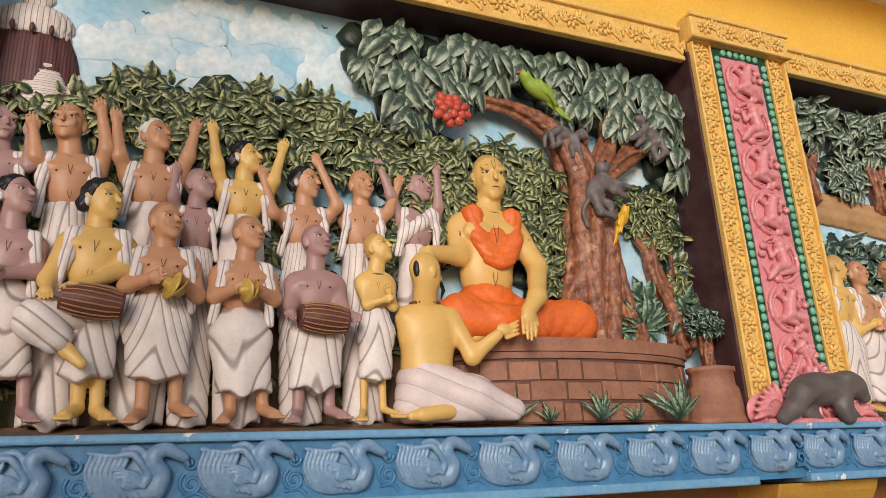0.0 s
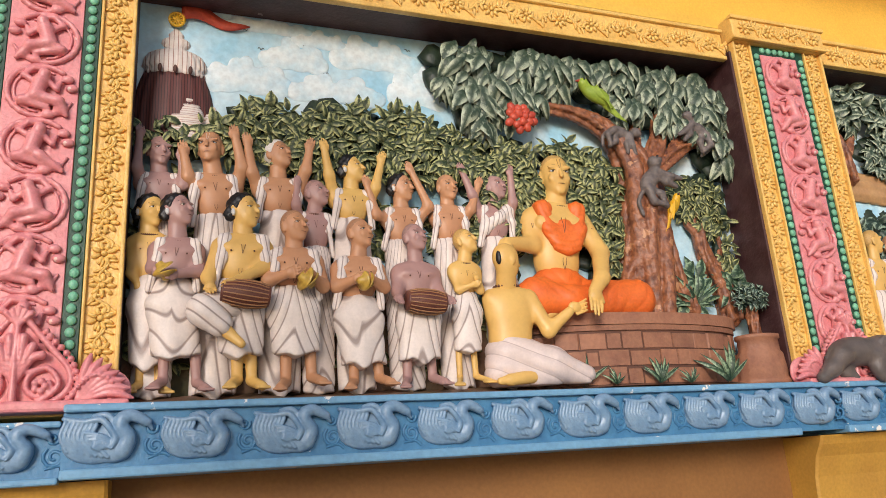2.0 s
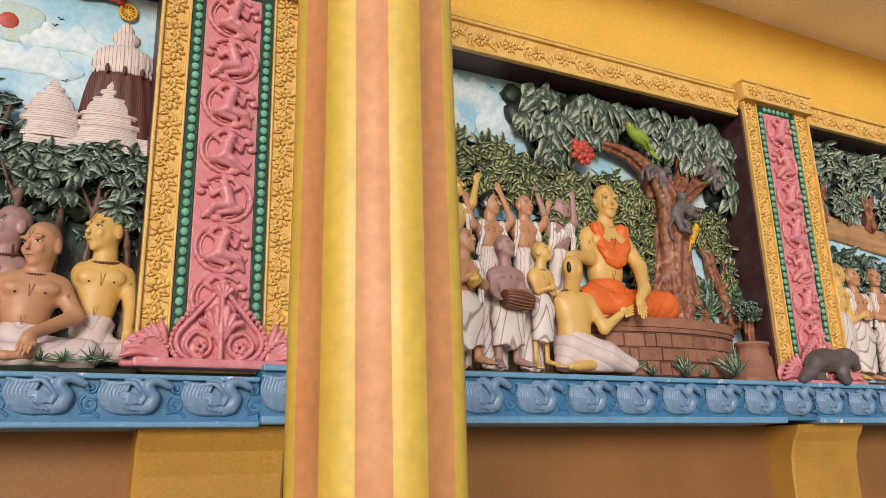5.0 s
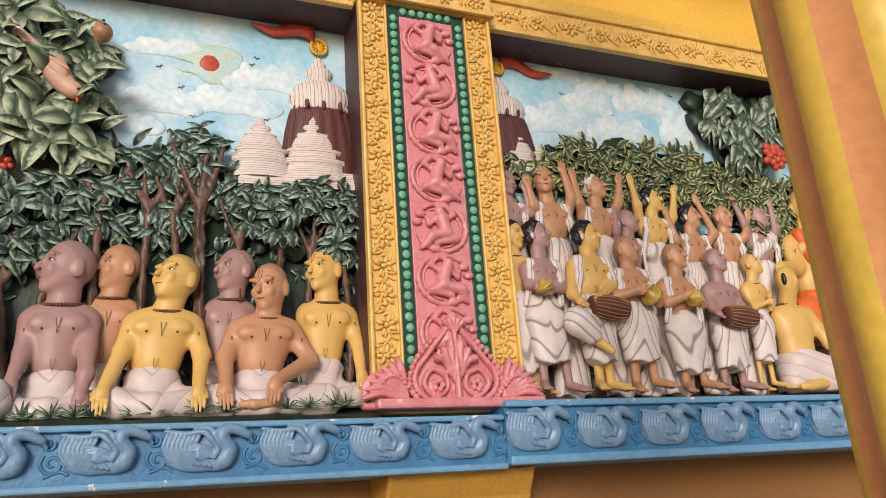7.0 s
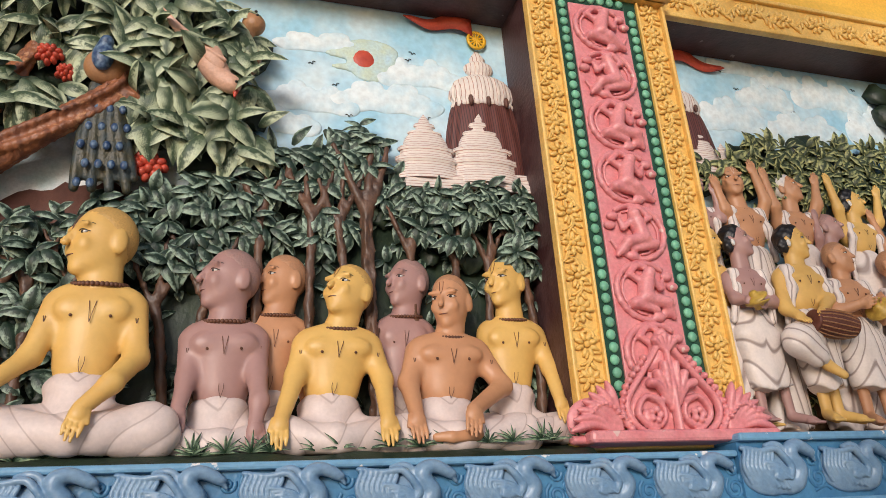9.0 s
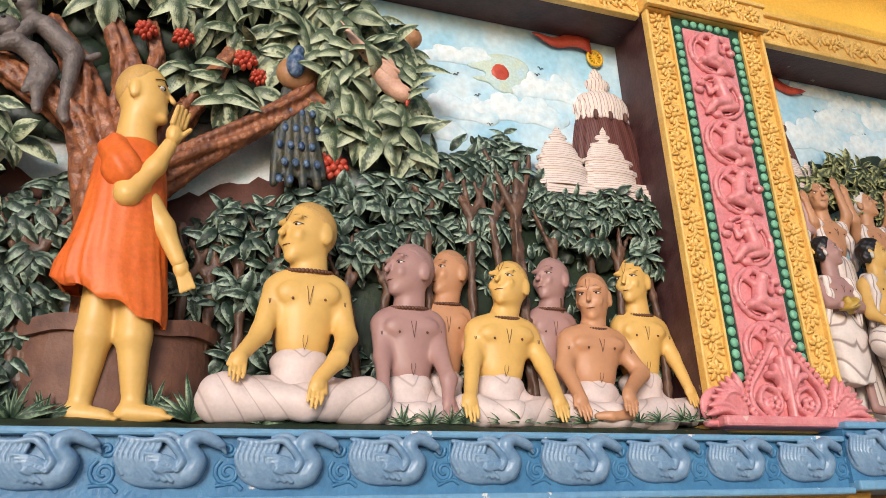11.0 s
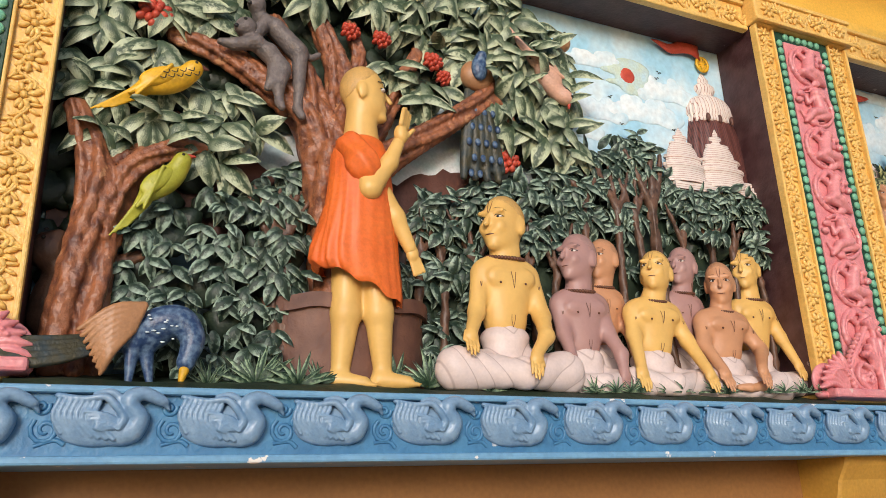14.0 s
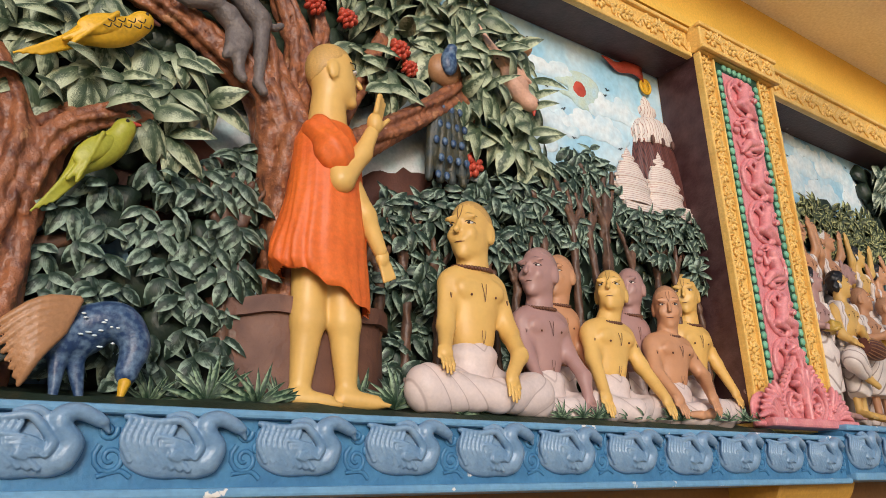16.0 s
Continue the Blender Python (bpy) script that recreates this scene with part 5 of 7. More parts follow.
def preacher():
    """The tall standing statue in an orange robe, one hand raised."""
    p = Pile()
    S = YELLOW
    hh = 0.25
    hc = np.array((-3.388, -0.02, 3.075))
    fwd, side, up = np.array((0.98, -0.2, 0.0)), np.array((0.2, 0.98, 0.0)), np.array((0, 0, 1.0))
    R = np.stack([side, fwd, up], 1)
    at = lambda s, f, u: hc + hh * (s * side + f * fwd + u * up)
    P = [ell(at(0, -0.03, 0.08), (0.3 * hh, 0.36 * hh, 0.41 * hh), 0, R), ell(at(0, 0.06, -0.2), (0.24 * hh, 0.27 * hh, 0.28 * hh), 0.03, R), cap(at(0, 0.33, 0.06), at(0, 0.42, -0.1), 0.006, 0.011, 0.012),
         ell(at(-0.3, -0.06, -0.04), (0.04 * hh, 0.085 * hh, 0.16 * hh), 0.004, R), ell(at(0, 0.32, -0.25), (0.09 * hh, 0.04 * hh, 0.04 * hh), 0.01, R), ell(at(0, 0.28, -0.39), (0.1 * hh, 0.08 * hh, 0.08 * hh), 0.02, R),
         cap(at(0, -0.06, -0.2), (-3.40, 0, 2.86), 0.055, 0.075, 0.02)]
    p.add(*clay(P, 0.0085), S)
    n0 = fwd * 0.7 - up * 0.72
    p.add(*clay([ell(at(0, -0.035, 0.085), (0.306 * hh, 0.366 * hh, 0.417 * hh), 0, R)], 0.0105, cut=lambda X, Y, Z: (X - hc[0]) * n0[0] + (Y - hc[1]) * n0[1] + (Z - hc[2]) * n0[2] + 0.02), SHAVED["y"])
    for s in (-1, 1):
        p.ball(at(0.15 * s, 0.285, 0.03), (0.08 * hh, 0.04 * hh, 0.028 * hh), WHITE, R, 10, 6)
        p.ball(at(0.15 * s, 0.312, 0.03), (0.03 * hh, 0.022 * hh, 0.026 * hh), BLACK, R, 8, 5)
        if s < 0:
            p.add(*tube(bend([at(0.05 * s, 0.325, 0.145), at(0.15 * s, 0.3, 0.18), at(0.25 * s, 0.2, 0.14)], 4), 0.0026, 0.002, 5), BLACK)
            p.add(*tube(bend([at(0.07 * s, 0.31, 0.035), at(0.15 * s, 0.31, 0.065), at(0.235 * s, 0.235, 0.035)], 4), 0.0022, 0.002, 5), BLACK)
    # arms
    P = chain([(-3.42, -0.09, 2.74), (-3.405, -0.12, 2.635), (-3.325, -0.12, 2.75), (-3.285, -0.12, 2.84)], [0.043, 0.041, 0.032, 0.025], 0.02)
    P += chain([(-3.35, -0.06, 2.66), (-3.285, -0.06, 2.55), (-3.23, -0.06, 2.43)], [0.042, 0.036, 0.026], 0.02)
    p.add(*clay(P, 0.009), S)
    p.add(*clay([ell((-3.275, -0.125, 2.875), (0.028, 0.03, 0.042), 0.01)] + [cap((-3.282 + 0.012 * k, -0.15 + 0.012 * k, 2.91), (-3.268 + 0.013 * k, -0.15 + 0.012 * k, 2.985 - 0.008 * abs(k - 1)), 0.0105, 0.008, 0.003) for k in range(4)]
            + [cap((-3.26, -0.13, 2.86), (-3.222, -0.13, 2.9), 0.011, 0.008, 0.004)], 0.0055), S)
    p.add(*clay([ell((-3.222, -0.06, 2.41), (0.026, 0.02, 0.036), 0.01)] + [cap((-3.23 + 0.011 * k, -0.06, 2.39), (-3.215 + 0.013 * k, -0.06, 2.325 + 0.006 * k), 0.009, 0.007, 0.003) for k in range(4)], 0.0055), S)
    # robe: rings from the neck to the slanting hem, with pleats that deepen downward
    rings = [(2.885, -3.455, -3.345, 0.05), (2.86, -3.50, -3.315, 0.085), (2.80, -3.525, -3.295, 0.105), (2.70, -3.535, -3.285, 0.115), (2.60, -3.55, -3.28, 0.115), (2.50, -3.575, -3.275, 0.115), (2.42, -3.60, -3.27, 0.11), (2.36, -3.61, -3.265, 0.105), (2.30, -3.60, -3.262, 0.1), (2.25, -3.59, -3.26, 0.098), (2.20, -3.58, -3.262, 0.096)]
    n = 96
    V = []
    for z, xl, xr, d in rings:
        for k in range(n):
            b = 2 * math.pi * k / n
            u = math.cos(b)
            amp = 0.010 * min(1, max(0, (2.86 - z) * 2.2)) * (1 - 0.6 * max(0, -math.sin(b)) * max(0, u + 0.5))
            q = 1 + amp / 0.13 * (math.sin(11 * b + 4 * math.sin(z * 5) + 2 * math.sin(3 * b)) * 0.6 + 0.35 * math.sin(23 * b + z * 9 + 3 * math.sin(2 * b)))
            x = (xl + xr) / 2 + (xr - xl) / 2 * u * q
            zz = z if z > 2.45 else max(z, 2.205 + 0.45 * max(0, -3.27 - x) + 0.01 * math.sin(55 * x))
            V.append((x, -0.012 + d * math.sin(b) * q, zz))
    F = [(i * n + k, (i + 1) * n + k, (i + 1) * n + (k + 1) % n, i * n + (k + 1) % n) for i in range(len(rings) - 1) for k in range(n)]
    p.add(V, F, ORANGE)
    P = chain([(-3.455, -0.06, 2.82), (-3.43, -0.11, 2.74), (-3.42, -0.115, 2.71)], [0.062, 0.06, 0.054], 0.03)
    p.add(*clay(P, 0.009, disp=lambda X, Y, Z: 0.004 * np.sin(90 * X + 60 * Z)), ORANGE)
    # legs and feet
    P = []
    for hx, kx, ax_, tx, yo in ((-3.455, -3.47, -3.49, -3.385, 0.02), (-3.36, -3.35, -3.335, -3.225, 0.0)):
        P += chain([(hx, yo, 2.4), (kx, yo - 0.015, 2.18), (ax_, yo, 1.965)], [0.062, 0.055, 0.034], 0.02)
        P += [cap((ax_ - 0.015, yo - 0.01, 1.935), (tx - 0.03, yo - 0.05, 1.922), 0.036, 0.024, 0.02)]
        P += [cap((tx - 0.035, yo - 0.062 + 0.012 * k, 1.917), (tx + 0.006 - 0.008 * k, yo - 0.075 + 0.014 * k, 1.912), 0.012, 0.009, 0.003) for k in range(5)]
    p.add(*clay(P, 0.0095), S)
    return finish_statue(p, "preacher_statue", "tall yellow painted plaster statue in an orange robe, hand raised", 2.85, -3.4, 1.9, 0.9, "")


preacher()

# listeners half seen in the third panel
statue("statue", "yellow painted plaster statue in white cloth, joined palms", 2.94, "y", (3.84, 2.77), 0.15, (3.83, 2.63), 0.11, (3.80, 2.45), [[(3.87, 2.42), (3.95, 2.43, -0.1)]], 75, 5, hem=2.02, feet=[(3.78, 1.97), (3.86, 1.97)], group="third panel statues")
statue("statue", "tan painted plaster statue in white cloth holding a book", 2.96, "t", (4.03, 2.75), 0.16, (4.04, 2.60), 0.12, (4.03, 2.43), [[(3.94, 2.48), (3.99, 2.43, -0.11)], [(4.14, 2.48), (4.06, 2.43, -0.11)]], 10, 8, hem=2.02, feet=[(3.98, 1.97), (4.08, 1.97)], group="third panel statues")
statue("statue", "tan painted plaster statue in white cloth", 2.96, "t", (4.30, 2.77), 0.16, (4.31, 2.62), 0.12, (4.31, 2.43), [[(4.2, 2.48), (4.27, 2.43, -0.11)]], -20, 5, hem=2.02, feet=[(4.26, 1.97), (4.36, 1.97)], group="third panel statues")


# ---- drums and cymbals ----
def drum(x, y, z, half, r, tilt):
    prof = [(-1, 0.72), (-0.97, 0.8), (-0.9, 0.78), (-0.5, 0.95), (0, 1.0), (0.5, 0.95), (0.9, 0.78), (0.97, 0.8), (1, 0.72)]
    n = 28
    d = thing("barrel_drum", "dark brown barrel drum with cord lacing", "drum", (x, y, z), "drums")
    v = [(half * t, r * s * math.cos(2 * math.pi * k / n), r * s * math.sin(2 * math.pi * k / n)) for t, s in prof for k in range(n)]
    f = [(i * n + k, i * n + (k + 1) % n, (i + 1) * n + (k + 1) % n, (i + 1) * n + k) for i in range(len(prof) - 1) for k in range(n)]
    f += [tuple(range(n))[::-1], tuple(range((len(prof) - 1) * n, len(prof) * n))]
    m = pose(x, y, z, 0, tilt, 0)
    body = part("drum_body", mesh_of("drum_body", v, f, mats=[DRUM]), d, at=m)
    for k in range(18):
        b = 2 * math.pi * k / 18
        pts = [(half * t, 1.02 * r * s * math.cos(b + 0.1 * t), 1.02 * r * s * math.sin(b + 0.1 * t)) for t, s in prof[2:7]]
        cord = Pile()
        cord.add(*tube(pts, 0.003, 0.003, 5), BIRD_O)
        part("cord", cord.mesh("cord"), body, "light brown lacing cord", at=m)


drum(0.02, 2.755, 2.335, 0.1, 0.058, 6)
drum(0.81, 2.755, 2.31, 0.092, 0.058, 3)


def cymbals(x, y, z, r, tilt):
    c = thing("cymbals", "pair of small brass hand cymbals", "cymbals", (x, y, z), "cymbals")
    n = 20
    for s in (-1, 1):
        prof = [(0, 0.03), (0.3, 0.028), (0.42, 0.012), (0.8, 0.006), (1.0, 0.0), (1.0, -0.004), (0.4, 0.002), (0, 0.018)]
        v = [(s * (0.012 + d), r * q * math.cos(2 * math.pi * k / n), r * q * math.sin(2 * math.pi * k / n)) for q, d in prof for k in range(n)]
        f = [(i * n + k, i * n + (k + 1) % n, (i + 1) * n + (k + 1) % n, (i + 1) * n + k) for i in range(len(prof) - 1) for k in range(n)]
        part("cymbal", mesh_of("cymbal", v, f, mats=[BRASS]), c, at=pose(x, y, z, 10, tilt + 12 * s, 25))


cymbals(-0.30, 2.785, 2.435, 0.048, 60)
cymbals(0.275, 2.745, 2.40, 0.055, 30)
cymbals(0.53, 2.745, 2.40, 0.045, 5)


# ---- leaves ----
rng = np.random.default_rng(7)


def leaf_base(width=0.42, curl=0.25, n=5):
    """One leaf along +x, folded at the midrib: verts, faces, and (along, across)."""
    v, uv = [], []
    for i in range(n + 1):
        t = i / n
        w = width * (math.sin(math.pi * min(1, t * 0.92 + 0.06)) ** 0.8) * (1 - 0.35 * t) if i < n else 0.0
        drop = -curl * t * t + 0.12 * math.sin(math.pi * t)
        v += [(t, -w, drop - 0.17 * w / width), (t, 0, drop - 0.01), (t, w, drop - 0.17 * w / width)]
        uv += [(t, -1.0 if i < n else 0), (t, 0), (t, 1.0 if i < n else 0)]
    f = []
    for i in range(n):
        for j in (0, 1):
            a = i * 3 + j
            f.append((a, a + 1, a + 4, a + 3))
    return np.array(v), np.array(f), np.array(uv)


LEAVES = [leaf_base(0.31, 0.4), leaf_base(0.27, 0.6), leaf_base(0.35, 0.3)]


def rot_to(d, n):
    """A frame whose x runs along d and whose z lies near n."""
    d = d / np.linalg.norm(d)
    y = np.cross(n, d)
    y /= np.linalg.norm(y) + 1e-9
    return np.stack([d, y, np.cross(d, y)], 1)


def rosettes(spots, size, leaves=(5, 7), down=0.5, jitter=0.3):
    """Leaf poses in bunches: each leaf splays from its spot, lying against the wall, tips down and outward."""
    out = []
    for x, y, z in spots:
        k = rng.integers(leaves[0], leaves[1] + 1)
        a0 = rng.uniform(0, 6.28)
        for i in range(k):
            a = a0 + 6.28 * i / k + rng.normal(0, 0.25)
            d = np.array((math.cos(a), -0.25 + rng.normal(0, 0.2), math.sin(a) - down))
            n = np.array((rng.normal(0, jitter), -1.0, 0.45 + rng.normal(0, jitter)))
            s = size * rng.uniform(0.75, 1.2)
            R = rot_to(d, n) * s
            out.append((R, np.array((x, y + rng.uniform(-0.015, 0.01), z)) + rng.normal(0, 0.12 * size, 3) * (1, 0.3, 1)))
    return out


def leaf_mesh(poses, mat, name, base=None):
    V, F, U, n = [], [], [], 0
    for i, (R, p) in enumerate(poses):
        v, f, uv = base or LEAVES[i % 3]
        V.append(v @ R.T + p)
        F.append(f + n)
        U.append(uv)
        n += len(v)
    return mesh_of(name, np.concatenate(V), np.concatenate(F), True, mats=[mat], uvs=np.concatenate(U))


def leaf_parts(poses, mat, parent):
    """Leaves as pieces of their own, on three shared meshes."""
    ms = []
    for v, f, uv in LEAVES:
        ms.append(mesh_of("leaf", v, f, True, mats=[mat], uvs=uv))
    for i, (R, p) in enumerate(poses):
        M = Matrix.Identity(4)
        for r in range(3):
            for c in range(3):
                M[r][c] = R[r, c]
            M[r][3] = p[r]
        part("leaf", ms[i % 3], parent, at=M)


def blobs(spots, r, mat, name, flat=0.5):
    p = Pile()
    for x, y, z in spots:
        s = r * rng.uniform(0.75, 1.25)
        p.ball((x, y, z), (s, s * flat, s * 0.9), mat, None, 10, 6)
    v = np.concatenate(p.v)
    v += 0.012 * np.sin(v[:, [2, 0, 1]] * 60) + 0.006 * np.sin(v[:, [1, 2, 0]] * 170)
    return mesh_of(name, v, p.f, True, p.i, p.m)


def scatter(shapes, step, y, front=0.05):
    """Spots over a union of ellipses (x, z, rx, rz), bulging forward in the middle of each."""
    out = []
    x0, x1 = min(s[0] - s[2] for s in shapes), max(s[0] + s[2] for s in shapes)
    z0, z1 = min(s[1] - s[3] for s in shapes), max(s[1] + s[3] for s in shapes)
    for i, z in enumerate(np.arange(z1, z0, -step * 0.86)):
        for x in np.arange(x0 + (i % 2) * step / 2, x1, step):
            xx, zz = x + rng.normal(0, step * 0.22), z + rng.normal(0, step * 0.22)
            q = min((((xx - s[0]) / s[2]) ** 2 + ((zz - s[1]) / s[3]) ** 2) for s in shapes)
            if q < 1:
                out.append((xx, y - front * math.sqrt(1 - q), zz))
    return out


def limbs(lines, grooves=0.006, h=0.009, mat=None, name="trunk"):
    """Trunk and branches: lines of (x, y, z, radius), each a rope of twisted strands."""
    P = []
    for q, ln in enumerate(lines):
        pts = bend([p[:3] for p in ln], 4)
        m = len(pts)
        rad = np.interp(np.linspace(0, 1, m), np.linspace(0, 1, len(ln)), [p[3] for p in ln])
        if rad.max() < 0.026:
            P += chain(pts, list(rad), 0.012)
            continue
        T = np.gradient(pts, axis=0)
        T /= np.linalg.norm(T, axis=1)[:, None]
        A = np.cross(T, (0.05, 1.0, 0.03))
        A /= np.linalg.norm(A, axis=1)[:, None]
        B = np.cross(T, A)
        n = 9 if rad.max() > 0.07 else 6
        P += chain(pts, list(rad * 0.66), 0.006)
        for k in range(n):
            ph = 2 * math.pi * k / n + np.linspace(0, 1.3 + 0.5 * math.sin(k * 2 + q), m) + 0.25 * np.sin(np.linspace(0, 7, m) + k * 1.9)
            S = pts + (rad * 0.78)[:, None] * (np.cos(ph)[:, None] * A + np.sin(ph)[:, None] * B)
            P += chain(S, list(rad * (0.27 + 0.07 * math.sin(k * 2.3 + q))), 0.004)
    v, f = clay(P, h, disp=lambda X, Y, Z: 0.0035 * np.sin(130 * X + 40 * Y + 3 * np.sin(9 * Z)) * np.sin(60 * Z + 70 * X))
    return mesh_of(name, v, f, mats=[mat or BARK])


def tree(label, base, lines, shapes, step, size, leafmat, y, mass_r=0.12, group="", singles=220, front=0.08, bark=None, down=0.5, leaves=(5, 7), clip=None, name="tree", behind=()):
    t = thing(name, label, "tree", base, group)
    part("trunk", limbs(lines, mat=bark), t)
    spots = scatter(shapes, step, y, front)
    if mass_r:
        part("foliage_mass", blobs([(a, 3.04, c) for a, b, c in scatter(list(shapes) + list(behind), mass_r * 0.8, y, front) if clip is None or clip(a, c)], mass_r * 0.6, MASS, "foliage_mass", 0.45), t, "dark green foliage ground, shade of the leaf gaps in its colour", kind="stuff")
    poses = rosettes(spots, size, leaves, down, 0.2)
    if clip:
        poses = [q for q in poses if clip(q[1][0], q[1][2])]
    poses.sort(key=lambda q: q[1][1])
    near, rest = poses[:singles], poses[singles:]
    leaf_parts(near, leafmat, t)
    if rest:
        part("crown", leaf_mesh(rest, leafmat, "crown"), t, "crown of painted plaster leaves", kind="stuff")
    return t


# first panel: the great tree, and a second stem beside the pilaster
inA = lambda x, z: -4.47 < x < -2.2 and z < 3.83
tree("great relief tree with reddish brown limbs and large pale-edged leaves", (-3.46, 2.98, 1.95),
     [[(-3.47, 3.03, 1.98, 0.11), (-3.46, 3.01, 2.3, 0.11), (-3.47, 2.98, 2.6, 0.115), (-3.50, 2.97, 2.85, 0.13)],
      [(-3.50, 2.97, 2.85, 0.11), (-3.58, 2.94, 2.99, 0.085), (-3.72, 2.93, 3.09, 0.06), (-3.92, 2.94, 3.21, 0.05), (-4.12, 2.96, 3.28, 0.035)],
      [(-3.54, 2.96, 2.95, 0.08), (-3.62, 2.94, 3.2, 0.055), (-3.74, 2.95, 3.42, 0.04)], [(-3.46, 2.97, 2.9, 0.09), (-3.45, 2.96, 3.2, 0.06), (-3.55, 2.97, 3.5, 0.04)],
      [(-3.45, 2.97, 2.72, 0.1), (-3.22, 2.95, 2.9, 0.065), (-2.98, 2.92, 3.06, 0.05), (-2.78, 2.92, 3.24, 0.05), (-2.8, 2.93, 3.4, 0.03)],
      [(-3.36, 2.97, 2.88, 0.07), (-3.17, 2.97, 3.24, 0.042), (-3.05, 2.97, 3.5, 0.025)], [(-3.42, 2.97, 3.05, 0.06), (-3.36, 2.97, 3.3, 0.038), (-3.40, 2.97, 3.5, 0.025)],
      [(-2.8, 2.93, 3.22, 0.045), (-2.68, 2.93, 3.16, 0.035), (-2.66, 2.95, 3.02, 0.02)], [(-3.56, 2.99, 2.1, 0.05), (-3.66, 2.98, 1.98, 0.03)], [(-3.36, 2.99, 2.1, 0.05), (-3.27, 2.98, 1.98, 0.03)]],
     [(-4.42, 3.4, 0.2, 0.45), (-4.15, 3.55, 0.35, 0.3), (-4.3, 3.08, 0.24, 0.2), (-4.0, 2.93, 0.24, 0.2), (-4.2, 2.9, 0.2, 0.12), (-3.6, 3.7, 0.5, 0.18), (-3.15, 3.7, 0.4, 0.16), (-2.75, 3.62, 0.34, 0.26), (-2.55, 3.4, 0.27, 0.32), (-2.45, 3.18, 0.17, 0.2), (-2.62, 3.3, 0.2, 0.25), (-3.15, 3.25, 0.14, 0.12)],
     0.125, 0.145, LEAF_A, 2.96, 0.15, "relief trees", 290, 0.07, down=0.95, clip=inA, behind=[(-3.6, 3.4, 0.6, 0.35), (-3.1, 3.5, 0.4, 0.25), (-4.35, 2.9, 0.12, 0.4), (-4.0, 3.2, 0.4, 0.3)])
tree("relief tree stem with forked reddish brown limbs", (-4.36, 2.99, 1.95),
     [[(-4.38, 2.95, 1.96, 0.1), (-4.35, 2.94, 2.3, 0.09), (-4.33, 2.93, 2.55, 0.075), (-4.36, 2.92, 2.72, 0.055), (-4.43, 2.92, 2.9, 0.04)],
      [(-4.31, 2.93, 2.42, 0.065), (-4.23, 2.91, 2.66, 0.05), (-4.08, 2.90, 2.77, 0.04), (-3.98, 2.91, 2.79, 0.028)], [(-4.34, 2.93, 2.62, 0.04), (-4.2, 2.92, 2.76, 0.03)]],
     [(-4.42, 2.95, 0.07, 0.1)], 0.1, 0.12, LEAF_A, 2.98, 0.12, "relief trees", 200, behind=[(-4.4, 2.4, 0.14, 0.5)])


# ---- thickets behind the listeners ----
def thicket(label, stems, shapes, step, size, mat, y, x, mass=0.1, down=0.35, leaves=(5, 7), front=0.04, bark=None, jitter=0.14):
    t = thing("shrub", label, "shrub", (x, y, 1.95), "relief thickets")
    if stems:
        part("branchwork", limbs(stems, 0.003, 0.010, bark or BARK2, "branchwork"), t, "dark brown stems", kind="stuff")
    part("foliage_mass", blobs([(a, b + 0.05, c) for a, b, c in scatter(shapes, mass, y, front)], mass * 0.6, MASS, "foliage_mass", 0.4), t, "dark green foliage ground, shade of the leaf gaps in its colour", kind="stuff")
    part("crown", leaf_mesh(rosettes(scatter(shapes, step, y - 0.02, front), size, leaves, down, jitter), mat, "crown"), t, "bunched painted plaster leaves", kind="stuff")
    return t


def stems_of(xs, top, y, thick=0.022):
    """Forked dark stems, each with two or three boughs."""
    out = []
    for x in xs:
        w, lean = rng.normal(0, 0.02), rng.normal(0, 0.03)
        fork = top - 0.3 + rng.normal(0, 0.03)
        out.append([(x - lean, y, 1.97, thick * 1.25), (x + w, y - 0.01, 2.3, thick * 1.05), (x, y - 0.01, fork, thick * 0.9)])
        for side in (-1, 1, rng.choice((-0.3, 0.3))):
            out.append([(x, y - 0.01, fork - 0.02, thick * 0.75), (x + side * 0.05, y - 0.02, fork + 0.09, thick * 0.6), (x + side * rng.uniform(0.08, 0.13), y - 0.015, top - 0.06, thick * 0.38)])
    return out


FRONT = 2.985
thicket("dark green leafy relief trees behind the seated statues", stems_of((-2.27, -2.08, -1.98), 3.06, FRONT, 0.018), [(-2.13, 3.04, 0.16, 0.1), (-2.1, 2.94, 0.2, 0.09), (-2.28, 2.9, 0.16, 0.1), (-2.02, 2.76, 0.12, 0.09), (-2.3, 2.72, 0.1, 0.08)], 0.085, 0.088, LEAF_C, 3.03, -2.1, 0.085, 0.55)
thicket("dark green tall leafy relief tree behind the statues", stems_of((-1.87,), 3.16, FRONT, 0.028), [(-1.87, 3.13, 0.14, 0.09), (-1.86, 3.01, 0.17, 0.1), (-1.74, 2.9, 0.12, 0.1), (-1.96, 2.8, 0.1, 0.08)], 0.085, 0.088, LEAF_C, 3.03, -1.87, 0.085, 0.55)
thicket("dark green leafy relief trees below the temple", stems_of((-1.7, -1.52, -1.38, -1.24), 2.92, FRONT, 0.016), [(-1.64, 2.84, 0.15, 0.1), (-1.42, 2.85, 0.2, 0.1), (-1.2, 2.83, 0.16, 0.11), (-1.5, 2.68, 0.12, 0.07), (-1.25, 2.64, 0.1, 0.08)], 0.08, 0.08, LEAF_C, 2.985, -1.4, 0.085, 0.6)
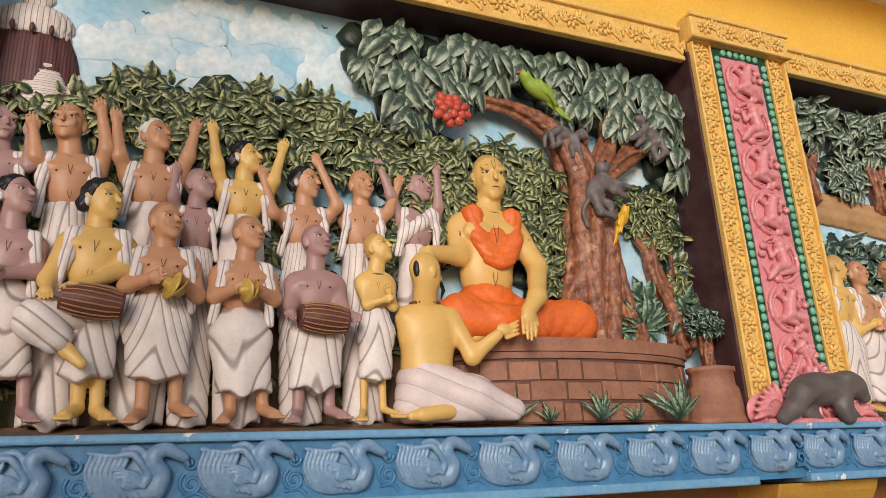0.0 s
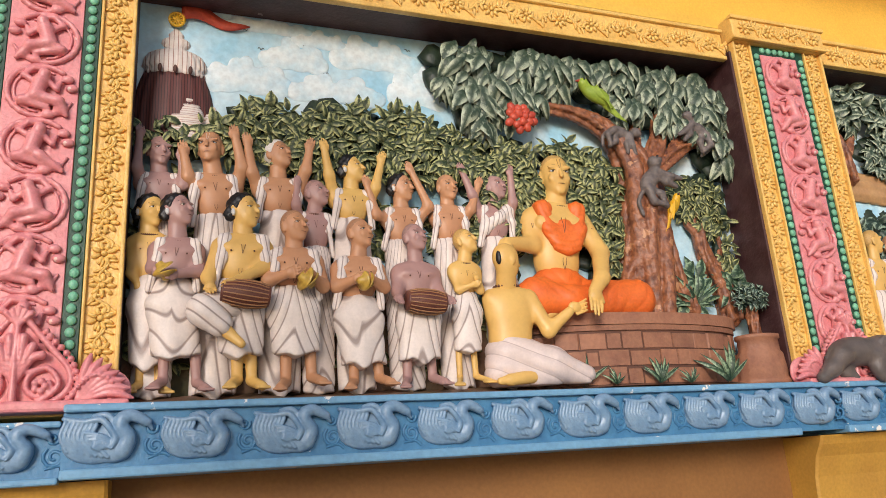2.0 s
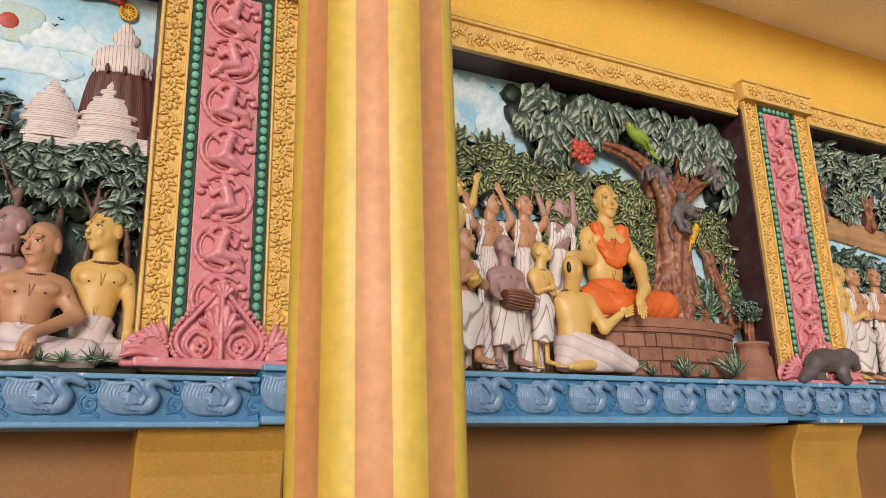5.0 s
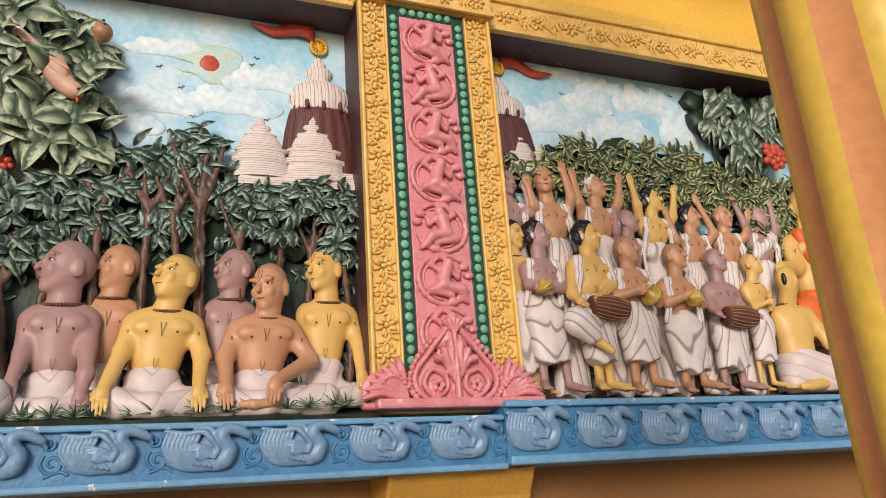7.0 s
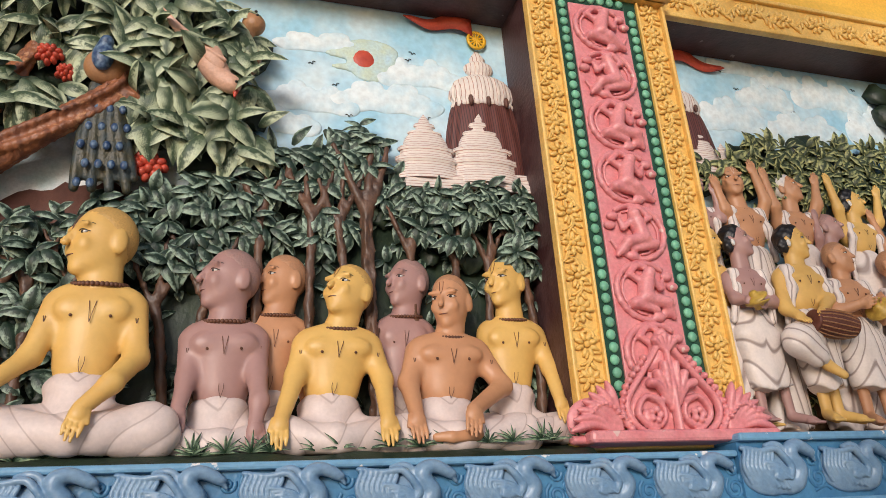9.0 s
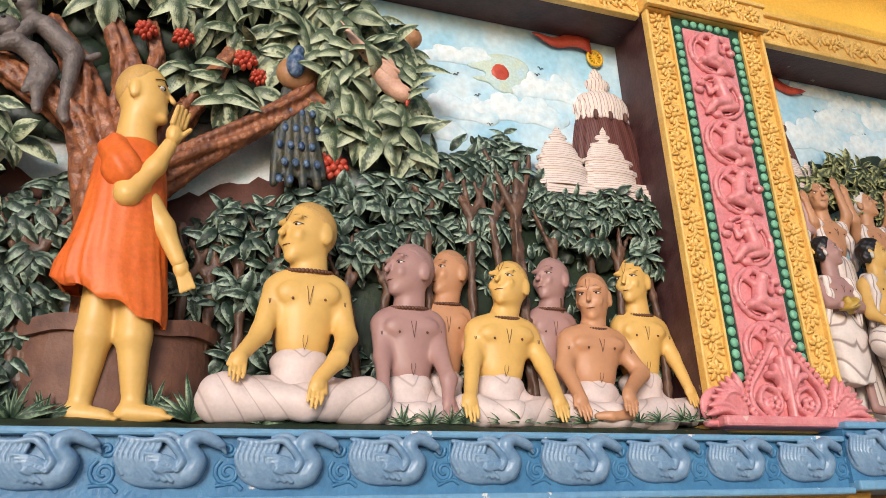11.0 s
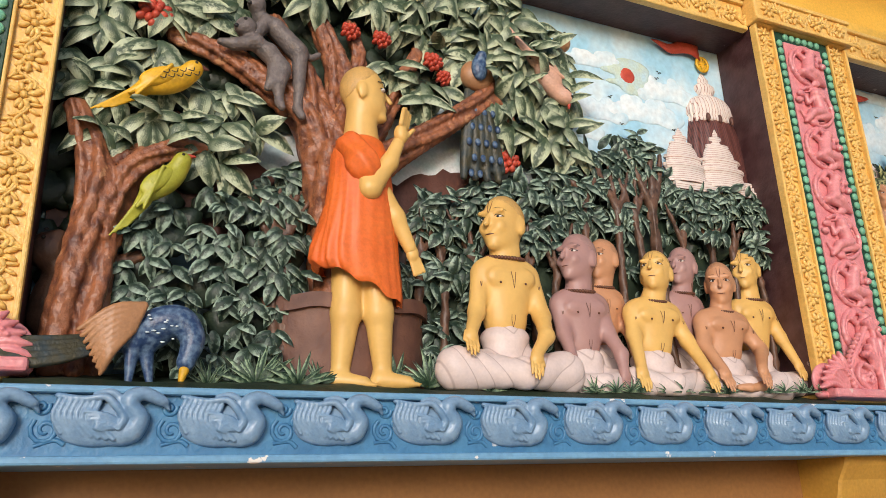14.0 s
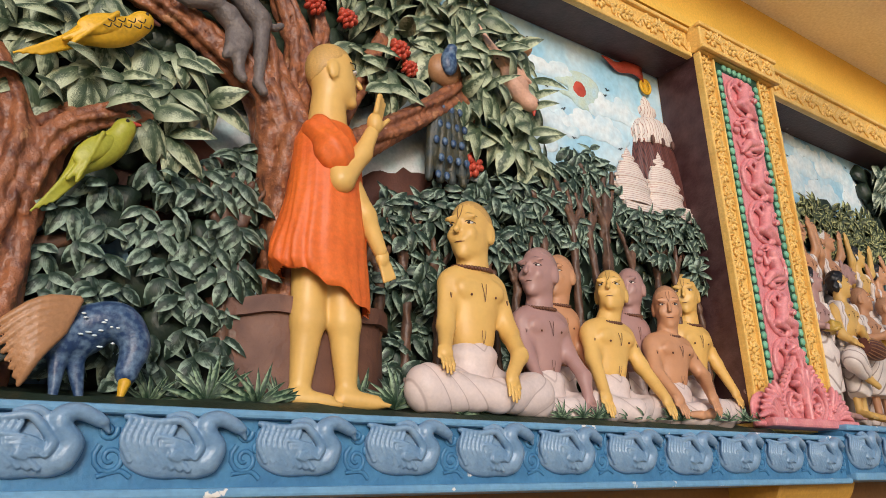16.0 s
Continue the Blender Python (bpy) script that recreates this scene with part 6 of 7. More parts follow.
thicket("dark green drooping relief shrubs behind the seated statues", stems_of((-3.02, -2.86, -2.62, -2.45), 2.74, FRONT, 0.016), [(-3.0, 2.64, 0.15, 0.1), (-2.78, 2.71, 0.18, 0.11), (-2.52, 2.78, 0.2, 0.11), (-2.36, 2.83, 0.14, 0.1), (-2.55, 2.6, 0.12, 0.09), (-2.95, 2.4, 0.1, 0.1)], 0.085, 0.088, LEAF_C, 3.0, -2.7, 0.085, 0.6)
thicket("dense dark green relief undergrowth at the foot of the wall", [], [(-2.9, 2.25, 0.24, 0.4), (-2.2, 2.36, 0.5, 0.42), (-1.5, 2.36, 0.4, 0.44), (-2.0, 2.62, 0.85, 0.22), (-1.15, 2.2, 0.12, 0.4)], 0.135, 0.068, LEAF_C, 3.06, -2.1, 0.12, 0.3, (4, 6), 0.01)
thicket("rounded dark green relief shrubs with pale leaf edges", stems_of((-3.73, -3.68), 2.74, 2.96, 0.018), [(-4.08, 2.42, 0.2, 0.2), (-3.85, 2.52, 0.2, 0.2), (-3.95, 2.2, 0.24, 0.22), (-3.72, 2.45, 0.13, 0.28), (-3.85, 2.05, 0.25, 0.12), (-4.14, 2.15, 0.1, 0.16)], 0.088, 0.09, LEAF_C, 3.0, -3.95, 0.12, 1.1, (3, 4), 0.08, jitter=0.1)
thicket("dark green relief leaves beside the robe", stems_of((-3.12, -3.2), 2.72, 3.0, 0.018), [(-3.12, 2.62, 0.13, 0.12), (-3.65, 2.65, 0.14, 0.16), (-3.05, 2.1, 0.1, 0.16), (-3.14, 2.3, 0.12, 0.2)], 0.11, 0.09, LEAF_C, 3.04, -3.15, 0.1, 0.5)

# ---- second panel: tree behind the teacher, bush line behind the crowd ----
inB = lambda x, z: 0.98 < x < 2.87 and z < 3.84
tree("broad relief tree with twisted reddish trunk and overlapping grey-green leaves", (2.2, 3.02, 2.3),
     [[(1.98, 3.0, 2.32, 0.05), (2.1, 3.0, 2.6, 0.07), (2.16, 3.0, 2.95, 0.09)], [(2.2, 2.99, 2.3, 0.11), (2.2, 2.99, 2.6, 0.125), (2.21, 2.99, 2.95, 0.14), (2.2, 2.99, 3.15, 0.12), (2.06, 2.98, 3.36, 0.065), (1.86, 2.98, 3.46, 0.045), (1.62, 2.99, 3.49, 0.03)],
      [(2.47, 3.0, 2.32, 0.04), (2.34, 3.0, 2.58, 0.07), (2.27, 3.0, 2.95, 0.085)], [(2.24, 2.98, 3.1, 0.08), (2.36, 2.98, 3.3, 0.055), (2.42, 2.98, 3.52, 0.035)], [(2.27, 2.98, 3.1, 0.07), (2.46, 2.97, 3.26, 0.05), (2.6, 2.97, 3.34, 0.035), (2.74, 2.98, 3.37, 0.025)],
      [(2.2, 2.98, 3.25, 0.05), (2.26, 2.98, 3.5, 0.03)], [(2.46, 2.97, 3.28, 0.035), (2.55, 2.98, 3.44, 0.025)]],
     [(1.25, 3.66, 0.25, 0.17), (1.6, 3.72, 0.35, 0.12), (2.0, 3.73, 0.35, 0.13), (2.4, 3.7, 0.35, 0.15), (2.72, 3.6, 0.2, 0.24), (2.78, 3.4, 0.11, 0.2), (1.22, 3.48, 0.13, 0.14), (1.45, 3.52, 0.22, 0.1), (2.3, 3.55, 0.3, 0.08)],
     0.098, 0.135, LEAF_B, 2.98, 0.13, "relief trees", 290, 0.07, down=1.5, clip=inB)
small = tree("small leaning relief tree with leafy crown", (2.68, 3.03, 2.3), [[(2.74, 3.03, 2.3, 0.075), (2.7, 3.03, 2.5, 0.055), (2.62, 3.03, 2.68, 0.045), (2.6, 3.03, 2.85, 0.035), (2.56, 3.03, 2.98, 0.022)], [(2.67, 3.02, 2.58, 0.03), (2.73, 3.03, 2.7, 0.022), (2.75, 3.03, 2.82, 0.014)], [(2.61, 3.02, 2.75, 0.024), (2.53, 3.03, 2.86, 0.016)]],
             [(2.6, 3.02, 0.2, 0.13), (2.68, 2.9, 0.14, 0.12), (2.76, 2.68, 0.08, 0.1)], 0.06, 0.062, LEAF_D, 3.03, 0.09, "relief trees", 100, 0.03)
thicket("long olive-green relief hedge behind the singing statues", [], [(-0.32, 3.13, 0.16, 0.06), (-0.1, 3.17, 0.2, 0.07), (0.08, 3.22, 0.12, 0.08), (0.2, 3.26, 0.24, 0.1), (0.5, 3.27, 0.24, 0.11), (0.8, 3.25, 0.24, 0.13), (1.05, 3.18, 0.2, 0.12), (0.6, 3.12, 0.7, 0.12), (1.2, 3.08, 0.3, 0.1)], 0.068, 0.074, LEAF_D, 3.03, 0.4, 0.11, 0.35)
thicket("olive-green relief bushes beside the great trunk", [], [(1.42, 3.16, 0.2, 0.1), (1.5, 2.95, 0.25, 0.2), (1.9, 3.1, 0.2, 0.16), (1.95, 2.8, 0.16, 0.3), (1.35, 2.85, 0.2, 0.2), (1.75, 3.2, 0.12, 0.1)], 0.068, 0.074, LEAF_D, 3.03, 1.6, 0.11, 0.35)
thicket("dark green relief leaves low on the panel behind the statues", [], [(0.2, 2.6, 0.75, 0.42), (1.15, 2.5, 0.3, 0.4), (0.3, 2.15, 0.8, 0.15)], 0.12, 0.075, LEAF_D, 3.06, 0.3, 0.14, front=0.0)
thicket("small relief shrubs at the foot of the small tree", [], [(2.45, 2.45, 0.13, 0.12), (2.78, 2.45, 0.08, 0.12)], 0.07, 0.1, CGRASS, 3.05, 2.45, 0.1, -0.6)

# ---- third panel ----
inC = lambda x, z: 3.64 < x < 5.6 and z < 3.9
for tx, lab in ((3.9, "relief tree with reddish forked trunk at the panel's edge"), (4.5, "spreading relief tree with reddish trunk beside a sandy path"), (5.2, "relief tree with reddish trunk beside a sandy path")):
    tree(lab, (tx, 3.03, 3.2), [[(tx, 3.03, 3.22, 0.06), (tx - 0.03, 3.02, 3.4, 0.05), (tx - 0.1, 3.02, 3.62, 0.03)], [(tx, 3.02, 3.4, 0.045), (tx + 0.12, 3.02, 3.62, 0.025)]],
         [(tx - 0.08, 3.72, 0.26, 0.16), (tx + 0.15, 3.75, 0.2, 0.13)], 0.08, 0.095, LEAF_B, 2.99, 0.13, "relief trees", 60, 0.04, down=0.8, clip=inC)
thicket("grey-green relief shrubs behind the sandy path", [], [(4.2, 3.4, 0.16, 0.15), (4.85, 3.4, 0.2, 0.15)], 0.07, 0.085, LEAF_B, 3.04, 4.2, 0.1)
thicket("dark green relief leaves below the sandy path", [], [(4.1, 2.8, 0.45, 0.2), (4.9, 2.75, 0.5, 0.25), (4.3, 2.4, 0.7, 0.3)], 0.09, 0.1, LEAF_C, 3.05, 4.3, 0.12, 0.7)
pth = []
for k in range(30):
    t = k / 29
    x = 3.64 + 2.2 * t
    pth.append(ell((x, 3.06, 3.2 - 0.13 * t + 0.015 * math.sin(9 * t)), (0.08, 0.035, 0.11), 0.03))
solo("sandy_path", mesh_of("sandy_path", *clay(pth, 0.013, disp=lambda X, Y, Z: 0.004 * np.sin(90 * Z + 6 * X)), mats=[SAND]), "raised sandy path in relief across the panel", "path")


# ---- ferns and grass tufts ----
BLADE = leaf_base(0.09, 0.5, 5)


def tuft(x, y, z, r, n, mat, label, spread=1.2):
    poses = []
    for k in range(n):
        a = -spread + 2 * spread * (k + 0.5) / n + rng.normal(0, 0.08)
        d = np.array((math.sin(a), -0.45 + rng.normal(0, 0.2), math.cos(a)))
        poses.append((rot_to(d, np.array((0, -1.0, 0.6))) * r * rng.uniform(0.7, 1.15), np.array((0.0, 0, 0))))
    solo("grass_tuft", leaf_mesh(poses, mat, "grass_tuft", BLADE), label, "plant", "tufts at the foot of the relief", at=pose(x, y, z))


for x, y, z, r, n in ((-3.80, 2.82, 1.9, 0.14, 17), (-3.66, 2.80, 1.9, 0.12, 13), (-3.28, 2.88, 1.92, 0.13, 13), (-3.16, 2.84, 1.91, 0.13, 15), (-3.95, 2.84, 1.9, 0.1, 11), (-3.58, 2.84, 1.91, 0.1, 11), (-3.05, 2.86, 1.92, 0.1, 11)):
    tuft(x, y, z, r, n, CGRASS, "fan of dark green painted plaster fronds")
for x, y, z, r, n in ((1.62, 2.82, 1.93, 0.12, 7), (2.02, 2.78, 1.925, 0.12, 11), (2.42, 2.76, 1.92, 0.17, 11), (1.78, 2.8, 1.925, 0.08, 7), (2.2, 2.78, 1.92, 0.08, 7)):
    tuft(x, y, z, r, n, CGRASS, "tuft of green painted grass blades", 0.8)
for k in range(26):
    tuft(-2.95 + 1.8 * k / 25 + rng.normal(0, 0.02), 2.75 + rng.uniform(0, 0.03), 1.883, 0.06, 9, CGRASS, "low dark green painted grass along the ledge", 1.4)
tuft(2.47, 3.0, 2.36, 0.2, 15, CGRASS, "large spreading green relief fern", 1.5)
tuft(-1.12, 3.03, 2.0, 0.3, 9, CGRASS, "upright grey-green relief fern beside the pilaster", 0.5)
tuft(-1.12, 3.03, 2.2, 0.3, 9, CGRASS, "upright grey-green relief fern beside the pilaster", 0.5)


# ---- temples in relief ----
def lathe(prof, ribs, depth, flat, mat, name, n=48):
    v = []
    for r, z in prof:
        for k in range(n):
            a = 2 * math.pi * k / n
            q = r * (1 + depth * math.cos(ribs * a))
            v.append((q * math.cos(a), flat * q * math.sin(a), z))
    m = len(prof)
    f = [(i * n + k, i * n + (k + 1) % n, (i + 1) * n + (k + 1) % n, (i + 1) * n + k) for i in range(m - 1) for k in range(n)]
    return mesh_of(name, v, f, mats=[mat])


def spire(x, z, s, y, parent, ribs=16):
    """A small white stepped shrine: plinth courses, a ribbed bell roof, and a knobbed finial."""
    prof = [(0.185, -0.06), (0.185, 0.0), (0.17, 0.004), (0.17, 0.05), (0.185, 0.055), (0.185, 0.085), (0.155, 0.09), (0.155, 0.125), (0.17, 0.13), (0.165, 0.15), (0.135, 0.156)]
    prof += [(0.13, 0.19), (0.112, 0.225), (0.095, 0.24), (0.105, 0.246), (0.1, 0.258), (0.06, 0.264), (0.05, 0.285), (0.066, 0.295), (0.06, 0.315), (0.034, 0.325), (0.03, 0.345), (0.012, 0.37), (0.0, 0.385)]
    part("shrine", lathe([(r * s, q * s) for r, q in prof], ribs, 0.022, 0.45, TEMPLE_W, "shrine", 64), parent, "small white stepped shrine", at=pose(x, y, z) @ Matrix.Diagonal((1.0, 0.7, 1.0, 1)))


def temple(x, z, s, label, left, right, flag_dir, wide=1.0, base=False):
    y = 3.07
    t = thing("relief_temple", label, "temple", (x, y, z), "relief temples")
    body = [(0.275, -0.08), (0.27, 0.05), (0.258, 0.16), (0.238, 0.26), (0.212, 0.35), (0.19, 0.40), (0.0, 0.41)]
    part("tower", lathe([(r * s, q * s) for r, q in body], 18, 0.035, 0.42, TEMPLE_B, "tower", 72), t, "ribbed brown tower", at=pose(x, y, z) @ Matrix.Diagonal((0.76 * wide, 0.9, 1, 1)))
    dome = [(0.15, 0.37), (0.185, 0.375), (0.19, 0.39), (0.18, 0.41), (0.2, 0.43), (0.19, 0.48), (0.165, 0.52), (0.12, 0.545), (0.075, 0.555), (0.06, 0.57), (0.075, 0.58), (0.09, 0.60), (0.085, 0.625), (0.06, 0.64), (0.045, 0.65), (0.05, 0.665), (0.03, 0.69), (0.012, 0.71), (0.0, 0.715)]
    crown = part("dome", lathe([(r * s, q * s) for r, q in dome], 26, 0.03, 0.45, TEMPLE_D, "dome", 104), t, "ribbed white crown stone", at=pose(x, y, z) @ Matrix.Diagonal((0.8 * wide, 0.95, 1, 1)))
    lions = Pile()
    for k in (-1, 0, 1):
        lions.ball((x + 0.085 * k * s, y - 0.078, z + 0.385 * s), (0.013 * s, 0.012, 0.028 * s), HILL, None, 8, 5)
    part("bracket", lions.mesh("bracket"), crown, "small brown brackets under the crown", kind="stuff")
    wheel = Pile()
    zc = z + 0.765 * s
    ring = [(x + 0.042 * s * math.cos(b), y - 0.02, zc + 0.045 * s * math.sin(b)) for b in np.linspace(0, 2 * math.pi, 25)]
    wheel.add(*tube(ring, 0.008, 0.008, 6), BIRD_Y)
    for k in range(6):
        b = math.pi * k / 6
        wheel.add(*tube([(x - 0.042 * s * math.cos(b), y - 0.02, zc - 0.045 * s * math.sin(b)), (x + 0.042 * s * math.cos(b), y - 0.02, zc + 0.045 * s * math.sin(b))], 0.005, 0.005, 5), BIRD_Y)
    part("wheel", wheel.mesh("wheel"), crown, "yellow spoked wheel finial")
    v, f = [], []
    for k in range(13):
        u = k / 12
        wv = 0.018 * math.sin(u * 7)
        for q in (-1, 1):
            v.append((x + flag_dir * (0.02 + 0.33 * u), y - 0.02 - 0.006 * math.sin(u * 9), zc + 0.075 * s + wv - 0.06 * u * (flag_dir > 0) + q * 0.055 * (1 - u) ** 0.7))
    for k in range(12):
        f.append((2 * k, 2 * k + 2, 2 * k + 3, 2 * k + 1))
    me = mesh_of("flag", v, f, mats=[RED])
    fl = part("flag", me, crown, "red pennant")
    so = fl.modifiers.new("thick", "SOLIDIFY")
    so.thickness = 0.008
    for dx, dz, q in left + right:
        spire(x + dx, z + dz, q, y - (0.075 if base else 0.06), t)
    if base:
        for k, (w, hgt) in enumerate(((0.27, 0.034), (0.262, 0.03), (0.255, 0.026))):
            zb = z - 0.09 + 0.034 * k
            part("wall_course", box(x - 0.15 - w, x - 0.13 + w, y - 0.115 + 0.01 * k, y, zb, zb + hgt, name="wall_course", mat=TEMPLE_W), t, "white stepped temple wall")
    return t


temple(-1.285, 3.02, 0.98, "white and brown relief temple with a red pennant", [(-0.31, 0.0, 0.72)], [(-0.055, 0.0, 0.8)], -1, base=True)
temple(-0.285, 3.17, 0.80, "brown and white relief temple with a wheel finial", [], [(0.06, -0.01, 0.55), (0.18, 0.0, 0.36)], 1, 1.15)


# ---- clouds, sun, hill, painted birds ----
def cloud(x, z, w, hgt, seed):
    """A broad flat cloud with a scalloped upper rim, hardly raised from the sky."""
    r = np.random.default_rng(seed)
    w, hgt = w * 1.25, hgt * 1.25
    P = []
    for k in range(9):
        u = k / 8 * 2 - 1
        top = hgt * (0.9 * math.sqrt(max(0.04, 1 - u * u)) * (0.75 + 0.3 * math.sin(k * 1.9 + seed)))
        P.append(ell((u * w, 0.0, top), (w * r.uniform(0.17, 0.26), 0.010, hgt * r.uniform(0.3, 0.42)), 0.003))
        P.append(ell((u * w * 0.85, 0.002, top * 0.3), (w * 0.3, 0.008, hgt * 0.5), 0.01))
    v, f = clay(P, 0.0068, cut=lambda X, Y, Z: Y - 0.006 + 0 * X + 0 * Z)
    solo("relief_cloud", mesh_of("relief_cloud", v, f, mats=[CLOUD]), "low white and blue painted relief cloud", "cloud", "relief clouds", at=pose(x, Y_BACK + 0.001, z))


for i, (x, z, w, hg) in enumerate(((-2.07, 3.34, 0.15, 0.08), (-1.73, 3.37, 0.17, 0.09), (-1.56, 3.52, 0.15, 0.08), (-1.98, 3.64, 0.16, 0.06), (-2.2, 3.22, 0.12, 0.07),
                                   (0.05, 3.47, 0.15, 0.11), (0.29, 3.62, 0.12, 0.1), (0.5, 3.46, 0.18, 0.09), (0.72, 3.68, 0.17, 0.11), (0.95, 3.5, 0.12, 0.13), (0.16, 3.8, 0.16, 0.05), (0.42, 3.75, 0.1, 0.06),
                                   (4.25, 3.6, 0.16, 0.08))):
    cloud(x, z, w, hg, 40 + i)
p = Pile()
p.ball((0, 0, 0), (0.058, 0.014, 0.056), RED, None, 12, 8)
solo("relief_sun", p.mesh("relief_sun"), "round red painted relief sun", "sun disc", at=pose(-1.825, Y_BACK - 0.004, 3.6))
halo = paint("sun_glow_paint", (0.56, 0.67, 0.55), 0.5, (0.5, 0.7, 0.78), 0.5, 14)
P = [ell((0.05 * math.cos(k * 0.9), 0, 0.05 * math.sin(k * 1.7)), (0.1 + 0.04 * math.sin(k * 2.1), 0.007, 0.05 + 0.03 * math.cos(k)), 0.01) for k in range(7)]
solo("sun_glow", mesh_of("sun_glow", *clay(P, 0.008), mats=[halo]), "yellow-green brushed paint round the relief sun", "painted glow", at=pose(-1.825, Y_BACK - 0.001, 3.6))
for i, (x, z) in enumerate([(-2.05, 3.55), (-1.95, 3.45), (-1.62, 3.62), (-1.6, 3.66), (-1.45, 3.55), (-1.9, 3.3), (-2.12, 3.42), (-1.55, 3.32), (0.35, 3.73), (0.12, 3.68), (0.18, 3.66), (0.45, 3.58), (0.6, 3.73), (0.83, 3.58), (0.9, 3.78), (0.25, 3.5), (0.7, 3.5), (0.05, 3.78)]):
    q = Pile()
    q.add(*tube(bend([(-0.016, 0, 0.008), (-0.007, 0, 0.011), (0, 0, 0), (0.007, 0, 0.011), (0.016, 0, 0.006)], 3), 0.0022, 0.0018, 5), BLACK)
    solo("painted_bird", q.mesh("painted_bird"), "tiny black brushstroke bird on the painted sky", "painted bird", "birds in the sky", at=pose(x, Y_BACK - 0.004, z, 0, rng.uniform(-30, 30), 0))


def ridge(label, x0, x1, tops, z0, mat, y):
    n = 60
    v, f = [], []
    xs = np.linspace(x0, x1, n)
    zt = np.interp(xs, np.linspace(x0, x1, len(tops)), tops)
    for x, t in zip(xs, zt):
        t += 0.012 * math.sin(x * 45) + 0.008 * math.sin(x * 97)
        v += [(x, y, z0), (x, y - 0.012, z0 + 0.5 * (t - z0)), (x, y - 0.008, t - 0.01), (x, Y_BACK + 0.002, t)]
    f = [(i * 4 + j, i * 4 + 4 + j, i * 4 + 5 + j, i * 4 + 1 + j) for i in range(n - 1) for j in range(3)]
    solo("relief_hill", mesh_of("relief_hill", v, f, mats=[mat]), label, "hill", "relief hills")


ridge("brown painted earth slope behind the singing statues", -0.46, 1.5, [2.4, 2.36, 2.42, 2.38, 2.35, 2.4], 1.9, EARTH, 3.05)
# added dark sheet, no hill: stands for the shade between the thicket's stems
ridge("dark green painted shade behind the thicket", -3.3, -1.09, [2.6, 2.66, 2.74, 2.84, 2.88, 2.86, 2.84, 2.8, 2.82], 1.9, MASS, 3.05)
ridge("white and teal snowy relief slope", -3.9, -2.3, [3.15, 2.92, 3.0, 3.1, 3.2, 3.12, 2.95], 2.5, SNOW, 3.062)
ridge("dark brown relief hill behind the trees", -4.4, -2.3, [2.94, 2.99, 2.9, 2.77, 2.7, 2.72, 2.83, 2.88, 2.82, 2.78], 2.4, HILL, 3.052)


# ---- birds, monkeys and other relief animals ----
def creature(name, label, category, groups, at, extra=(), group="relief animals"):
    """groups: (prims, size of grain, material); extra: balls (c, r, material)."""
    p = Pile()
    for prims, h, mat in groups:
        p.add(*clay(prims, h), mat)
    for c, r, mat in extra:
        p.ball(c, r, mat, None, 8, 5)
    return solo(name, p.mesh(name), label, category, group, at=at)


def bird(label, x, y, z, s, ang, mat, wing, flip=1, beak=RED):
    f = flip
    body = [ell((0, 0, 0), (0.1, 0.04, 0.05), 0.02), ell((f * 0.1, -0.01, 0.02), (0.036, 0.032, 0.034), 0.03), cap((f * -0.08, 0, 0), (f * -0.2, 0.01, -0.03), 0.03, 0.008, 0.02)]
    wg = [ell((f * -0.03, -0.03, 0.012), (0.075, 0.018, 0.035), 0.01), cap((f * -0.06, -0.03, 0.0), (f * -0.15, -0.02, -0.02), 0.018, 0.008, 0.01)]
    for k in range(6):
        wg.append(cap((f * (0.02 - 0.012 * k), -0.046, 0.035 - 0.006 * k), (f * (-0.1 - 0.008 * k), -0.03, -0.002 - 0.008 * k), 0.0075, 0.0055, 0.001))
        body.append(cap((f * -0.1, -0.01 + 0.004 * k, 0.002 - 0.006 * k), (f * (-0.29 + 0.022 * abs(k - 2)), 0.0, -0.032 - 0.004 * k), 0.0095, 0.004, 0.002))
    bk = [cap((f * 0.13, -0.012, 0.02), (f * 0.15, -0.012, 0.004), 0.011, 0.005)]
    sc = lambda P: [("cap", p[1] * s, p[2] * s, p[3] * s, p[4] * s, p[5] * s) if p[0] == "cap" else ("ell", p[1] * s, p[2] * s, p[3], None, p[5] * s) for p in P]
    return creature("relief_bird", label, "bird figure", [(sc(body), 0.0045, mat), (sc(wg), 0.004, wing), (sc(bk), 0.003, beak)], pose(x, y, z, 0, ang, 0), [((f * 0.112 * s, -0.038 * s, 0.03 * s), (0.006, 0.005, 0.006), BLACK)])


bird("bright yellow painted relief bird with dark feather lines", -4.13, 2.83, 3.0, 0.98, -24, BIRD_Y, BIRD_Y, 1, DRUM)
bird("lime-green painted relief parrot on a branch", -4.12, 2.85, 2.62, 0.92, -45, BIRD_L, BIRD_L)
bird("pale pink painted relief bird among the leaves", -2.46, 2.87, 3.34, 1.05, 60, BIRD_P, BIRD_P, 1, RED)
bird("bright green painted relief parrot under the leaves", 1.93, 2.89, 3.55, 0.85, 30, BIRD_G, BIRD_G, -1, RED)
bird("small yellow painted relief bird on the trunk", 2.36, 2.9, 2.91, 0.6, -55, BIRD_Y, BIRD_Y, 1, RED)
for k in range(9):
    q = Pile()
    q.add(*tube(bend([(-0.012, 0, 0.006), (0, -0.002, -0.006), (0.012, 0, 0.006)], 4), 0.0018, 0.0018, 5), BLACK)
    part("feather_line", q.mesh("feather_line"), bpy.data.objects["relief_bird"], "dark painted feather line", at=pose(-4.15 + 0.028 * (k % 5) + 0.01 * (k // 5), 2.778, 2.985 + 0.022 * (k // 5) + 0.008 * (k % 5), 0, -30, 0))
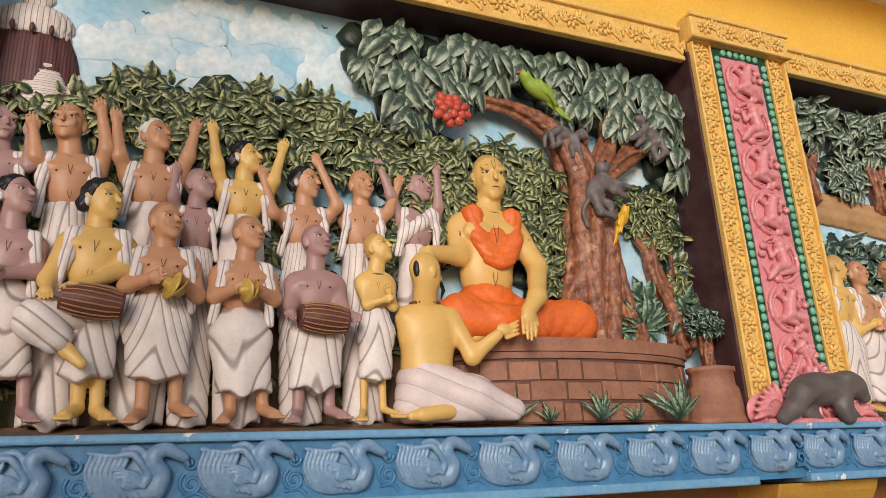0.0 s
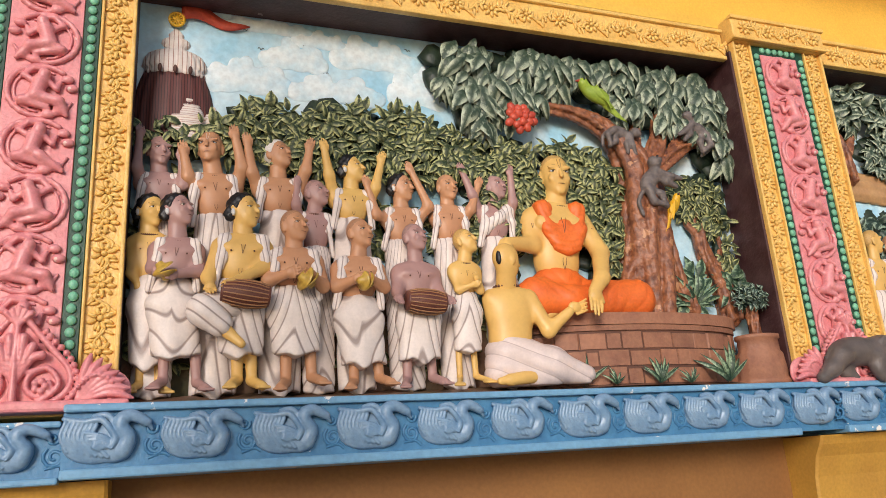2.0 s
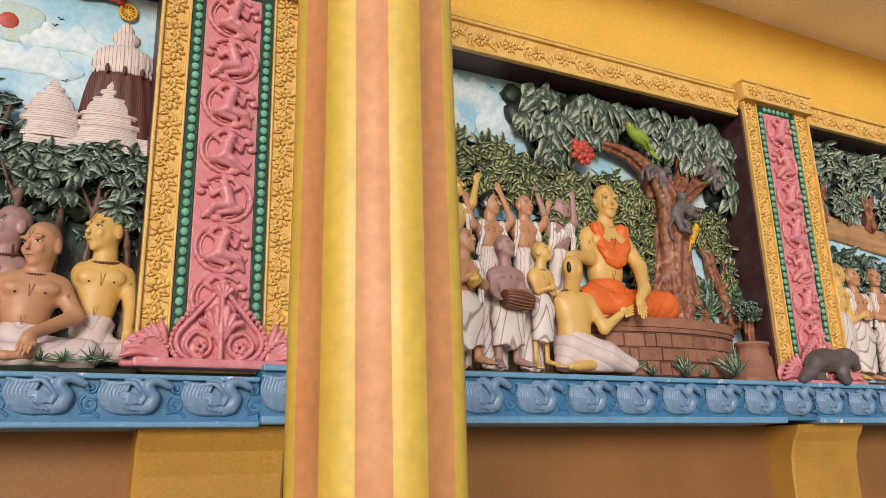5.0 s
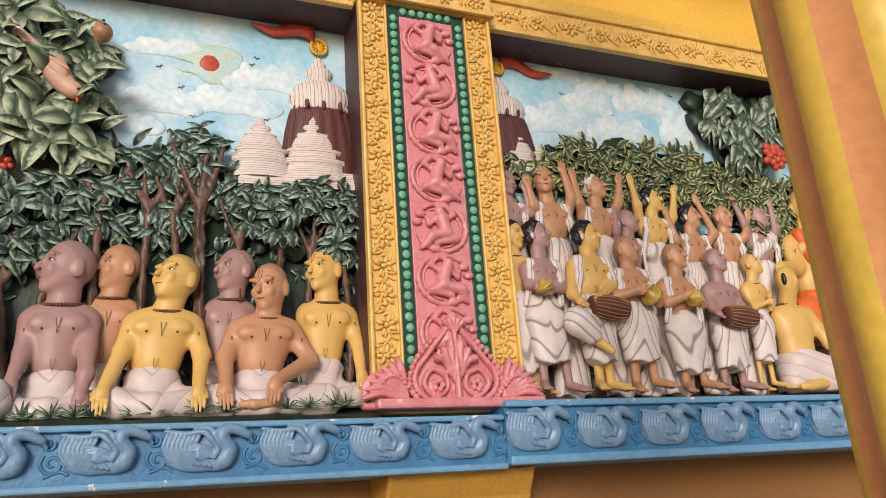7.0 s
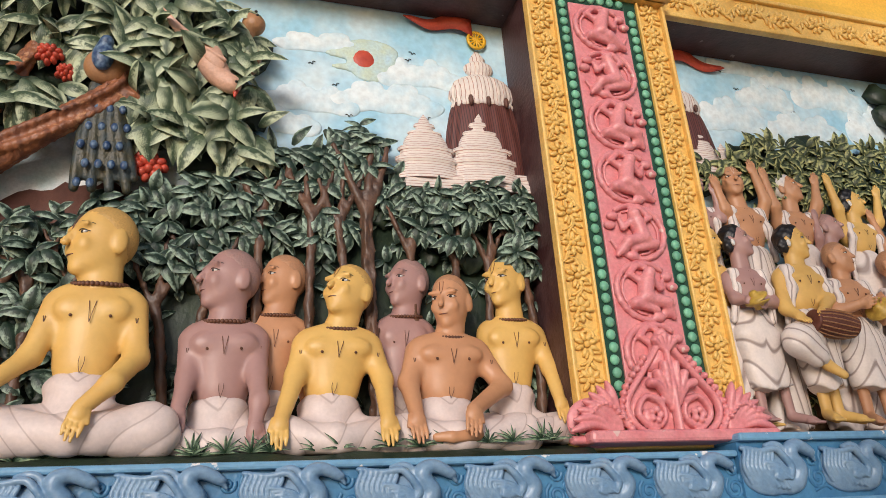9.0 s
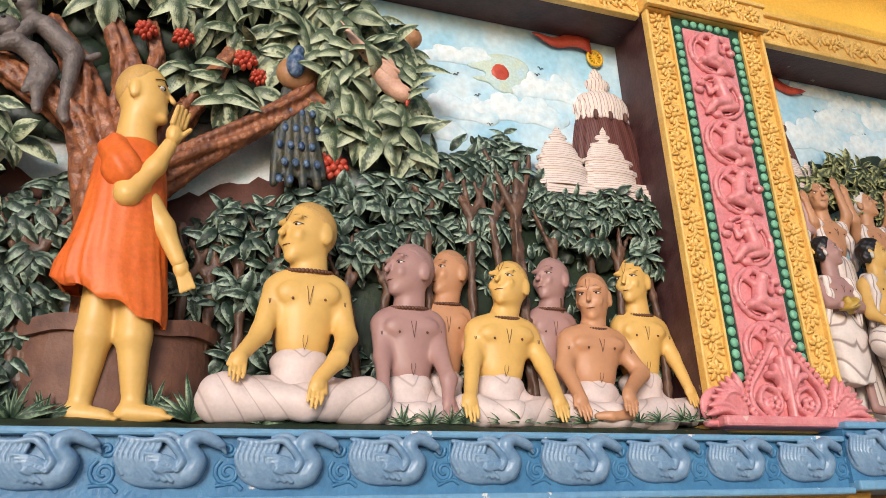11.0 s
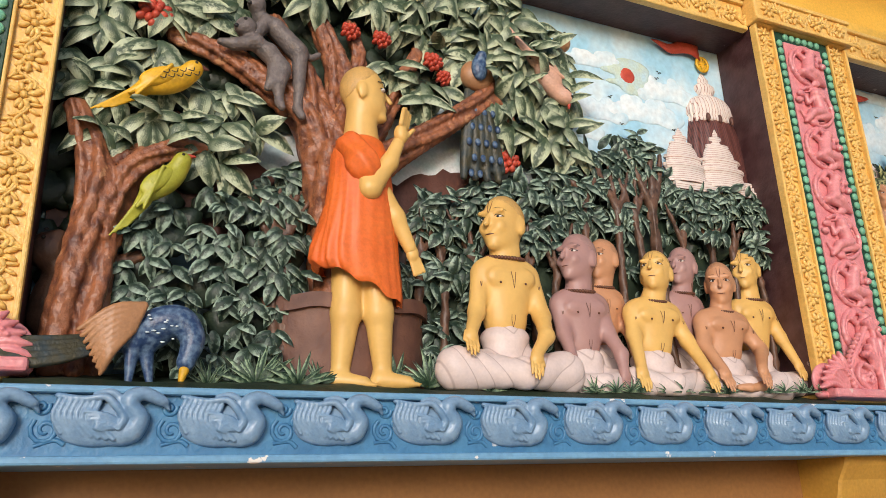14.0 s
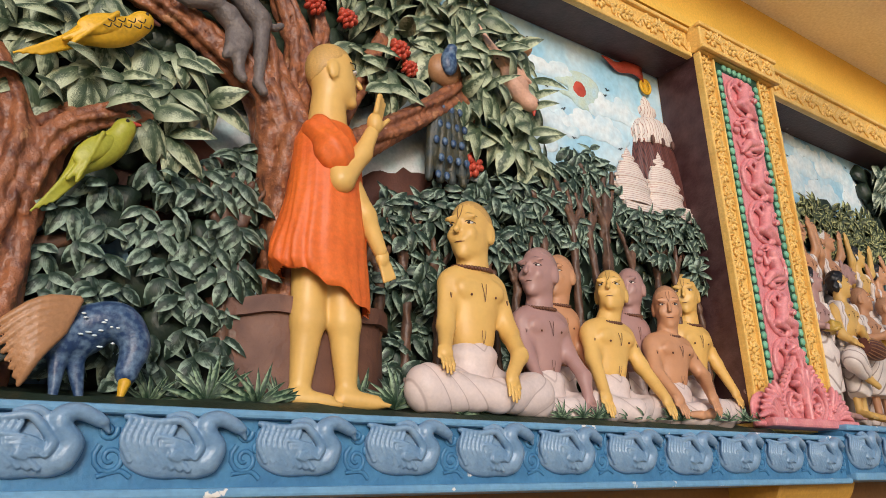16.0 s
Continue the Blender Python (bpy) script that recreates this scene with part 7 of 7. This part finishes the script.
# peacock on the branch with its tail hanging
creature("relief_peacock", "brown and blue painted relief peacock with hanging eyed tail", "bird figure",
         [([ell((0, 0, 0.02), (0.08, 0.05, 0.075), 0.03)], 0.0065, BIRD_O), ([ell((-0.01, -0.05, 0.03), (0.038, 0.026, 0.06), 0.01), ell((0.0, -0.06, 0.09), (0.024, 0.022, 0.022), 0.02)], 0.0055, BIRD_B),
          ([c for k in range(11) for c in chain(bend([(0.008 * (k - 5), 0.02, -0.05), (0.013 * (k - 5) + 0.005, 0.02 - 0.01 * (k % 2), -0.22), (0.019 * (k - 5) + 0.02, 0.04, -0.43 - 0.03 * math.cos(k * 2.1))], 4), [0.016, 0.016, 0.017, 0.018, 0.019, 0.02, 0.02, 0.02, 0.016], 0.002)], 0.005, TAILP)],
         pose(-2.83, 2.9, 3.29), [((-0.06 + 0.042 * (k % 4) + 0.02 * (k // 4 % 2), -0.004, -0.16 - 0.075 * (k // 4)), (0.014, 0.01, 0.018), BIRD_B) for k in range(18)])
# peacock feeding on the ledge
feathers, wing = [], []
for k in range(15):
    t = k / 14
    feathers += chain(bend([(0.0, 0.03 - 0.05 * t, 0.17 - 0.05 * t), (-0.2, -0.05 - 0.03 * t, 0.13 - 0.08 * t + 0.012 * math.sin(k * 2)), (-0.62 + 0.05 * math.sin(k * 1.3), -0.1, 0.125 - 0.1 * t)], 4), [0.009] * 5 + [0.011] * 4, 0.0015)
for k in range(8):
    wing += chain(bend([(0.085 - 0.004 * k, -0.062, 0.245 - 0.011 * k), (0.0, -0.072, 0.232 - 0.02 * k), (-0.095 + 0.01 * k, -0.055, 0.165 - 0.019 * k)], 4), [0.0135] * 6 + [0.012, 0.010, 0.007], 0.0015)
pr = random.Random(3)
flecks = [((0.07 + pr.uniform(0, 0.12), -0.062 + pr.uniform(-0.004, 0.004), 0.13 + pr.uniform(0, 0.085)), (pr.uniform(0.004, 0.009), 0.004, 0.0028), CLOUD) for k in range(16)]
creature("relief_peacock", "blue painted relief peacock bending to feed, tan wing, long tail", "bird figure",
         [([ell((0.06, 0, 0.17), (0.12, 0.06, 0.065), 0.03, None)] + chain(bend([(0.13, -0.01, 0.2), (0.2, -0.02, 0.21), (0.24, -0.03, 0.15), (0.222, -0.04, 0.08)], 4), list(np.linspace(0.05, 0.022, 13)), 0.02) + [ell((0.22, -0.04, 0.07), (0.028, 0.025, 0.03), 0.015), cap((0.06, -0.02, 0.13), (0.055, -0.03, 0.0), 0.026, 0.010, 0.02), cap((0.1, 0.0, 0.12), (0.12, -0.01, 0.0), 0.026, 0.010, 0.02)], 0.006, BIRD_B),
          (wing, 0.0045, BIRD_O), (feathers, 0.005, TAILP), ([cap((0.215, -0.05, 0.045), (0.205, -0.055, 0.005), 0.016, 0.008)], 0.004, BIRD_Y)],
         pose(-4.25, 2.80, 1.9), flecks)


def monkey(label, x, y, z, s, ang, pts_limbs, mat=GREYP, flip=1, tail=None):
    f = flip
    P = [ell((0, 0, 0), (0.11 * s, 0.05 * s, 0.06 * s), 0.03 * s), ell((f * 0.13 * s, -0.02, 0.05 * s), (0.05 * s, 0.045 * s, 0.05 * s), 0.03 * s), ell((f * 0.165 * s, -0.03, 0.035 * s), (0.025 * s, 0.025 * s, 0.022 * s), 0.015 * s)]
    for ln in pts_limbs:
        pts = [(f * a * s, b, c * s) for a, b, c in ln]
        P += chain(pts, list(np.linspace(0.034 * s, 0.018 * s, len(pts))), 0.02 * s)
    if tail:
        P += chain(bend([(f * a * s, b, c * s) for a, b, c in tail], 4), [0.013 * s] * (4 * (len(tail) - 1) + 1), 0.01)
    creature("relief_monkey", label, "monkey figure", [(P, 0.007, mat)], pose(x, y, z, 0, ang, 0), [((f * 0.15 * s, -0.06 * s, 0.065 * s), (0.007, 0.005, 0.007), BLACK), ((f * 0.175 * s, -0.052 * s, 0.065 * s), (0.007, 0.005, 0.007), BLACK)])


LEGS = [[(-0.08, -0.02, -0.02), (-0.14, -0.03, -0.1), (-0.09, -0.03, -0.19)], [(-0.06, 0, -0.02), (-0.04, -0.02, -0.12), (-0.09, -0.02, -0.2)], [(0.08, -0.02, 0.0), (0.12, -0.03, -0.1), (0.17, -0.03, -0.17)], [(0.07, 0, 0.0), (0.07, -0.02, -0.1), (0.1, -0.02, -0.18)]]
creature("relief_monkey", "grey painted relief monkey standing on the branch behind another", "monkey figure",
         [(chain([(-0.15, 0, 0.41), (-0.09, -0.01, 0.37), (0.0, -0.01, 0.28)], [0.03, 0.037, 0.042], 0.012) + [ell((-0.165, -0.015, 0.455), (0.036, 0.036, 0.042), 0.015), ell((-0.185, -0.03, 0.445), (0.022, 0.02, 0.02), 0.01)]
           + chain([(0.01, -0.01, 0.27), (0.005, -0.02, 0.13), (0.0, -0.02, 0.02)], [0.034, 0.024, 0.017], 0.01) + chain([(0.0, -0.02, 0.02), (0.012, -0.04, -0.02)], [0.02, 0.016], 0.01)
           + chain([(-0.13, -0.02, 0.38), (-0.17, -0.03, 0.31), (-0.2, -0.03, 0.27)], [0.03, 0.024, 0.018], 0.01) + chain(bend([(0.03, 0, 0.28), (0.06, 0, 0.27), (0.09, 0, 0.29)], 4), [0.012] * 9, 0.006), 0.0065, GREYP)],
         pose(-3.65, 2.89, 2.97), [((-0.18, -0.05, 0.465), (0.008, 0.006, 0.007), BLACK), ((-0.2, -0.045, 0.44), (0.01, 0.008, 0.009), BLACK)])
creature("relief_monkey", "grey painted relief monkey reaching out along the branch", "monkey figure",
         [(chain([(-0.1, 0, 0.27), (-0.04, -0.01, 0.23), (0.01, -0.01, 0.17)], [0.03, 0.036, 0.038], 0.012) + [ell((-0.13, -0.015, 0.32), (0.044, 0.04, 0.042), 0.015), ell((-0.155, -0.03, 0.305), (0.024, 0.022, 0.022), 0.01)]
           + chain([(-0.09, -0.02, 0.26), (-0.17, -0.02, 0.235), (-0.225, -0.02, 0.235)], [0.032, 0.024, 0.014], 0.012) + chain([(0.015, -0.02, 0.15), (-0.005, -0.03, 0.07), (0.0, -0.03, 0.01)], [0.03, 0.023, 0.016], 0.01)
           + chain([(-0.02, -0.01, 0.16), (-0.03, -0.02, 0.1), (-0.045, -0.02, 0.07)], [0.026, 0.02, 0.014], 0.01) + chain([(0.0, -0.03, 0.01), (0.005, -0.05, -0.02)], [0.019, 0.015], 0.008), 0.0065, GREYP)],
         pose(-3.728, 2.87, 2.98), [((-0.14, -0.052, 0.335), (0.008, 0.006, 0.007), BLACK), ((-0.172, -0.045, 0.302), (0.01, 0.008, 0.009), BLACK)])
monkey("small brown painted relief squirrel at the leaf edge", -2.33, 2.98, 3.5, 0.95, 80, [LEGS[0]], BIRD_O, -1)
monkey("dark brown relief ape figure in the shade beside the pilaster", -4.43, 3.0, 2.2, 1.3, -80, LEGS[:3], BARK2, 1)
monkey("grey painted relief monkey sitting in the tree fork", 2.09, 2.92, 3.34, 0.62, 20, LEGS, flip=1, tail=[(-0.1, 0, 0), (-0.16, 0, -0.1), (-0.14, 0, -0.2)])
monkey("grey painted relief monkey clinging to the trunk", 2.2, 2.87, 3.04, 0.78, -50, LEGS, flip=1, tail=[(-0.1, 0, 0), (-0.2, 0, -0.02), (-0.26, 0, -0.1)])
monkey("grey painted relief monkey hanging under the leaves", 2.64, 2.93, 3.42, 0.7, 25, LEGS, flip=-1, tail=[(-0.1, 0, 0), (-0.16, 0, -0.1), (-0.1, 0, -0.22)])
# grey boar-like animal on the ledge before the pilaster
creature("elephant_calf_figure", "small dark grey plaster animal walking on the ledge", "animal figure",
         [([ell((0, 0, 0.165), (0.16, 0.075, 0.085), 0.04), ell((0.17, -0.01, 0.19), (0.085, 0.06, 0.07), 0.05), cap((0.22, -0.02, 0.17), (0.25, -0.02, 0.12), 0.045, 0.03, 0.03), ell((0.15, -0.06, 0.21), (0.035, 0.018, 0.04), 0.015)]
           + chain([(-0.12, -0.03, 0.14), (-0.19, -0.03, 0.07), (-0.26, -0.03, 0.02)], [0.06, 0.042, 0.034], 0.03) + chain([(-0.07, 0.03, 0.12), (-0.06, 0.03, 0.05), (-0.02, 0.02, 0.01)], [0.05, 0.036, 0.03], 0.03)
           + chain([(0.1, -0.04, 0.13), (0.09, -0.04, 0.06), (0.1, -0.05, 0.015)], [0.05, 0.038, 0.034], 0.03) + chain([(0.13, 0.03, 0.13), (0.17, 0.03, 0.06), (0.21, 0.02, 0.02)], [0.045, 0.034, 0.028], 0.03)
           + chain([(-0.15, 0, 0.18), (-0.2, -0.01, 0.13), (-0.21, -0.01, 0.08)], [0.016, 0.01, 0.008], 0.01), 0.0085, CALF)], pose(3.24, 2.70, 1.895) @ Matrix.Diagonal((1.12, 0.9, 0.95, 1)))


def blossom(x, y, z, s, label="cluster of red painted relief blossoms"):
    p = Pile()
    for k in range(16):
        a, q = k * 2.4, math.sqrt((k + 0.5) / 16)
        rot = np.array([[math.cos(a), 0, -math.sin(a)], [0, 1, 0], [math.sin(a), 0, math.cos(a)]])
        p.ball((s * 0.85 * q * math.cos(a), -0.03 * (1 - q), s * 0.7 * q * math.sin(a)), ((0.22 + 0.1 * abs(math.sin(k * 1.7))) * s, 0.02, 0.22 * s), RED, rot, 10, 6)
    solo("red_blossom", p.mesh("red_blossom"), label, "flower", "red blossoms", at=pose(x, y, z))


for x, y, z, s in ((-4.19, 2.9, 3.32, 0.085), (-3.41, 2.93, 3.43, 0.055), (-3.27, 2.93, 3.42, 0.055), (-3.03, 2.93, 3.36, 0.06), (-2.67, 2.97, 2.95, 0.085), (1.46, 2.9, 3.36, 0.12), (-2.97, 2.95, 3.3, 0.05)):
    blossom(x, y, z, s * 0.85)


# ---- brick platforms and the potted bush ----
def block(r0, r1, flat, a0, a1, z0, z1, n=4, inset=0.0):
    """A curved block of an elliptical drum."""
    v = []
    for r in (r0, r1):
        for z in (z0, z1):
            for k in range(n + 1):
                a = a0 + (a1 - a0) * k / n
                v.append((r * math.cos(a), r * math.sin(a) * flat, z))
    w = n + 1
    f = []
    for k in range(n):
        f += [(2 * w + k, 2 * w + k + 1, 3 * w + k + 1, 3 * w + k), (k, w + k, w + k + 1, k + 1), (w + k, 3 * w + k, 3 * w + k + 1, w + k + 1), (k, k + 1, 2 * w + k + 1, 2 * w + k)]
    f += [(0, 2 * w, 3 * w, w), (n, w + n, 3 * w + n, 2 * w + n)]
    return v, f


plat = thing("brick_platform", "round reddish brick platform under the tree", "platform", (2.02, 3.07, 1.93))
CX, CY, RX, FL = 2.03, 3.06, 0.68, 0.36
v, f = block(0.05, RX - 0.012, FL, math.pi, 2 * math.pi, 1.92, 2.25, 40)
part("platform_core", mesh_of("platform_core", [(x + CX, y + CY, z) for x, y, z in v], f, False, mats=[JOINT]), plat, "dark brick joints")
v, f = block(0.05, RX + 0.03, FL, math.pi, 2 * math.pi, 2.225, 2.285, 40)
part("coping", mesh_of("coping", [(x + CX, y + CY, z) for x, y, z in v], f, False, mats=[BRICKP]), plat, "brick-red coping slab")
v, f = block(0.05, RX + 0.015, FL, math.pi, 2 * math.pi, 2.195, 2.222, 40)
part("coping", mesh_of("coping", [(x + CX, y + CY, z) for x, y, z in v], f, False, mats=[BRICKP]), plat)
br = random.Random(5)
rows = [1.925, 2.015, 2.10, 2.19]
for i in range(3):
    a = math.pi + 0.02
    while a < 2 * math.pi - 0.05:
        w = br.uniform(0.1, 0.27)
        a1 = min(a + w, 2 * math.pi - 0.02)
        o = br.uniform(-0.004, 0.006)
        v, f = block(RX - 0.05, RX + 0.004 + o, FL, a + 0.008, a1 - 0.008, rows[i] + 0.004, rows[i + 1] - 0.004 + br.uniform(-0.012, 0.003))
        part("brick", mesh_of("brick", [(x + CX, y + CY, z) for x, y, z in v], f, False, mats=[BRICKP]), plat)
        a = a1
# plinth behind the robe
pl = thing("stone_plinth", "rough reddish brown plinth at the foot of the great tree", "plinth", (-3.42, 2.98, 1.93))
v, f = block(0.05, 0.33, 0.6, math.pi, 2 * math.pi, 1.92, 2.22, 30)
part("plinth_body", mesh_of("plinth_body", [(x - 3.42, y + 3.06, z + 0.006 * math.sin(40 * x)) for x, y, z in v], f, False, mats=[PLINTH]), pl)
v, f = block(0.05, 0.355, 0.61, math.pi, 2 * math.pi, 2.2, 2.255, 30)
part("coping", mesh_of("coping", [(x - 3.42, y + 3.06, z + 0.006 * math.sin(30 * x)) for x, y, z in v], f, False, mats=[PLINTH]), pl)

pot = thing("planter", "reddish tapered masonry planter with a clipped green bush", "planter", (2.76, 2.9, 1.9))
part("planter_base", lathe([(0.0, 1.9), (0.165, 1.9), (0.165, 1.935), (0.15, 1.94), (0.135, 2.07), (0.12, 2.09), (0.118, 2.15), (0.13, 2.155), (0.13, 2.175), (0.1, 2.18), (0, 2.18)], 14, 0.012, 0.75, BRICKP, "planter_base", 56), pot, at=pose(2.77, 2.9, 0))
part("stem", limbs([[(2.77, 2.9, 2.16, 0.038), (2.765, 2.9, 2.33, 0.03)]], 0.005, 0.008, BARK), pot, "dark brown stem")
sp = [(2.77 + 0.085 * math.cos(a) * math.cos(b), 2.9 - 0.07 * math.cos(b) * math.sin(a), 2.385 + 0.055 * math.sin(b)) for a in np.linspace(-0.3, 3.4, 9) for b in (-0.6, 0.1, 0.8)]
part("bush", leaf_mesh(rosettes(sp, 0.042, (4, 6), 0.0, 0.6), LEAF_C, "bush"), pot, "clipped green bush", kind="stuff")

# the whole relief of the first panel was set a little askew in its frame
ASKEW = Matrix(((0.9775, 0, -0.0207, 0.0399), (0, 1, 0, 0), (0.0207, 0, 0.9775, 0.0813), (0, 0, 0, 1)))
for ob in list(scene.objects):
    if ob.parent is None and ob.type in {"MESH", "EMPTY"} and ob.get("kind", "") != "structure":
        at = ob.matrix_basis.translation
        if -4.6 < at.x < -1.05 and at.y > 2.7 and at.z > 1.88 and not ob.name.startswith(("gold_border", "pilaster", "ledge", "pier")):
            ob.matrix_basis = ASKEW @ ob.matrix_basis
